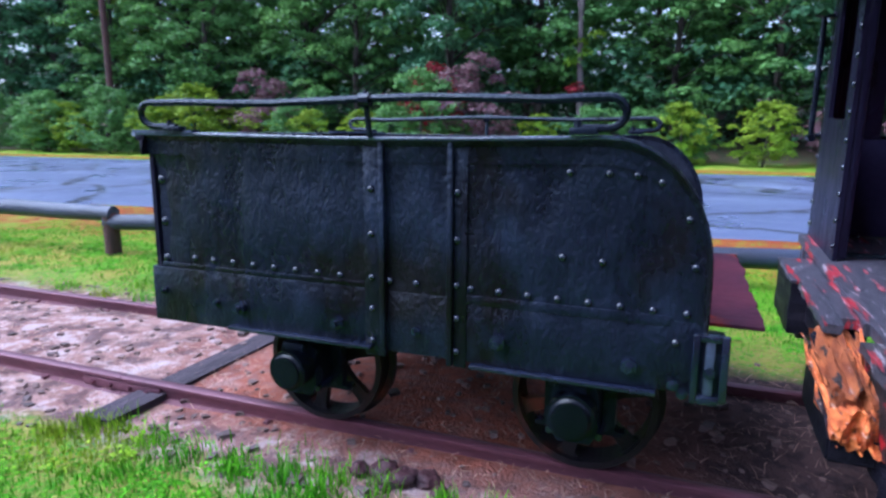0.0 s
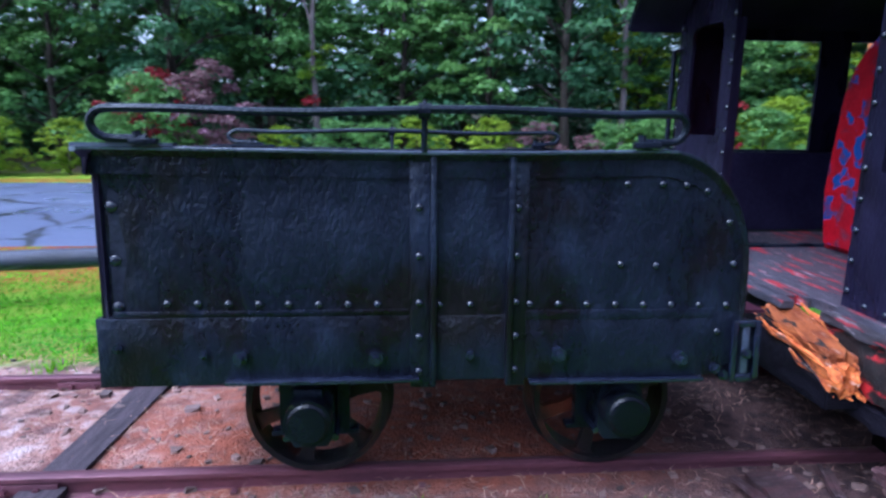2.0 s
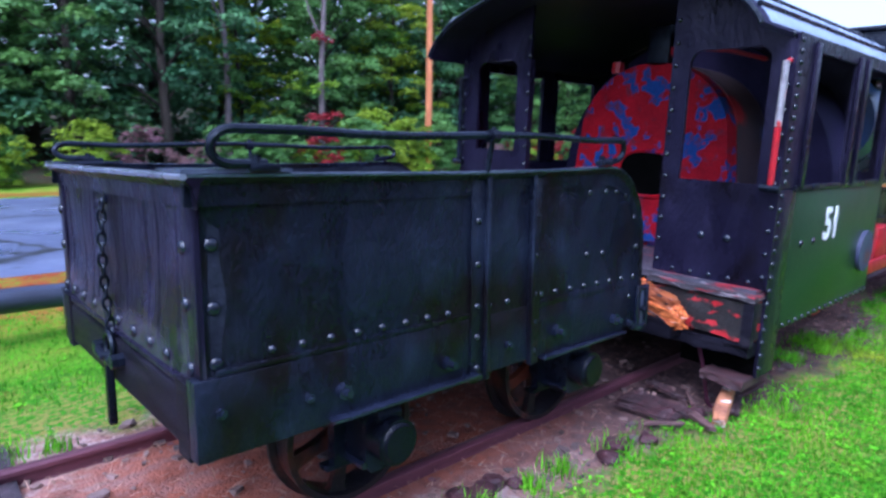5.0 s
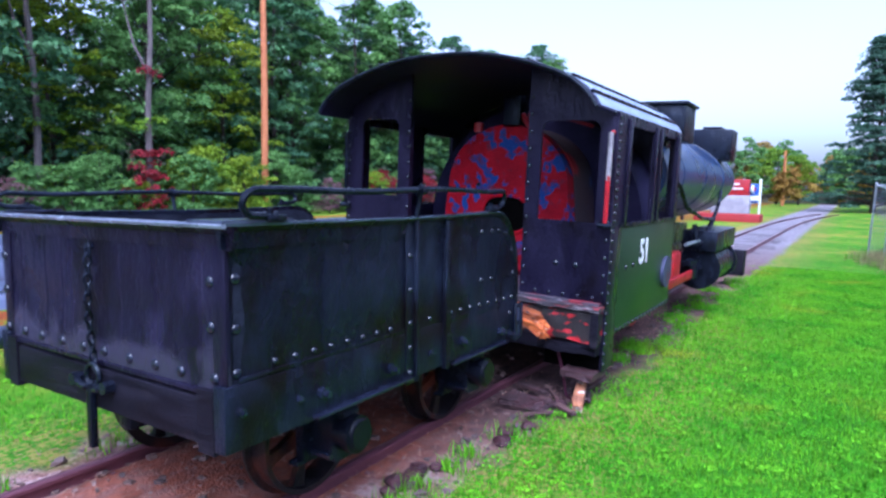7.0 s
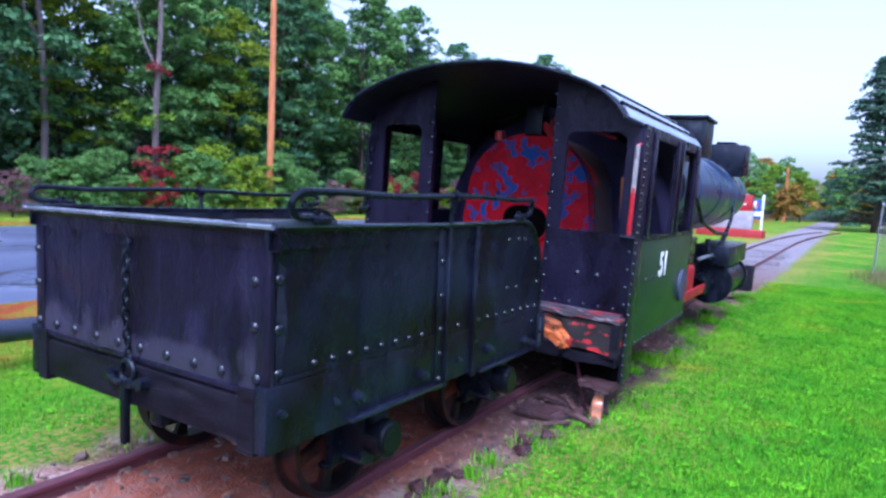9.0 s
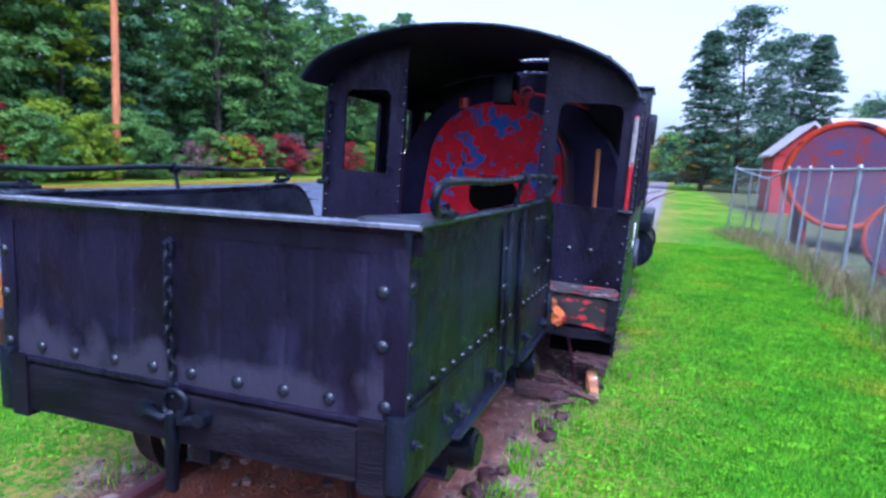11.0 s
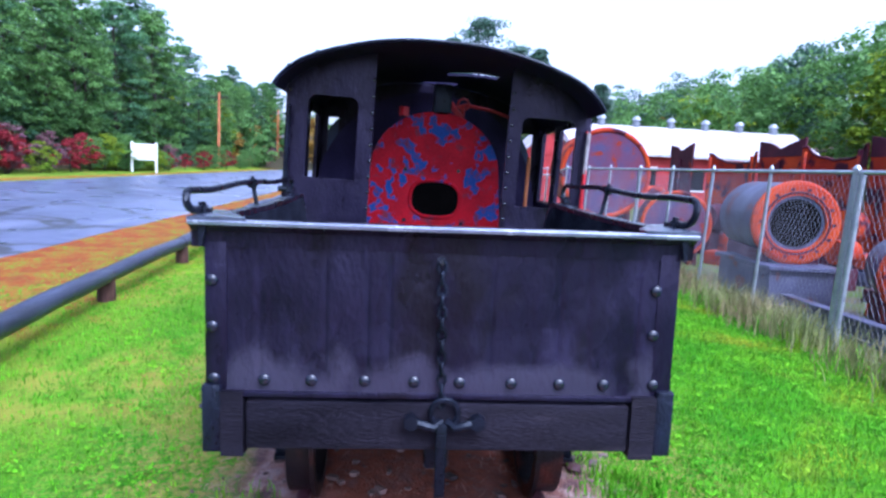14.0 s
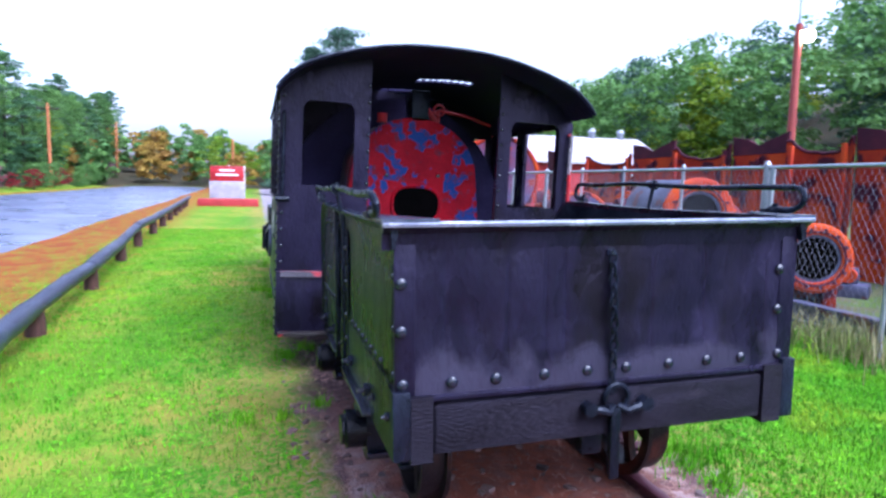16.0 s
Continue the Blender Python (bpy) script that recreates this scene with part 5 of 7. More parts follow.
def tank_ring(x, k=1.0):
    """The tank's flattened round section."""
    return [(x, TYC + 1.13 * k * math.cos(2 * math.pi * i / 48), 1.75 + 0.6 * k * math.sin(2 * math.pi * i / 48)) for i in range(48)]


bm = bmesh.new()
extrude_outline(bm, tank_ring(2.565), (4.17, 0, 0))
bmesh.ops.bevel(bm, geom=[e for e in bm.edges if all(v.co.x > 6.7 for v in e.verts)], offset=0.1, segments=4, affect="EDGES")
tank = part("saddle_tank", bm, BOILER, loco, "blue-black rounded saddle tank")
part("boiler", cyl((2.565, TYC, 1.5), (6.95, TYC, 1.5), 0.45, seg=40), BLACK_IRON, loco)
for xx in (3.3, 4.5, 5.7):
    part("tank_band", tube(bmesh.new(), tank_ring(xx, 1.002), 0.006, 5, closed=True), BOILER, tank)
# sand box and head lamp
bm = box(2.84, 3.3, 1.79, 2.38, 2.08, 2.43, bevel=0.012)
sb = part("sand_box", bm, BLACK, loco)
part("lid", box(2.81, 3.33, 1.765, 2.405, 2.43, 2.465, bevel=0.012), BLACK, sb)
part("bracket", box(2.95, 3.2, 1.98, 2.36, 1.95, 2.081), BLACK_IRON, sb)
hl = part("head_lamp", box(5.75, 6.2, 1.80, 2.36, 2.02, 2.44, bevel=0.012), BLACK, loco, "square black head lamp")
part("lamp_hood", box(5.8, 6.15, 1.95, 2.2, 2.44, 2.48, bevel=0.01), BLACK, hl)
part("lamp_stem", cyl((5.97, 2.05, 1.9), (5.97, 2.05, 2.03), 0.06, seg=10), BLACK_IRON, hl)
part("lamp_base", cyl((5.97, 2.05, 1.98), (5.97, 2.05, 2.021), 0.11, 0.07, seg=12), BLACK_IRON, hl)
part("feed_pipe", tube(bmesh.new(), [(2.9, 1.9, 1.75), (3.1, 1.84, 1.65), (3.4, 1.82, 1.42), (4.2, 1.8, 1.28), (4.9, 1.8, 1.25), (5.2, 1.8, 1.45), (5.4, 1.82, 1.6)], 0.022, 8), BLACK_IRON, loco)
part("steam_pipe", tube(bmesh.new(), [(4.9, 1.8, 1.26), (4.7, 1.82, 1.1), (4.4, 1.85, 0.95)], 0.03, 8), BLACK_IRON, loco)
part("steam_pipe", tube(bmesh.new(), [(4.3, 1.9, 1.2), (4.3, 1.86, 0.95)], 0.03, 8), BLACK_IRON, loco)
# frame, cylinders, rods, wheels, buffer
for yy in (2.36, 3.58):
    part("frame_plate", box(0.7, 7.5, yy, yy + 0.05, 0.42, 0.82, bevel=0.01), BLACK_IRON, loco)
part("smokebox_saddle", box(4.9, 6.4, 2.41, 3.55, 0.4, 1.1), BLACK_IRON, loco)
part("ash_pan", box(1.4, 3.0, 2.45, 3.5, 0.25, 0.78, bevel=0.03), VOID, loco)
part("front_buffer", box(7.5, 7.75, 1.72, 4.2, 0.24, 0.655, bevel=0.015), DARK_WOOD, loco)
for yy, s in ((1.86, -1), (3.95, 1)):
    bm = cyl((4.55, yy, 0.66), (5.75, yy, 0.66), 0.23, seg=28)
    C(bm, (4.5, yy, 0.66), (4.56, yy, 0.66), 0.26, seg=28)
    C(bm, (5.74, yy, 0.66), (5.8, yy, 0.66), 0.26, seg=28)
    cy = part("cylinder", bm, BLACK_IRON, loco)
    part("gland", cyl((4.3, yy, 0.66), (4.5, yy, 0.66), 0.07, seg=14), BLACK_IRON, cy)
    part("valve_chest", box(4.45, 5.85, yy - 0.2, yy + 0.2, 0.88, 1.12, bevel=0.012), BLACK, cy)
    part("valve_rod", cyl((3.7, yy, 1.0), (4.45, yy, 1.0), 0.02, seg=8), GALV, cy)
    part("slide_bar", box(3.75, 4.5, yy - 0.06, yy + 0.06, 0.76, 0.80), BLACK_IRON, loco)
    part("cross_head", box(3.95, 4.2, yy - 0.06, yy + 0.06, 0.58, 0.76, bevel=0.01), BLACK_IRON, loco)
    rod = box(2.5, 4.25, yy - 0.05, yy - 0.015, 0.60, 0.70, bevel=0.012)
    part("side_rod", rod, RED, loco, "red painted side rod")
    for wx in (3.3, 2.2):
        wy = 2.36 if s < 0 else 3.6
        bm = bmesh.new()
        rings = []
        for i in range(40):
            a = 2 * math.pi * i / 40
            rings.append([bm.verts.new((wx + rr * math.cos(a), wy + s * u, 0.47 + rr * math.sin(a))) for rr, u in ((0.38, 0.1), (0.375, 0.0), (0.30, 0.0), (0.30, 0.1))])
        for i in range(40):
            a, b = rings[i], rings[(i + 1) % 40]
            for k in range(4):
                bm.faces.new((a[k], a[(k + 1) % 4], b[(k + 1) % 4], b[k]))
        wh = part("driving_wheel", bm, RED, loco, "red painted driving wheel")
        part("hub", cyl((wx, wy - 0.1 if s < 0 else wy - 0.02, 0.47), (wx, wy + 0.02 if s < 0 else wy + 0.1, 0.47), 0.1, seg=16), RED, wh)
        for i in range(10):
            a = 2 * math.pi * i / 10
            d = Vector((math.cos(a), 0, math.sin(a)))
            c = Vector((wx, wy + s * 0.05, 0.47))
            part("spoke", cyl(c + d * 0.08, c + d * 0.31, 0.03, 0.024, seg=6), RED, wh)
    part("crank", box(3.1, 3.45, yy - 0.02, yy + 0.3 if s < 0 else yy + 0.02, 0.6, 0.95, bevel=0.03) if s < 0 else box(3.1, 3.45, yy - 0.3, yy + 0.02, 0.6, 0.95, bevel=0.03), RED, loco)


# ---- leaves and trees ----
def leaf_mesh(name, centres, radii, per, size, seed, material, flat=0.5, squash=0.75):
    """Many small diamond leaves in clumps, as one mesh."""
    rg = np.random.RandomState(seed)
    c = np.repeat(np.asarray(centres, float), per, axis=0)
    r = np.repeat(np.asarray(radii, float), per)
    n_ = len(c)
    d = rg.normal(size=(n_, 3))
    d /= np.linalg.norm(d, axis=1)[:, None]
    d[:, 2] = np.where(d[:, 2] < -0.25, -d[:, 2] * 0.6, d[:, 2])
    rad = r * rg.uniform(0.45, 1.0, n_) ** 0.5
    p = c + d * rad[:, None] * np.array([1, 1, squash])
    nrm = d * 0.7 + rg.normal(size=(n_, 3)) * 0.4 + np.array([0, 0, flat])
    nrm /= np.linalg.norm(nrm, axis=1)[:, None]
    t = np.cross(nrm, rg.normal(size=(n_, 3)))
    t /= np.linalg.norm(t, axis=1)[:, None] + 1e-9
    b = np.cross(nrm, t)
    s = size * rg.uniform(0.6, 1.3, n_)[:, None]
    v = np.stack([p - t * s * 0.6, p + b * s * 0.36 + nrm * s * 0.12, p + t * s * 0.6, p - b * s * 0.36 + nrm * s * 0.12], axis=1).reshape(-1, 3)
    me = bpy.data.meshes.new(name)
    f = np.arange(n_ * 4).reshape(-1, 4)
    me.from_pydata(v.tolist(), [], f.tolist())
    me.materials.append(material)
    return me


def make_tree(name, seed, height, spread, material, label, low=0.16, per=60, clumps=95, size=0.2, pine=False):
    """A tapered trunk with limbs, and a crown of leaf clumps hung on the limbs."""
    rnd_ = random.Random(seed)
    e = new(name)
    tagged(e, label, "tree" if not name.startswith("bush") else "bush")
    bm = bmesh.new()
    lean = Vector((rnd_.uniform(-0.04, 0.04), rnd_.uniform(-0.04, 0.04), 1))
    r0 = 0.012 * height + 0.03
    pts = [lean * (height * k / 7) + Vector((rnd_.uniform(-1, 1), rnd_.uniform(-1, 1), 0)) * 0.012 * height * (k > 0) for k in range(8)]
    pts[0].z = -0.3
    tube(bm, pts, [r0 * (1.25 if k == 0 else 1 - 0.12 * k) for k in range(8)], 8)
    cs, rs = [], []
    for k in range(clumps):
        f = low + (1 - low) * (k + rnd_.random()) / clumps
        if pine:
            reach = spread * (1.02 - f) ** 0.7 * rnd_.uniform(0.2, 1.08)
        else:
            reach = spread * (math.sin(math.pi * min(1, (f - low) / (1 - low) * 0.82 + 0.16)) ** 0.6) * rnd_.uniform(0.3, 1.08)
        a = rnd_.uniform(0, 2 * math.pi)
        c = Vector((reach * math.cos(a), reach * math.sin(a), f * height))
        if k % 5 == 0 and not name.startswith("bush"):
            base = lean * (f * height * (0.72 if not pine else 1.0))
            tube(bm, [base, base.lerp(c, 0.5) + Vector((0, 0, 0.03 * height)), c], [r0 * 0.35 * (1.1 - f), r0 * 0.22 * (1.1 - f), 0.02], 5)
        cs.append(c)
        rs.append(rnd_.uniform(0.4, 1.05) * spread * (0.2 if pine else 0.27))
    me = bpy.data.meshes.new("trunk")
    bm.to_mesh(me)
    bm.free()
    me.shade_smooth()
    me.materials.append(BARK)
    tr = new("trunk", me)
    tr.parent = e
    cr = new("crown", leaf_mesh("crown", cs, rs, per, size, seed, material, flat=0.6, squash=0.34 if pine else 0.8 if name.startswith("bush") else 0.62))
    cr.parent = e
    return e


def plant(proto, spots, seed, group):
    rnd_ = random.Random(seed)
    first = True
    for x, y, s in spots:
        m = Matrix.Translation((x, y, ground_height(x, y))) @ Matrix.Rotation(rnd_.uniform(0, 6.28), 4, "Z") @ Matrix.Scale(1, 4)
        if first:
            ob = proto
            ob.matrix_basis = m
            first = False
        else:
            ob = copy_thing(proto, m)
        ob.scale = (s * rnd_.uniform(0.92, 1.08), s * rnd_.uniform(0.92, 1.08), s * rnd_.uniform(0.92, 1.1))
        tagged(ob, group=group)


oak = [make_tree("oak_tree", 11, 15.0, 3.6, LEAF, "tall green oak at the edge of the woods", per=95, clumps=150, size=0.23),
       make_tree("oak_tree", 12, 16.5, 3.9, LEAF_DARK, "tall dark green oak at the edge of the woods", per=95, clumps=150, size=0.24),
       make_tree("oak_tree", 13, 14.0, 3.3, LEAF, "slim green oak at the edge of the woods", low=0.1, per=95, clumps=140, size=0.22),
       make_tree("maple_tree", 14, 11.5, 3.0, LEAF_YEL, "yellow-green maple turning in early autumn", low=0.06, per=90, clumps=120, size=0.2)]
rnd = random.Random(77)
spots = [[] for _ in oak]
for row, (y0, step, gap) in enumerate(((29.3, 4.4, 1.0), (33.0, 4.8, 1.6), (38.5, 5.5, 2.0))):
    x = -44 + row * 1.7
    while x < 150:
        k = rnd.choices(range(4), (4, 4, 4, 1 if row else 1.4))[0]
        yy = y0 + rnd.uniform(-gap, gap) + 0.03 * x
        hs = 1.0 if x < 37 else 0.84 if x < 66 else 1.12 if x < 78 else 0.86
        spots[k].append((x + rnd.uniform(-1, 1), yy, rnd.uniform(0.84, 1.04) * hs))
        x += step * rnd.uniform(0.75, 1.2) * (1 if x < 70 else 1.5)
for k in range(4):
    plant(oak[k], spots[k], 100 + k, "trees of the roadside woods")

bushes = [(make_tree("bush", 31, 2.6, 1.5, LEAF_YEL, "bright yellow-green bush at the edge of the woods", 0.05, 60, 80, 0.12), []),
          (make_tree("bush", 32, 2.4, 1.3, LEAF_RED, "red autumn sumac bush by the road", 0.15, 45, 50, 0.13), []),
          (make_tree("bush", 33, 2.6, 1.4, LEAF_PUR, "purple-brown bush by the road", 0.1, 50, 56, 0.12), []),
          (make_tree("bush", 34, 3.0, 1.7, LEAF, "green bush at the edge of the woods", 0.05, 60, 90, 0.13), [])]
rnd = random.Random(5)
x = -36.0
while x < 120:
    k = rnd.choices(range(4), (2.6, 1.1 if x > 22 else 0, 0.7, 5))[0]
    bushes[k][1].append((x, 24.2 + 0.03 * x + rnd.uniform(-0.5, 1.3), rnd.uniform(0.55, 1.05)))
    x += rnd.uniform(1.1, 2.4) * (1 if x < 60 else 2)
for xx, yy, k, s in ((-10.6, 25.6, 1, 1.45), (-8.0, 24.8, 2, 1.4), (-18.8, 24.6, 2, 1.4), (-31.0, 24.2, 0, 1.0), (12.0, 25.2, 1, 0.8), (25.6, 25.4, 1, 0.85), (27.6, 25.6, 1, 0.95), (31.5, 25.6, 1, 1.0), (33.2, 25.8, 2, 1.1), (-0.3, 24.6, 0, 0.8), (14.5, 25.0, 0, 1.15), (17.0, 25.2, 0, 1.0), (-22.0, 24.0, 0, 1.1)):
    bushes[k][1].append((xx, yy, s))
for b_, sp in bushes:
    plant(b_, sp, 9, "bushes along the woods")

def vine_trunk(x, y, h, seed, leaves, label):
    e = thing("tall_trunk", (x, y, ground_height(x, y)), label, "tree", "vine-hung trunks at the wood's edge")
    rnd_ = random.Random(seed)
    z0 = ground_height(x, y)
    pts = [(x + 0.25 * math.sin(k * 0.9 + seed) * k / 8, y, z0 - 0.2 + h * k / 8) for k in range(9)]
    part("trunk", tube(bmesh.new(), pts, [0.16 - 0.012 * k for k in range(9)], 9), BARK_PALE, e)
    for s, k in ((-0.7, 4), (1.0, 6)):
        px, _, pz = pts[k]
        part("limb", tube(bmesh.new(), [pts[k], (px + s * 0.6, y + 0.4, pz + 1.3), (px + s * 1.0, y + 0.7, pz + 3.2)], [0.07, 0.05, 0.025], 7), BARK_PALE, e)
    for m_, zz, rr, cnt in leaves:
        cs = [(rnd_.uniform(-0.3, 0.3) * (1 + cnt / 4), rnd_.uniform(-0.5, 0.0), zz + rnd_.uniform(-rr, rr)) for _ in range(cnt)]
        v_ = new("vine", leaf_mesh("vine", cs, [0.4] * cnt, 60, 0.15, seed, m_))
        v_.parent = e


BARK_PALE = mat("pale bark", (0.16, 0.13, 0.13), (0.09, 0.075, 0.075), 0.85, 0, 4, 30, 0.6, stretch=(3, 3, 0.5))
vine_trunk(12.5, 25.9, 12.5, 3, ((LEAF_RED, 6.2, 0.2, 2), (LEAF_YEL, 4.0, 0.5, 3), (LEAF_RED, 1.9, 1.0, 7)), "tall grey trunk hung with red and yellow vines")
vine_trunk(9.0, 28.2, 13.0, 6, ((LEAF, 4.0, 2.0, 6),), "tall grey forked trunk among the leaves")
vine_trunk(-4.6, 28.4, 12.0, 8, ((LEAF_YEL, 4.5, 1.0, 5), (LEAF_RED, 2.8, 0.5, 2)), "tall grey trunk hung with red and yellow vines")

# understorey and far woods, too many leaves to count
rg = np.random.RandomState(3)
n_ = 2300
cx = rg.uniform(-46, 150, n_)
cy = 28.0 + 0.03 * cx + rg.uniform(0, 16, n_)
cz = rg.uniform(0.3, 5.0, n_) + np.where(cy - 0.03 * cx > 38, rg.uniform(0, 7, n_), 0)
und = new("undergrowth", leaf_mesh("undergrowth", np.stack([cx, cy, cz], 1), rg.uniform(0.8, 1.5, n_), 60, 0.27, 5, LEAF_DARK))
cx2 = rg.uniform(-60, 150, 1300)
cy2 = 42.0 + 0.03 * cx2 + rg.uniform(0, 7, 1300)
wall = new("undergrowth", leaf_mesh("undergrowth", np.stack([cx2, cy2, rg.uniform(1, 11, 1300)], 1), rg.uniform(1.2, 2.2, 1300), 45, 0.42, 6, LEAF_DARK))
tagged(wall, "dark leaves deep inside the woods", "undergrowth", kind="stuff")
tagged(und, "dark undergrowth filling the woods", "undergrowth", kind="stuff")


def far_wood(name, seed, pts, hts, material, label, per=70, size=0.55):
    rg_ = np.random.RandomState(seed)
    cs, rs = [], []
    for (x, y), h in zip(pts, hts):
        z0 = ground_height(x, y)
        wdt = h * 0.3
        for k in range(12):
            f = 0.12 + 0.88 * (k + rg_.rand()) / 12
            rr = wdt * math.sin(math.pi * min(1, f * 0.8 + 0.18)) ** 0.6 * rg_.uniform(0.2, 0.9)
            a = rg_.uniform(0, 6.28)
            cs.append((x + rr * math.cos(a), y + rr * math.sin(a), z0 + f * h))
            rs.append(wdt * rg_.uniform(0.35, 0.6))
    ob = new(name, leaf_mesh(name, cs, rs, per, size, seed, material, squash=0.7))
    return tagged(ob, label, "woods", kind="stuff")


def scatter(seed, x0, x1, y0, y1, count):
    r_ = np.random.RandomState(seed)
    return [(r_.uniform(x0, x1), r_.uniform(y0, y1)) for _ in range(count)]


r_ = np.random.RandomState(8)
p = scatter(1, 8, 135, -62, -26, 200)
far_wood("hill_woods", 41, p[:130], r_.uniform(8, 12, 130), LEAF, "green wooded hillside beyond the yard", 95, 0.38)
far_wood("hill_woods", 42, p[130:165], r_.uniform(7, 10, 35), LEAF_YEL, "yellowing trees on the hillside", 95, 0.36)
far_wood("hill_woods", 43, p[165:], r_.uniform(9, 13, 35), LEAF_PINE, "dark pines on the hillside", 100, 0.36)
p = scatter(2, -30, 8, -60, -28, 40)
far_wood("hill_woods", 44, p, r_.uniform(9, 13, 40), LEAF_DARK, "dark woods behind the yard", 80, 0.42)
p = scatter(3, 98, 140, -40, 34, 110)
far_wood("far_woods", 45, p[:60], r_.uniform(5.5, 8.5, 60), LEAF, "hazy green woods at the end of the road", 60, 0.55)
far_wood("far_woods", 46, p[60:], r_.uniform(5, 8, 50), LEAF_ORANGE, "yellow-brown woods at the end of the road", 60, 0.55)
p = scatter(4, 76, 104, -14, 8, 16)
far_wood("far_bushes", 47, p, r_.uniform(2.5, 5, 16), LEAF_ORANGE, "yellow bushes across the far lawn", 60, 0.4)

spruce = make_tree("spruce_tree", 51, 15.5, 5.0, LEAF_PINE, "tall blue-green spruce on the far lawn", 0.03, 70, 420, 0.22, pine=True)
plant(spruce, [(60, -1.2, 0.9), (66, -11.0, 0.9), (52, -14.0, 0.62)], 3, "spruces on the lawn")
broad = make_tree("oak_tree", 52, 15.0, 4.6, LEAF_PINE, "broad blue-green tree on the far lawn", 0.06, 90, 190, 0.22)
plant(broad, [(64, -4.6, 1.2), (70, -9.5, 0.98)], 4, "trees on the far lawn")
small = make_tree("maple_tree", 53, 4.6, 2.3, LEAF_YEL, "small yellow maple behind the sign", 0.2, 90, 50, 0.16)
plant(small, [(92, 8.8, 1.6), (90, 6.0, 1.25)], 6, "small maples by the sign")


# ---- poles and wires ----
def utility_pole(x, y, h, arm, material=POLE, transformer=False):
    e = thing("utility_pole", (x, y, ground_height(x, y)), "tall round wooden utility pole beside the road", "utility pole", "poles along the road")
    z0 = ground_height(x, y)
    part("pole", tube(bmesh.new(), [(x, y, z0 - 0.3), (x + 0.03, y, z0 + h * 0.5), (x, y, z0 + h)], [0.18, 0.16, 0.13], 14), material, e)
    if arm:
        part("cross_arm", box(x - 0.06, x + 0.06, y - 1.1, y + 1.1, z0 + h - 0.7, z0 + h - 0.58, bevel=0.01), POST, e)
        for yy in (-1.0, -0.5, 0.5, 1.0):
            part("insulator", cyl((x, y + yy, z0 + h - 0.58), (x, y + yy, z0 + h - 0.42), 0.05, 0.03, seg=8), STEEL_BLUE, e)
    if transformer:
        part("meter_box", box(x - 0.2, x + 0.2, y - 0.26, y - 0.14, z0 + 1.75, z0 + 2.1, bevel=0.02), STEEL_BLUE, e)
        part("band", cyl((x, y, z0 + 2.35), (x, y, z0 + 2.5), 0.185, seg=14), GALV, e)
    return e


poles = [(-27.5, 24.4, 11.5), (18.4, 25.4, 12.0), (78.0, 27.0, 9.5), (125, 29, 9.0)]
utility_pole(*poles[0], True, POST, True)
for q in poles[1:]:
    utility_pole(*q, True)
utility_pole(82.5, 7.25, 6.6, False)
for k, dy in enumerate((-1.0, 0.5, 1.0)):
    bm = bmesh.new()
    for a, b in zip(poles, poles[1:]):
        pts = []
        for i in range(13):
            f = i / 12
            pts.append((a[0] + (b[0] - a[0]) * f, a[1] + (b[1] - a[1]) * f + dy, (a[2] + (b[2] - a[2]) * f) - 0.42 - 3.0 * f * (1 - f)))
        tube(bm, pts, 0.014, 4)
    wire = part("power_line", bm, BLACK_IRON, None)
    tagged(wire, "thin black power line strung between the poles", "power line", "power lines")
bm = bmesh.new()
a, b = poles[1], poles[2]
tube(bm, [(a[0] + (b[0] - a[0]) * i / 20, a[1] - 0.2 + (b[1] - a[1]) * i / 20, 10.1 - 1.9 * i / 20 - 9.0 * i / 20 * (1 - i / 20)) for i in range(21)], 0.02, 5)
tagged(part("telephone_line", bm, BLACK_IRON, None), "black telephone cable sagging between the poles", "telephone line")
RED_POLE = mat("red-brown painted pole", (0.34, 0.06, 0.045), (0.24, 0.045, 0.04), 0.6, 0, 2, 30, 0.3, stretch=(3, 3, 0.4))
lamp = thing("street_lamp", (13.3, -13.3, 0), "red-brown pole with a lit lamp head behind the yard", "street lamp")
part("pole", tube(bmesh.new(), [(13.3, -13.3, -0.3), (13.3, -13.3, 4), (13.3, -13.3, 7.1)], [0.15, 0.13, 0.11], 12), RED_POLE, lamp)
part("mast", tube(bmesh.new(), [(13.3, -13.3, 7.05), (13.3, -13.3, 7.5), (13.3, -13.3, 10.5)], [0.05, 0.035, 0.03], 8), GALV, lamp)
part("arm", tube(bmesh.new(), [(13.25, -13.35, 6.8), (13.18, -13.42, 6.95), (13.1, -13.48, 7.0)], 0.03, 8), GALV, lamp)
part("lamp_head", cyl((13.1, -13.48, 6.84), (13.1, -13.48, 7.02), 0.22, 0.1, seg=14), GALV, lamp)
GLOW = bpy.data.materials.new("lit lamp glass")
GLOW.use_nodes = True
GLOW.node_tree.nodes["Principled BSDF"].inputs["Emission Color"].default_value = (1.0, 0.8, 0.5, 1)
GLOW.node_tree.nodes["Principled BSDF"].inputs["Emission Strength"].default_value = 40
bm = bmesh.new()
bmesh.ops.create_uvsphere(bm, u_segments=16, v_segments=10, radius=0.22, matrix=Matrix.Translation((13.1, -13.48, 6.7)))
part("bulb", bm, GLOW, lamp, "glowing lamp bulb")

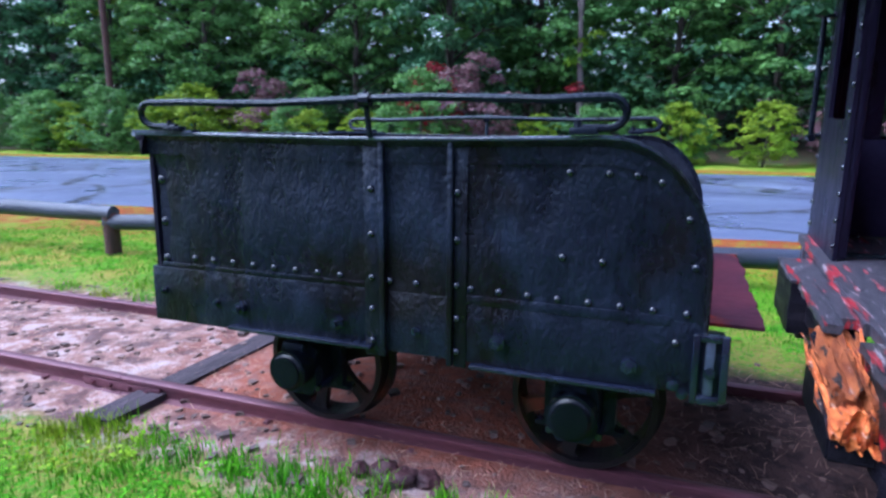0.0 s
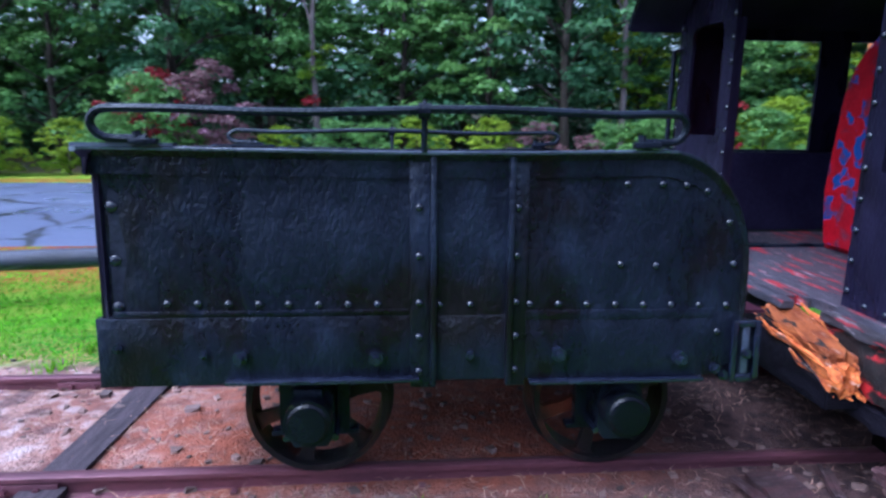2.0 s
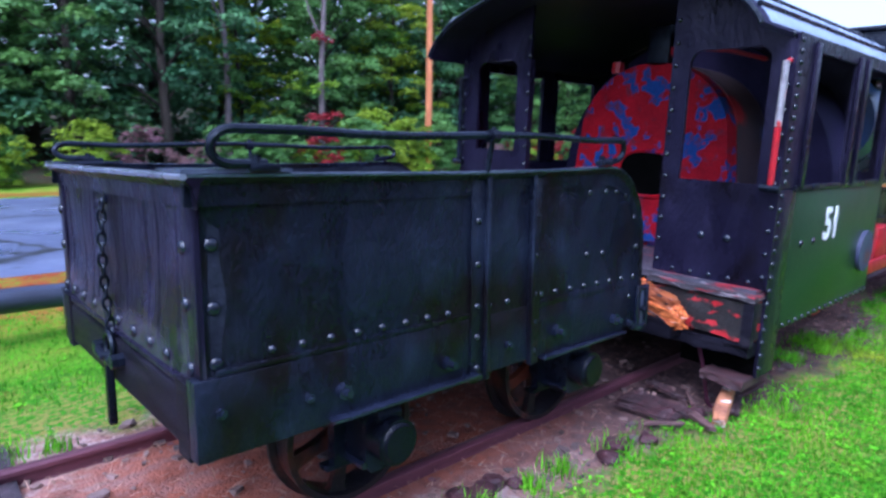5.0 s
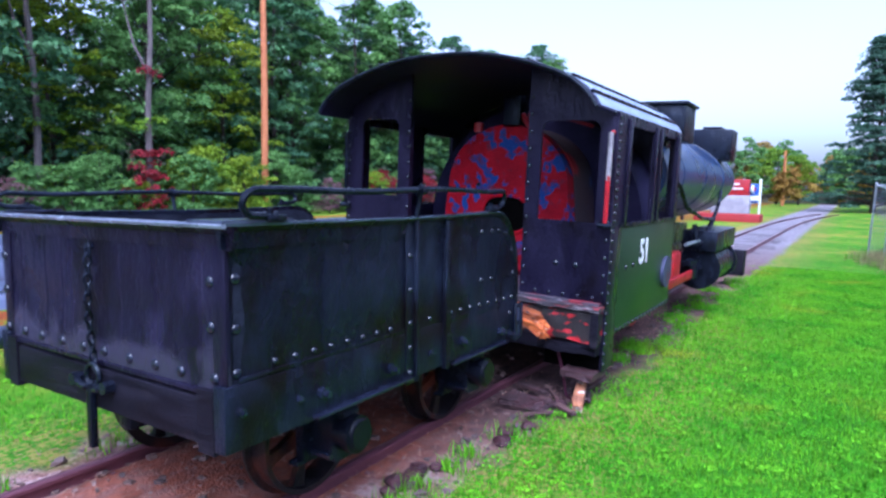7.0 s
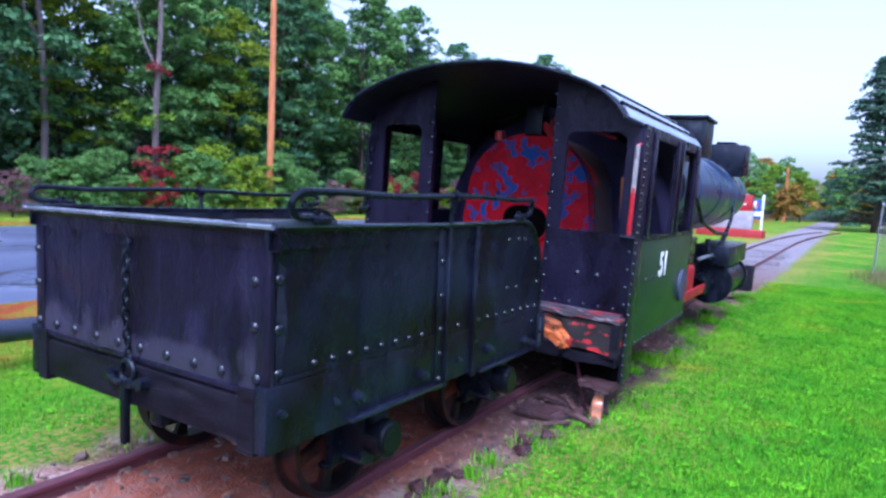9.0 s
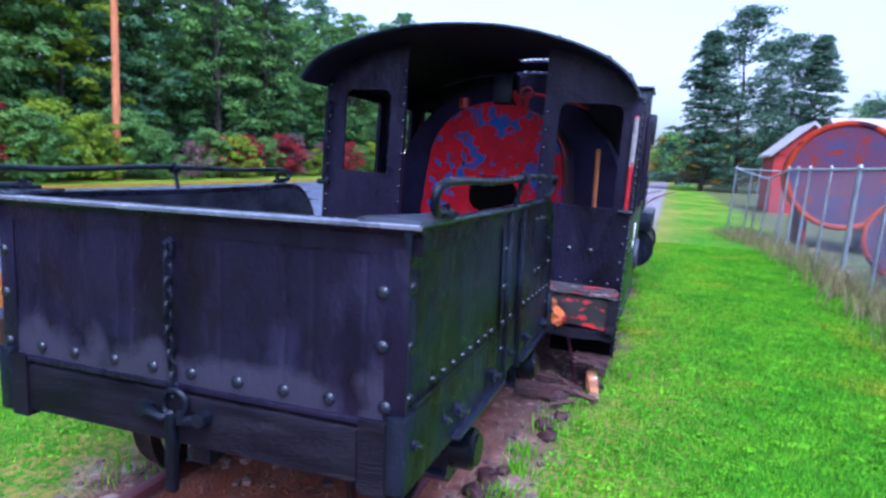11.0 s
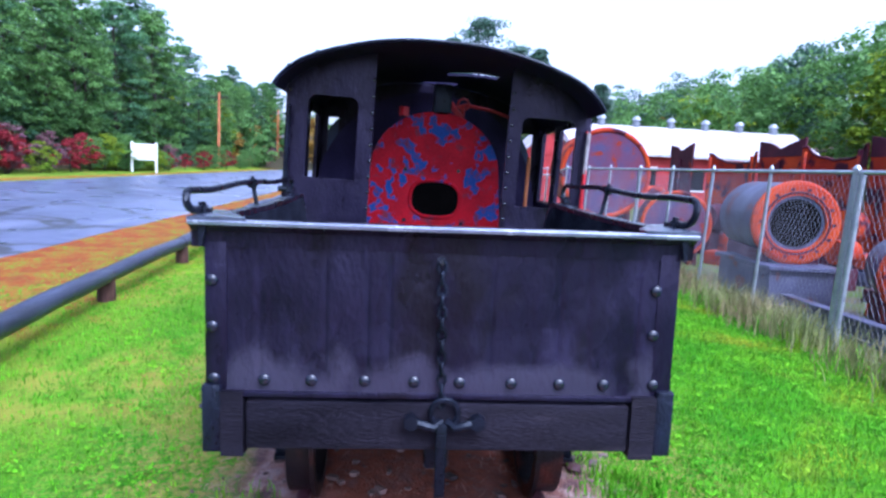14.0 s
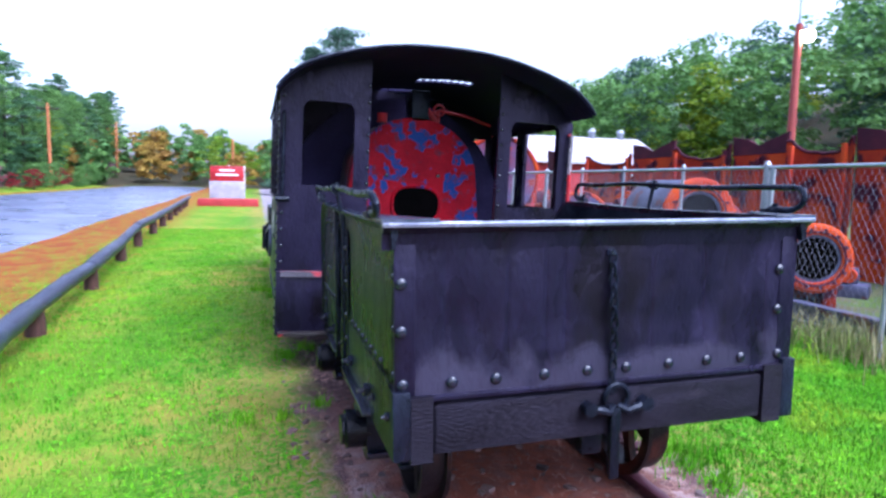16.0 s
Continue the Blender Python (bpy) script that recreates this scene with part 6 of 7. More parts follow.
# ---- log guard rail ----
GUARD = [(-14.4, 4.7, 0.47), (-11.6, 4.85, 0.46), (-8.8, 4.98, 0.45), (-5.98, 5.17, 0.42), (-3.54, 5.7, 0.385), (-0.8, 5.95, 0.285), (2.45, 6.3, 0.29), (5.1, 6.42, 0.31), (8.2, 6.64, 0.33), (10.8, 6.79, 0.45), (14.1, 6.96, 0.41), (17.0, 7.1, 0.41), (20.1, 7.27, 0.4), (23.0, 7.42, 0.41), (25.9, 7.57, 0.4), (28.8, 7.72, 0.41), (31.7, 7.87, 0.4), (34.6, 8.02, 0.41)]
rnd = random.Random(2)
for k, ((xa, ya, za), (xb, yb, zb)) in enumerate(zip(GUARD, GUARD[1:])):
    e = thing("guard_rail", (xa, ya, 0), "round grey weathered log rail on short brown posts", "guard rail", "log guard rail along the road")
    run_ = Vector((xb - xa, yb - ya, zb - za))
    d = run_.normalized() * 0.05
    r = rnd.uniform(0.088, 0.098)
    lift_a, lift_b = (0.03, 0.045) if k == 2 else (-0.045, 0.0) if k == 3 else (rnd.uniform(-0.008, 0.008), rnd.uniform(-0.008, 0.008))
    pts_, rad_ = [], []
    for i in range(9):
        f = i / 8
        pts_.append((xa - d.x + (run_.x + 2 * d.x) * f, ya - d.y + (run_.y + 2 * d.y) * f + rnd.uniform(-0.006, 0.006), za + run_.z * f + lift_a + (lift_b - lift_a) * f + 0.012 * math.sin(math.pi * f) + rnd.uniform(-0.004, 0.004)))
        rad_.append(r * (0.93 if i in (0, 8) else rnd.uniform(0.98, 1.05)))
    part("log", tube(bmesh.new(), pts_, rad_, 16), LOG, e)
    ang = math.atan2(run_.y, run_.x)
    pr = rnd.uniform(0.085, 0.1)
    bm = tube(bmesh.new(), [(xa, ya, -0.2), (xa + 0.006, ya, 0.1), (xa, ya + 0.004, za - 0.05), (xa, ya, za + 0.03), (xa, ya, za + 0.065)], [pr, pr, pr * 0.98, pr * 0.94, pr * 0.55], 14)
    part("post", bm, POST, e, "round brown timber post with a domed top")

# ---- chain-link fence ----
FENCE = [(-6.2, -1.24), (-4.7, -1.23), (-3.1, -1.22), (-1.5, -1.21), (0.05, -1.21), (1.6, -1.21), (3.09, -1.23), (4.5, -1.21), (5.67, -1.12), (6.97, -1.07), (8.5, -1.02), (9.7, -0.92), (10.5, -0.86), (11.2, -0.8), (12.6, -0.64), (13.7, -0.38), (14.7, -0.1), (15.7, -0.8), (16.9, -1.6)]
FH = 1.78
fence = thing("chain_link_fence", (1.6, -1.21, 0), "grey galvanised chain-link fence with round posts and top rail", "fence")


def fence_top(i):
    x, y = FENCE[i]
    return Vector((x, y - 0.07, FH - (0.22 if i == 14 else 0.12 if i == 15 else 0.0)))


for i, (x, y) in enumerate(FENCE):
    r = 0.035 if i in (5, 9) else 0.022
    part("fence_post", tube(bmesh.new(), [(x, y, -0.2), fence_top(i) + Vector((0, 0, 0.04))], r, 10), GALV, fence)
    part("post_cap", cyl(fence_top(i) + Vector((0, 0, 0.03)), fence_top(i) + Vector((0, 0, 0.07)), r * 1.25, r * 0.5, seg=10), GALV, fence)
x, y = FENCE[5]
part("fence_post", tube(bmesh.new(), [(x - 0.09, y, -0.2), fence_top(5) + Vector((-0.09, 0, 0.0))], 0.03, 10), GALV, fence)
for i in range(len(FENCE) - 1):
    part("top_rail", tube(bmesh.new(), [fence_top(i), fence_top(i + 1)], 0.02, 8), GALV, fence)
    a0, a1 = Vector((*FENCE[i], 0.03)), Vector((*FENCE[i + 1], 0.03))
    b0, b1 = fence_top(i), fence_top(i + 1)
    ln = (a1 - a0).length
    cell = 0.075 if i < 11 else 0.13
    cols = max(2, round(ln / cell))
    verts, faces = [], []
    rowsn = 28 if i < 11 else 14
    rad = 0.0015 if i < 9 else 0.0013
    for c in range(cols):
        for k in range(rowsn + 1):
            f = (c + 0.25 + (0.5 if k % 2 else 0.0) * 1.0) / cols
            f = min(max(f, 0), 1)
            g = k / rowsn
            p_ = a0.lerp(a1, f).lerp(b0.lerp(b1, f), g)
            j = len(verts)
            off = 0.004 if k % 2 else -0.004
            for q in range(3):
                a_ = 2 * math.pi * q / 3
                verts.append((p_.x + rad * math.cos(a_), p_.y + rad * math.sin(a_) + off, p_.z))
            if k:
                for q in range(3):
                    faces.append((j - 3 + q, j - 3 + (q + 1) % 3, j + (q + 1) % 3, j + q))
    # the mirrored set of wires
    base = len(verts)
    for c in range(cols):
        for k in range(rowsn + 1):
            f = (c + 0.75 + (0.5 if k % 2 else 0.0) * -1.0 + 0.5) / cols
            f = min(max(f, 0), 1)
            g = k / rowsn
            p_ = a0.lerp(a1, f).lerp(b0.lerp(b1, f), g)
            j = len(verts)
            off = -0.004 if k % 2 else 0.004
            for q in range(3):
                a_ = 2 * math.pi * q / 3
                verts.append((p_.x + rad * math.cos(a_), p_.y + rad * math.sin(a_) + off, p_.z))
            if k:
                for q in range(3):
                    faces.append((j - 3 + q, j - 3 + (q + 1) % 3, j + (q + 1) % 3, j + q))
    me = bpy.data.meshes.new("mesh_panel")
    o = Vector(fence["origin"])
    me.from_pydata([(v[0] - o.x, v[1] - o.y, v[2] - o.z) for v in verts], [], faces)
    me.materials.append(WIRE)
    ob = new("mesh_panel", me)
    ob.parent = fence
    tagged(ob, "woven wire mesh", kind="stuff")


# ---- rusty machinery behind the fence ----
def shell_plate(x0, x1, y, z_peak, dip, bulge, material, label):
    """A bent rusty plate standing on edge, its top cut to a hollow."""
    e = thing("rusty_plate", ((x0 + x1) / 2, y, 0), label, "scrap plate", "cut boiler shells in the yard")
    bm = bmesh.new()
    n2 = 18
    top, bot = [], []
    for i in range(n2 + 1):
        f = i / n2
        u = 2 * f - 1
        z = z_peak - dip * math.sqrt(max(0, 1 - (u / 0.86) ** 2)) if abs(u) < 0.86 else z_peak
        z += 0.03 * noise.noise(Vector((f * 9, x0, 0)))
        yy = y - bulge * (1 - u * u)
        top.append((x0 + (x1 - x0) * f, yy, z))
        bot.append((x0 + (x1 - x0) * f, yy, -0.05))
    rows2 = [[bm.verts.new(p_) for p_ in bot], [bm.verts.new(p_) for p_ in top]]
    rows3 = [[bm.verts.new((p_[0], p_[1] - 0.03, p_[2])) for p_ in bot], [bm.verts.new((p_[0], p_[1] - 0.03, p_[2])) for p_ in top]]
    for i in range(n2):
        bm.faces.new((rows2[0][i], rows2[0][i + 1], rows2[1][i + 1], rows2[1][i]))
        bm.faces.new((rows3[0][i], rows3[1][i], rows3[1][i + 1], rows3[0][i + 1]))
        bm.faces.new((rows2[1][i], rows2[1][i + 1], rows3[1][i + 1], rows3[1][i]))
    for i in (0, n2):
        bm.faces.new((rows2[0][i], rows2[1][i], rows3[1][i], rows3[0][i]))
    part("shell", bm, material, e)
    bm = bmesh.new()
    tube(bm, top, 0.03, 6)
    part("rim", bm, RUST_DARK, e)
    for sx in (x0 + 0.15, x1 - 0.15):
        part("stiffener", box(sx - 0.04, sx + 0.04, y - 0.002, y + 0.07, -0.05, z_peak - 0.1, bevel=0.008), material, e)
    return e


for x0, x1, zp, dip, bl, m_ in ((-5.0, -3.4, 2.46, 0.24, 0.2, RUST), (-1.85, -0.3, 2.46, 0.24, 0.2, RUST_DARK), (1.2, 2.7, 2.48, 0.25, 0.2, RUST), (4.25, 5.7, 2.47, 0.25, 0.2, RUST), (7.2, 9.2, 2.48, 0.27, 0.22, RUST), (11.0, 13.5, 2.42, 0.27, 0.25, RUST)):
    shell_plate(x0, x1, -5.6, zp, dip, bl, m_, "orange rusted boiler shell plate with a hollow top edge")


def crown_plate(x0, x1, z, material):
    """An upright plate between two shells, its head torch-cut to two dark points."""
    e = thing("crown_plate", ((x0 + x1) / 2, -5.66, 0), "rusted plate with a dark purple head cut to points", "scrap plate", "cut boiler plates in the yard")
    w_ = x1 - x0
    part("shell", extrude_outline(bmesh.new(), [(x0, -5.66, -0.03), (x1, -5.66, -0.03), (x1, -5.66, z - 0.36), (x0, -5.66, z - 0.36)], (0, -0.04, 0)), material, e)
    part("crown", extrude_outline(bmesh.new(), [(x0 - 0.01, -5.652, z - 0.38), (x1 + 0.01, -5.652, z - 0.4), (x1 + 0.03, -5.652, z), (x0 + w_ * 0.72, -5.652, z - 0.07), (x0 + w_ * 0.52, -5.652, z - 0.21), (x0 + w_ * 0.3, -5.652, z - 0.1), (x0 - 0.02, -5.652, z + 0.03)], (0, -0.05, 0)), RUST_DARK, e)
    part("stiffener", box(x0 + w_ * 0.5 - 0.04, x0 + w_ * 0.5 + 0.04, -5.656, -5.58, -0.03, z - 0.45, bevel=0.008), material, e)


for x0, x1, z, m_ in ((-3.38, -1.87, 2.62, RUST), (-0.28, 1.18, 2.64, RUST), (2.72, 4.23, 2.63, RUST), (5.72, 7.18, 2.64, RUST), (9.22, 10.98, 2.68, RUST), (14.7, 16.3, 2.76, RUST_DARK)):
    crown_plate(x0, x1, z, m_)


def drum(cx, cy, cz, r, ln, yaw, rim, material, rim_material, label, hole=0.0, name="boiler_drum"):
    """A round drum lying on its side; its near end faces -x before the turn."""
    e = thing(name, (cx, cy, 0), label, "drum", "old drums in the yard", turn=(0, 0, yaw))
    bm = cyl((cx + 0.02, cy, cz), (cx + ln, cy, cz), r, seg=44, caps=True)
    part("shell", bm, material, e)
    pts = [(cx, cy + (r - rim * 0.3) * math.cos(2 * math.pi * k / 44), cz + (r - rim * 0.3) * math.sin(2 * math.pi * k / 44)) for k in range(44)]
    part("flange", tube(bmesh.new(), pts, rim, 8, closed=True), rim_material, e)
    if hole:
        part("bore", cyl((cx - 0.005, cy, cz), (cx + 0.015, cy, cz), hole, seg=36), STEEL_BLUE, e)
        # Black disc paints the dark inside of the open bore.
        part("bore_dark", cyl((cx - 0.012, cy, cz), (cx + 0.0, cy, cz), hole * 0.88, seg=36), VOID, e)
        bm = bmesh.new()
        rings = []
        for k in range(44):
            a = 2 * math.pi * k / 44
            rings.append([bm.verts.new((cx - 0.03 + d_, cy + q * math.cos(a), cz + q * math.sin(a))) for q, d_ in ((r * 0.98, 0.03), (r * 0.95, -0.03), (hole * 1.02, -0.03), (hole, 0.03))])
        for k in range(44):
            a, b = rings[k], rings[(k + 1) % 44]
            for q in range(3):
                bm.faces.new((a[q], b[q], b[q + 1], a[q + 1]))
        part("face_ring", bm, rim_material, e)
        part("inner_ring", tube(bmesh.new(), [(cx - 0.05, cy + hole * 1.12 * math.cos(2 * math.pi * k / 36), cz + hole * 1.12 * math.sin(2 * math.pi * k / 36)) for k in range(36)], 0.022, 6, closed=True), RUST_DARK, e)
        for k in range(14):
            a = 2 * math.pi * k / 14
            q = (r * 0.95 + hole) / 2 + 0.02
            part("bolt", cyl((cx - 0.058, cy + q * math.cos(a), cz + q * math.sin(a)), (cx - 0.085, cy + q * math.cos(a), cz + q * math.sin(a)), 0.026, seg=6), RUST_DARK, e)
    else:
        part("end_plate", cyl((cx - 0.03, cy, cz), (cx + 0.03, cy, cz), r * 0.93, r * 0.95, seg=44), PLATE, e)
    for s in (-1, 1):
        part("cradle", box(cx + 0.1, cx + ln - 0.1, cy + s * r * 0.6 - 0.08, cy + s * r * 0.6 + 0.08, -0.02, cz - r * 0.74, bevel=0.01), RUST_DARK, e)
    return e


drum(12.0, -2.1, 1.7, 1.14, 2.6, -6, 0.07, RUST, RUST, "huge red rusted drum with a grey end plate")
drum(7.15, -1.98, 0.78, 0.62, 0.9, -14, 0.04, RUST_DARK, RUST, "low rusted drum with an orange patched end")
drum(3.8, -2.14, 1.12, 0.54, 1.6, -12, 0.05, STEEL_BLUE, RUST, "blue-grey flanged pipe with an orange ring face", hole=0.37, name="flanged_pipe")
drum(2.1, -2.6, 0.66, 0.42, 1.1, -30, 0.05, STEEL_BLUE, RUST, "rusty wheel rim leaning beside a steel pipe", hole=0.31, name="flanged_pipe")
e = thing("steel_pedestal", (4.2, -2.1, 0), "blue-grey riveted steel pedestal under the flanged pipe", "pedestal")
part("body", box(3.55, 4.9, -2.62, -1.72, -0.02, 0.5, bevel=0.02), STEEL_BLUE, e)
part("top_flange", box(3.48, 4.96, -2.68, -1.66, 0.5, 0.56, bevel=0.01), STEEL_BLUE, e)
part("foot_flange", box(3.45, 5.0, -2.7, -1.64, -0.02, 0.05, bevel=0.01), RUST_DARK, e)
rnd = random.Random(12)
for k in range(30):
    x, y = (rnd.uniform(0.5, 11), rnd.uniform(-4.9, -3.2)) if k < 16 else (rnd.uniform(5.0, 14), rnd.uniform(-4.9, -3.4))
    w_, d_, h_ = rnd.uniform(0.4, 1.1), rnd.uniform(0.3, 0.6), rnd.uniform(0.25, 0.9) if k < 16 else rnd.uniform(0.8, 1.6)
    e = thing("scrap_casting", (x, y, 0), "rusted iron machine casting lying in the yard", "scrap", "scrap castings in the yard", turn=(0, 0, rnd.uniform(-40, 40)))
    m_ = rnd.choice((RUST, RUST_DARK, STEEL_BLUE) if k < 16 else (PLATE, RUST_DARK, STEEL_BLUE))
    part("base", box(x - w_ / 2, x + w_ / 2, y - d_ / 2, y + d_ / 2, -0.02, h_ * 0.45, bevel=0.03), m_, e)
    part("web", box(x - w_ * 0.3, x + w_ * 0.3, y - 0.04, y + 0.04, h_ * 0.4, h_, bevel=0.02), m_, e)
    part("boss", cyl((x - w_ * 0.15, y - d_ * 0.45, h_ * 0.75), (x - w_ * 0.15, y + d_ * 0.45, h_ * 0.75), h_ * 0.24, seg=16), rnd.choice((RUST, RUST_DARK)), e)
e = thing("steel_beam", (0, -1.75, 0), "long grey steel beam lying behind the fence", "steel beam")
part("flange", box(-4.5, 3.2, -1.82, -1.67, 0.02, 0.05), STEEL_BLUE, e)
part("web", box(-4.5, 3.2, -1.755, -1.735, 0.05, 0.22), STEEL_BLUE, e)
part("flange", box(-4.5, 3.2, -1.82, -1.67, 0.22, 0.25), STEEL_BLUE, e)

# ---- red building with a pale roof ----
bx0, bx1, by0, by1 = 30.0, 37.0, -20.2, -6.3
house = thing("red_building", (33, -14, 0), "long low red building with a white metal roof and round vents", "building")
part("wall", box(bx0, bx1, by0, by1, -0.3, 2.95), BARN, house)
bm = bmesh.new()
extrude_outline(bm, [(bx0 - 0.4, by0 - 0.4, 2.85), (bx0 - 0.4, by0 - 0.4, 2.97), (33.5, by0 - 0.4, 4.75), (bx1 + 0.4, by0 - 0.4, 2.97), (bx1 + 0.4, by0 - 0.4, 2.85), (33.5, by0 - 0.4, 4.6)], (0, by1 - by0 + 0.8, 0))
part("roof", bm, WHITE_TIN, house, "white sheet metal roof")
bm = bmesh.new()
extrude_outline(bm, [(bx0, by1 - 0.05, 2.9), (33.5, by1 - 0.05, 4.62), (bx1, by1 - 0.05, 2.9)], (0, 0.05, 0))
part("gable", bm, BARN, house)
for k in range(6):
    yy = -8.5 - k * 2.15
    v_ = part("roof_vent", cyl((33.5, yy, 4.6), (33.5, yy, 5.1), 0.2, seg=14), GALV, house)
    part("vent_cap", cyl((33.5, yy, 5.1), (33.5, yy, 5.32), 0.32, 0.12, seg=14), GALV, v_)
    part("vent_band", cyl((33.5, yy, 4.82), (33.5, yy, 4.9), 0.27, seg=14), GALV, v_)
for k in range(5):
    yy = -7.5 - k * 2.75
    w2 = part("window", box(bx0 - 0.03, bx0 + 0.01, yy - 0.5, yy + 0.5, 1.1, 2.2), VOID, house)
    part("frame", box(bx0 - 0.05, bx0 - 0.03, yy - 0.56, yy + 0.56, 2.2, 2.3), WHITE, w2)
    part("sill", box(bx0 - 0.08, bx0 - 0.0, yy - 0.56, yy + 0.56, 1.02, 1.1), WHITE, w2)
shed = thing("red_shed", (30, -4.2, 0), "small red gabled annex with a white roof", "shed")
part("wall", box(27.8, 31.5, -5.6, -2.8, -0.2, 2.6), BARN, shed)
bm = bmesh.new()
extrude_outline(bm, [(27.6, -5.8, 2.5), (27.6, -5.8, 2.62), (27.6, -4.2, 4.1), (27.6, -2.6, 2.62), (27.6, -2.6, 2.5), (27.6, -4.2, 3.96)], (4.2, 0, 0))
part("roof", bm, WHITE_TIN, shed)
bm = bmesh.new()
extrude_outline(bm, [(27.8, -5.6, 2.55), (27.8, -4.2, 3.95), (27.8, -2.8, 2.55)], (0.04, 0, 0))
part("gable", bm, BARN, shed)

# ---- signs ----
CONCRETE = mat("painted concrete", (0.36, 0.35, 0.38), (0.25, 0.25, 0.28), 0.8, 0, 2, 30, 0.3)
sg = thing("white_sign", (48, 24.2, 0), "blank white board sign on two posts across the road", "sign")
part("board", box(47.97, 48.03, 23.3, 25.1, 1.0, 2.3, bevel=0.01), WHITE, sg)
for yy in (23.25, 25.15):
    part("post", box(47.94, 48.06, yy - 0.08, yy + 0.08, -0.2, 2.45, bevel=0.01), WHITE, sg)
sg = thing("entrance_sign", (34.5, 5.93, 0), "white block entrance sign with a red panel", "sign")
part("base", box(34.2, 34.8, 4.95, 6.9, -0.1, 1.38, bevel=0.03), CONCRETE, sg, "grey-white sign base")
part("panel", box(34.25, 34.75, 5.0, 6.85, 1.38, 2.25, bevel=0.02), RED, sg, "red sign panel with white bars")
for zz, ya, yb in ((1.95, 5.5, 6.35), (1.7, 5.3, 6.55)):
    part("bar", box(34.23, 34.25, ya, yb, zz, zz + 0.1), WHITE, sg)
BLUE = mat("blue paint", (0.02, 0.08, 0.4), (0.02, 0.06, 0.3), 0.4, 0, 3, 40, 0.1)
sg = thing("notice_board", (40.2, 5.55, 0), "blue and white notice board on posts", "sign")
part("board", box(40.17, 40.23, 5.15, 6.0, 0.9, 2.1, bevel=0.01), BLUE, sg)
part("disc", cyl((40.14, 5.45, 1.75), (40.165, 5.55, 1.75), 0.25, seg=20), WHITE, sg)
part("dot", cyl((40.12, 5.45, 1.75), (40.138, 5.45, 1.75), 0.13, seg=16), RED, sg)
part("bar", box(40.14, 40.165, 5.05, 5.85, 1.05, 1.35), WHITE, sg)
for yy in (5.1, 6.05):
    part("post", box(40.15, 40.25, yy - 0.06, yy + 0.06, -0.2, 2.4, bevel=0.01), WHITE, sg)
pl = thing("brick_planter", (33, 5.9, 0), "low red brick planter wall before the sign", "planter")
part("wall", box(32.2, 33.9, 4.2, 7.4, -0.1, 0.4, bevel=0.03), BARN, pl)


# ---- grass, straw, stones ----
def blades(name, seed, count, place, height, width, material, label, lean=0.5, flat=False):
    rg_ = np.random.RandomState(seed)
    xy = place(rg_, count)
    n3 = len(xy)
    z = np.array([ground_height(a, b) for a, b in xy])
    base = np.column_stack([xy, z - 0.005])
    a = rg_.uniform(0, 2 * np.pi, n3)
    side = np.column_stack([np.cos(a), np.sin(a), np.zeros(n3)])
    h = height * rg_.uniform(0.5, 1.25, n3)
    wd = (width * rg_.uniform(0.7, 1.3, n3))[:, None]
    ln_ = rg_.normal(size=(n3, 2)) * lean * 0.5
    if flat:
        dirn = np.column_stack([-np.sin(a), np.cos(a), rg_.uniform(-0.05, 0.25, n3)])
        mid = base + np.array([0, 0, 0.015]) + dirn * h[:, None] * 0.5
        tip = base + np.array([0, 0, 0.012]) + dirn * h[:, None]
        base = base + np.array([0, 0, 0.008])
    else:
        mid = base + np.column_stack([ln_ * h[:, None] * 0.35, h * 0.6])
        tip = base + np.column_stack([ln_ * h[:, None], h])
    v = np.stack([base - side * wd, base + side * wd, mid + side * wd * 0.75, mid - side * wd * 0.75, tip], 1).reshape(-1, 3)
    k = np.arange(n3)[:, None] * 5
    quads = (k + np.array([[0, 1, 2, 3]])).tolist()
    tris = (k + np.array([[3, 2, 4]])).tolist()
    me_ = bpy.data.meshes.new(name)
    me_.from_pydata(v.tolist(), [], quads + tris)
    me_.materials.append(material)
    return tagged(new(name, me_), label, "grass", kind="stuff")


def lawn_near(rg_, c):
    p_ = np.column_stack([rg_.uniform(-6.5, 11, c), rg_.uniform(-1.15, 2.15, c)])
    edge = 2.03 - 0.3 * np.clip(p_[:, 0] / 1.1, 0, 1) + 0.06 * np.clip((p_[:, 0] - 1.6) / 1.0, 0, 1) + 0.07 * np.sin(p_[:, 0] * 2.3) + 0.06 * np.sin(p_[:, 0] * 5.1 + 1) + rg_.normal(size=c) * 0.07
    return p_[p_[:, 1] < edge]


def lawn_far(rg_, c):
    p_ = np.column_stack([rg_.uniform(-9, 16, c), rg_.uniform(4.05, 7.6, c)])
    edge = 6.9 + 0.04 * p_[:, 0] + rg_.normal(size=c) * 0.35
    lo = 4.2 + 0.2 * np.sin(p_[:, 0] * 2.0) + rg_.normal(size=c) * 0.1
    return p_[(p_[:, 1] < edge) & (p_[:, 1] > lo)]


def tufts(rg_, c):
    m_ = 110
    ctr = np.column_stack([rg_.uniform(-5.5, 9, m_), np.where(rg_.rand(m_) < 0.7, 2.1 - np.abs(rg_.normal(size=m_)) * 0.16, 3.8 + np.abs(rg_.normal(size=m_)) * 0.25)])
    wide = rg_.uniform(0.03, 0.09, m_)
    ctr = ctr[(ctr[:, 0] < -0.1) | (ctr[:, 0] > 1.7) | (ctr[:, 1] < 1.78) | (ctr[:, 1] > 3)]
    k = rg_.randint(0, len(ctr), c)
    return ctr[k] + rg_.normal(size=(c, 2)) * wide[k][:, None]


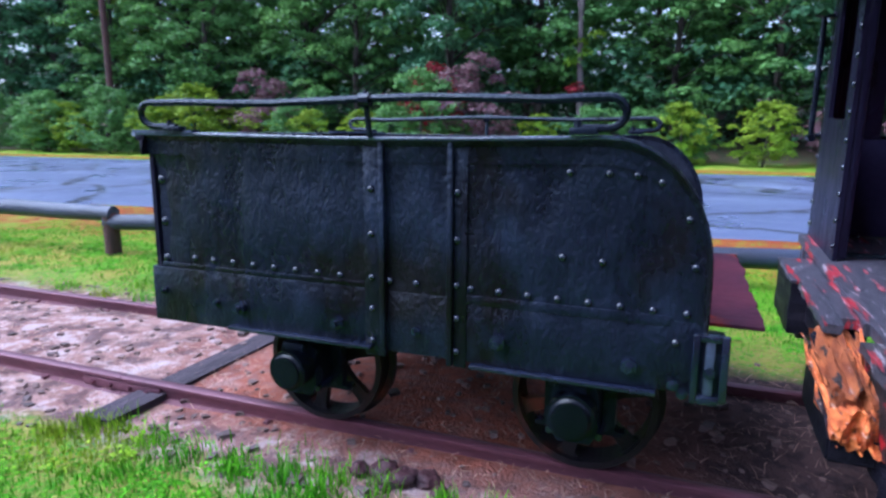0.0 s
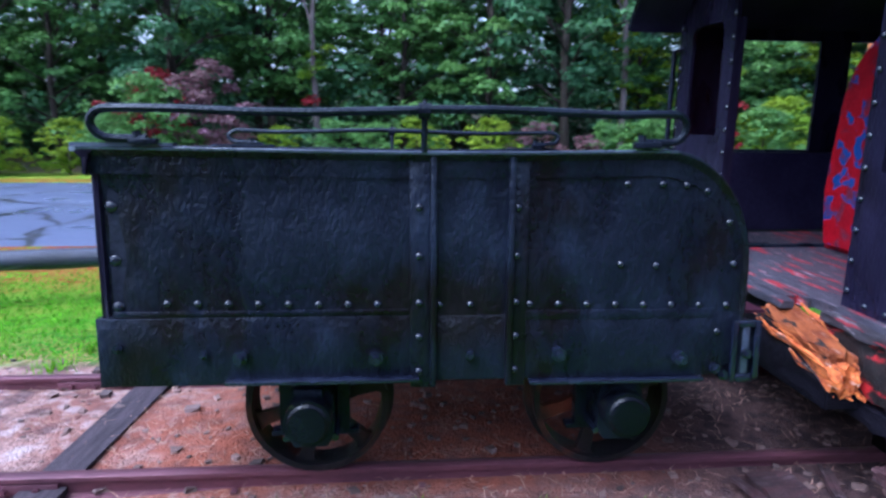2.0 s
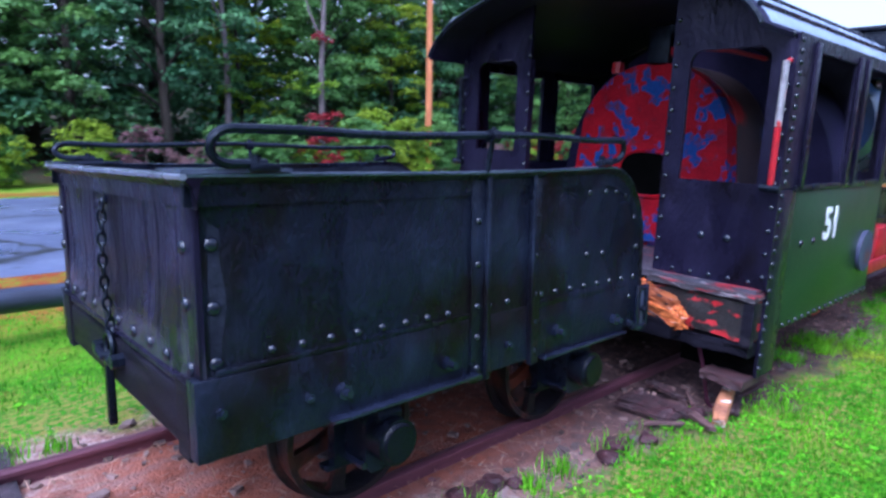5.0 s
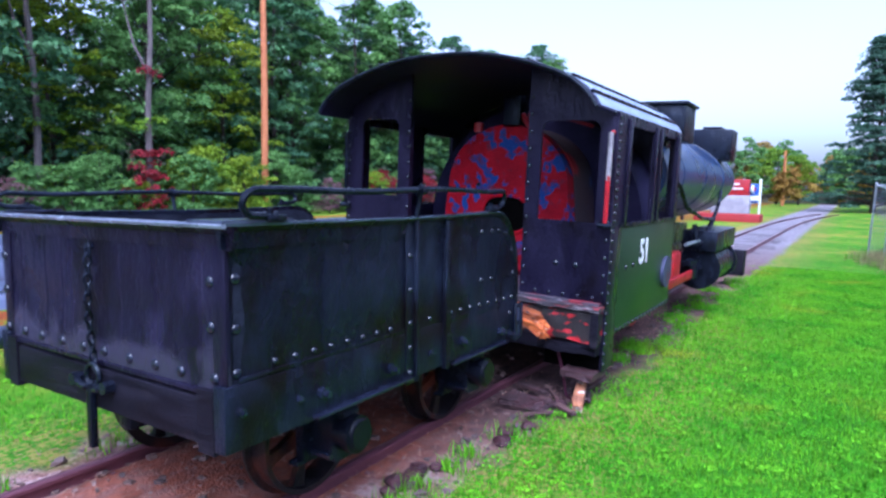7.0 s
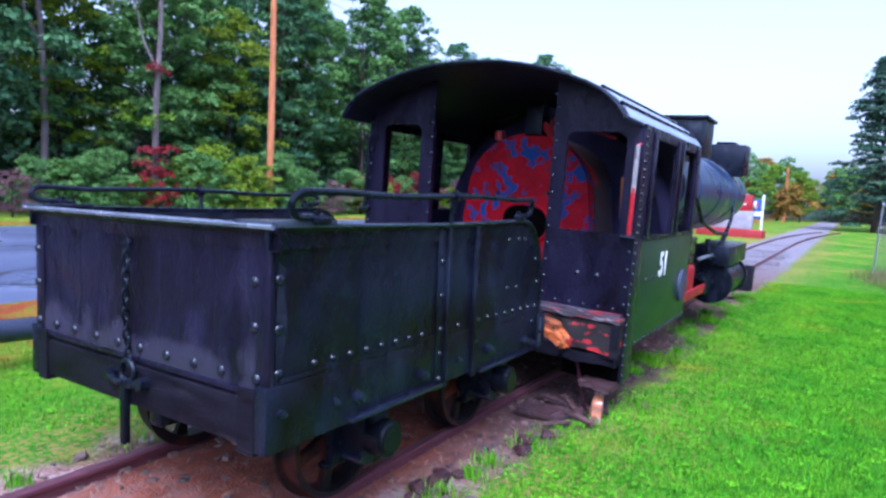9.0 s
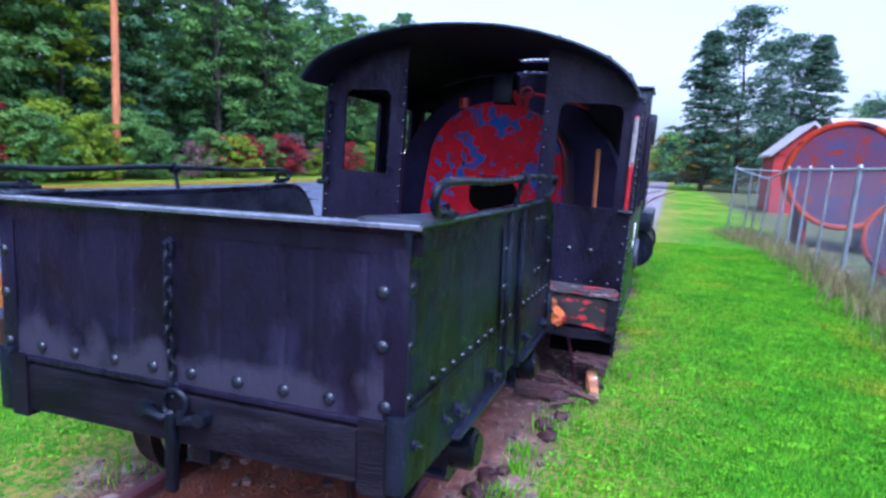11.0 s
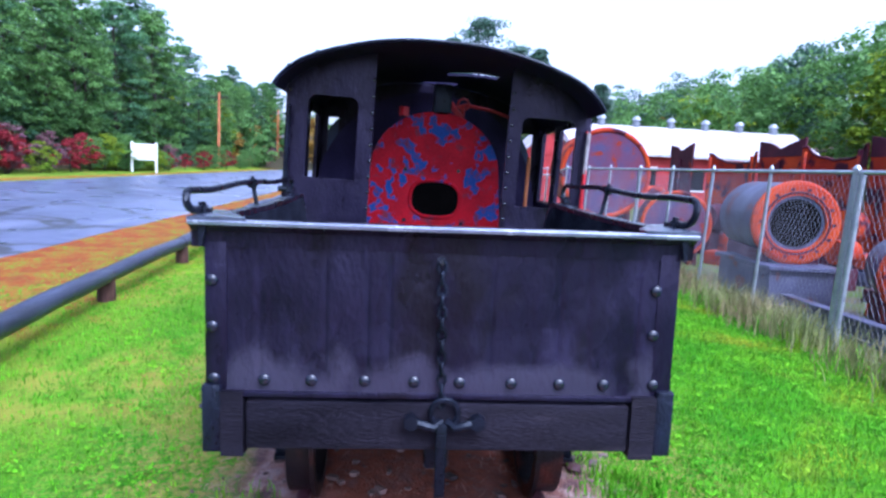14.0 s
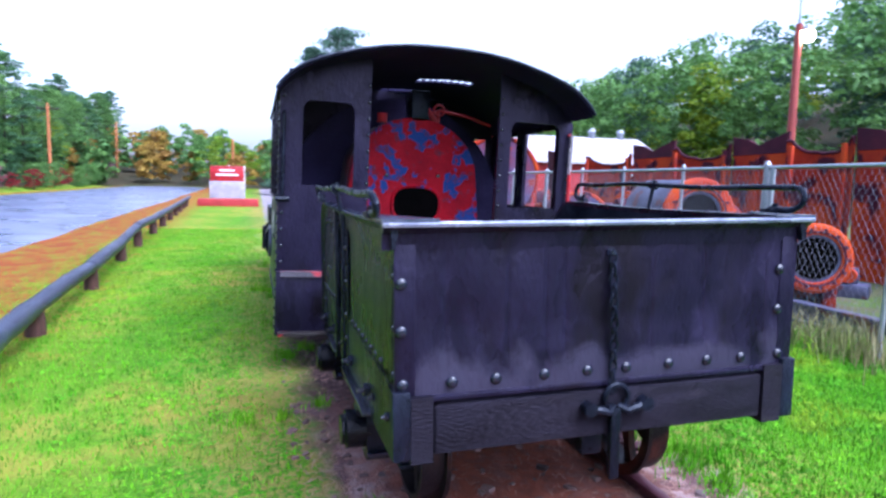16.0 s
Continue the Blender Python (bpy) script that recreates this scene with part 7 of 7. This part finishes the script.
def fence_foot(rg_, c):
    x_ = rg_.uniform(-6, 14.5, c)
    x_ = x_[rg_.rand(c) < 0.25 + 0.75 * (0.5 + 0.5 * np.sin(x_ * 3.1 + 1.4 * np.sin(x_ * 1.3))) ** 1.5]
    c = len(x_)
    return np.column_stack([x_, -1.14 + np.where(x_ < 8, 0, np.clip((x_ - 8) ** 2 * 0.022, 0, 1.0)) + rg_.normal(size=c) * 0.22 + 0.08])


def bed(rg_, c):
    return np.column_stack([rg_.uniform(-7, 6, c), rg_.uniform(1.95, 4.1, c)])


blades("lawn_grass", 1, 175000, lawn_near, 0.04, 0.0032, GRASS_BLADE, "short mown bright green grass")
blades("lawn_grass", 2, 80000, lawn_far, 0.04, 0.0035, GRASS_BLADE, "short mown bright green grass")
blades("grass_tufts", 3, 8000, tufts, 0.085, 0.0032, GRASS_BLADE, "longer grass tufts beside the ballast")
blades("tall_grass", 4, 17000, fence_foot, 0.33, 0.0045, DRY_BLADE, "tall dry grass and weeds along the fence foot", 0.6)
blades("tall_grass", 6, 3500, fence_foot, 0.22, 0.006, GRASS_BLADE, "tall green weeds along the fence foot", 0.8)
blades("straw", 5, 9000, bed, 0.07, 0.002, STRAW, "dry pinkish straw strewn on the trackbed", flat=True)

rg = np.random.RandomState(17)
for seed_, area, cnt in ((5, lawn_near, 2600), (6, lawn_far, 1300)):
    q = area(rg, cnt)
    cz = [ground_height(a, b) + 0.018 for a, b in q]
    clover = new("clover", leaf_mesh("clover", np.column_stack([q, cz]), rg.uniform(0.03, 0.1, len(q)), 22, 0.02, seed_, GRASS_BLADE, flat=1.5, squash=0.12))
    tagged(clover, "low clover leaves scattered in the lawn", "clover", kind="stuff")


def stones(name, seed, count, place, size, material, label):
    rg_ = np.random.RandomState(seed)
    xy = place(rg_, count)
    vs, fs = [], []
    for a, b in xy:
        s = size * (0.3 + 2.2 * rg_.rand() ** 2.5)
        c8 = np.array([(sx, sy, sz) for sx in (-1, 1) for sy in (-1, 1) for sz in (-1, 1)], float) * rg_.uniform(0.35, 1.0, (8, 3)) * s * np.array([1.1, 0.8, 0.5])
        ang = rg_.uniform(0, 6.28)
        rot = np.array([[math.cos(ang), -math.sin(ang), 0], [math.sin(ang), math.cos(ang), 0], [0, 0, 1]])
        p_ = c8 @ rot.T + np.array([a, b, ground_height(a, b) + s * 0.2])
        j = len(vs)
        vs += p_.tolist()
        fs += [(j, j + 1, j + 3, j + 2), (j + 4, j + 6, j + 7, j + 5), (j, j + 4, j + 5, j + 1), (j + 2, j + 3, j + 7, j + 6), (j, j + 2, j + 6, j + 4), (j + 1, j + 5, j + 7, j + 3)]
    me_ = bpy.data.meshes.new(name)
    me_.from_pydata(vs, [], fs)
    me_.materials.append(material)
    return tagged(new(name, me_), label, "stones", kind="stuff")


PINK_STONE = mat("pinkish ballast", (0.2, 0.125, 0.11), (0.11, 0.068, 0.062), 0.85, 0, 3, 30, 0.5, island=0.9)
DARK_STONE = mat("dark clinker", (0.13, 0.085, 0.08), (0.07, 0.05, 0.05), 0.8, 0, 3, 30, 0.5, island=0.8)


def bed_edge(rg_, c):
    return np.column_stack([rg_.uniform(-4, 8, c), np.where(rg_.rand(c) < 0.7, np.abs(rg_.normal(size=c)) * 0.16 + 1.93, rg_.uniform(2.0, 4.05, c))])


stones("ballast", 7, 2200, bed, 0.013, PINK_STONE, "small pinkish ballast stones on the trackbed")
stones("clinker", 8, 420, bed_edge, 0.02, DARK_STONE, "dark clinker lumps along the rail")

STAKE = mat("split pale wood", (0.5, 0.2, 0.09), (0.26, 0.1, 0.055), 0.7, 0, 6, 40, 0.6, stretch=(1, 1, 4), c3=(0.75, 0.68, 0.68), c3_scale=7, c3_at=0.56)
CLOD = mat("dark red-brown clod", (0.06, 0.022, 0.026), (0.024, 0.011, 0.015), 0.6, 0, 9, 50, 0.8, spec=0.3)
rnd = random.Random(77)
for x, y, r in ((-1.2, 2.17, 0.045), (-1.1, 2.2, 0.055), (-1.0, 2.17, 0.06), (-0.9, 2.2, 0.05), (-0.82, 2.14, 0.035), (-1.05, 2.1, 0.03), (-0.3, 2.0, 0.05), (-0.18, 2.04, 0.06), (0.02, 1.98, 0.05), (0.35, 2.06, 0.06), (0.5, 1.95, 0.05)):
    bm = bmesh.new()
    bmesh.ops.create_icosphere(bm, subdivisions=3, radius=r)
    off_ = Vector((rnd.uniform(0, 50), rnd.uniform(0, 50), 0))
    for v in bm.verts:
        v.co *= 1 + 0.45 * noise.noise(v.co * (1.1 / r) + off_) + 0.2 * noise.noise(v.co * (2.8 / r) + off_)
        v.co.z *= 0.7
    ob = part("clod", bm, CLOD, None)
    ob.matrix_basis = pose(x, y, ground_height(x, y) + r * 0.35, 0, 0, rnd.uniform(0, 360))
    tagged(ob, "dark red-brown clod lying beside the rail", "clod", "clods beside the rail")

# ---- broken wood by the cab ----
rnd = random.Random(31)
SCRAPS = ((0.375, 2.16, 0.36, 92, 0.15, 0.03), (0.45, 1.97, 0.4, 60, 0.045, 0.022), (0.46, 2.14, 0.34, 96, 0.06, 0.022), (0.41, 2.08, 0.24, 78, 0.035, 0.02), (0.62, 2.06, 0.22, 35, 0.022, 0.014), (0.25, 2.14, 0.3, 100, 0.05, 0.02), (0.72, 1.84, 0.3, 20, 0.05, 0.02), (0.2, 1.98, 0.2, 130, 0.03, 0.016), (0.95, 1.88, 0.34, -8, 0.06, 0.022), (0.58, 2.2, 0.26, 70, 0.04, 0.02))
for k, (x, y, ln, ang, w_, th_) in enumerate(SCRAPS):
    bm = box(-ln / 2, ln / 2, -w_ / 2, w_ / 2, 0, th_)
    bmesh.ops.subdivide_edges(bm, edges=[e for e in bm.edges if abs(e.verts[0].co.x - e.verts[1].co.x) > 0.05], cuts=7)
    bmesh.ops.subdivide_edges(bm, edges=[e for e in bm.edges if abs(e.verts[0].co.y - e.verts[1].co.y) > 0.02], cuts=3)
    for v in bm.verts:
        c = v.co.copy()
        v.co.z += 0.012 * noise.noise(Vector((c.x * 9 + k, c.y * 14, 0))) + 0.008 * noise.noise(Vector((k, c.y * 60, 3)))
        if abs(abs(c.x) - ln / 2) < 0.004:
            v.co.x += 0.16 * ln * noise.noise(Vector((c.y * 55, k * 3.1, 1)))
        v.co.y += 0.2 * w_ * noise.noise(Vector((c.x * 9, k, 1)))
    ob = part("wood_scrap", bm, (SCRAP_DARK, SCRAP_WOOD)[k % 3 == 1], None, smooth=False)
    ob.matrix_basis = pose(x, y, ground_height(x, y) + 0.012 + 0.004 * k, rnd.uniform(-4, 4), rnd.uniform(-3, 3), ang)
    tagged(ob, "broken dark plank lying beside the rail", "plank", "broken planks beside the cab")
bm = tube(bmesh.new(), [(0.46, 1.82, 0.035), (0.55, 1.845, 0.085), (0.65, 1.865, 0.135), (0.73, 1.88, 0.17)], [0.036, 0.042, 0.04, 0.03], 7)
for v in bm.verts:
    v.co += 0.012 * noise.noise_vector(v.co * 30)
ob = part("stake", bm, STAKE, None, smooth=False)
tagged(ob, "split pale and orange wooden stake leaning in the dirt", "stake")
ob = part("bent_rod", tube(bmesh.new(), [(0.62, 2.1, 0.5), (0.66, 2.06, 0.4), (0.68, 2.02, 0.22), (0.66, 1.98, 0.06), (0.7, 1.95, 0.0)], 0.012, 6), RUST_DARK, None)
tagged(ob, "thin rusty bent rod hanging from the cab timbers", "rod")
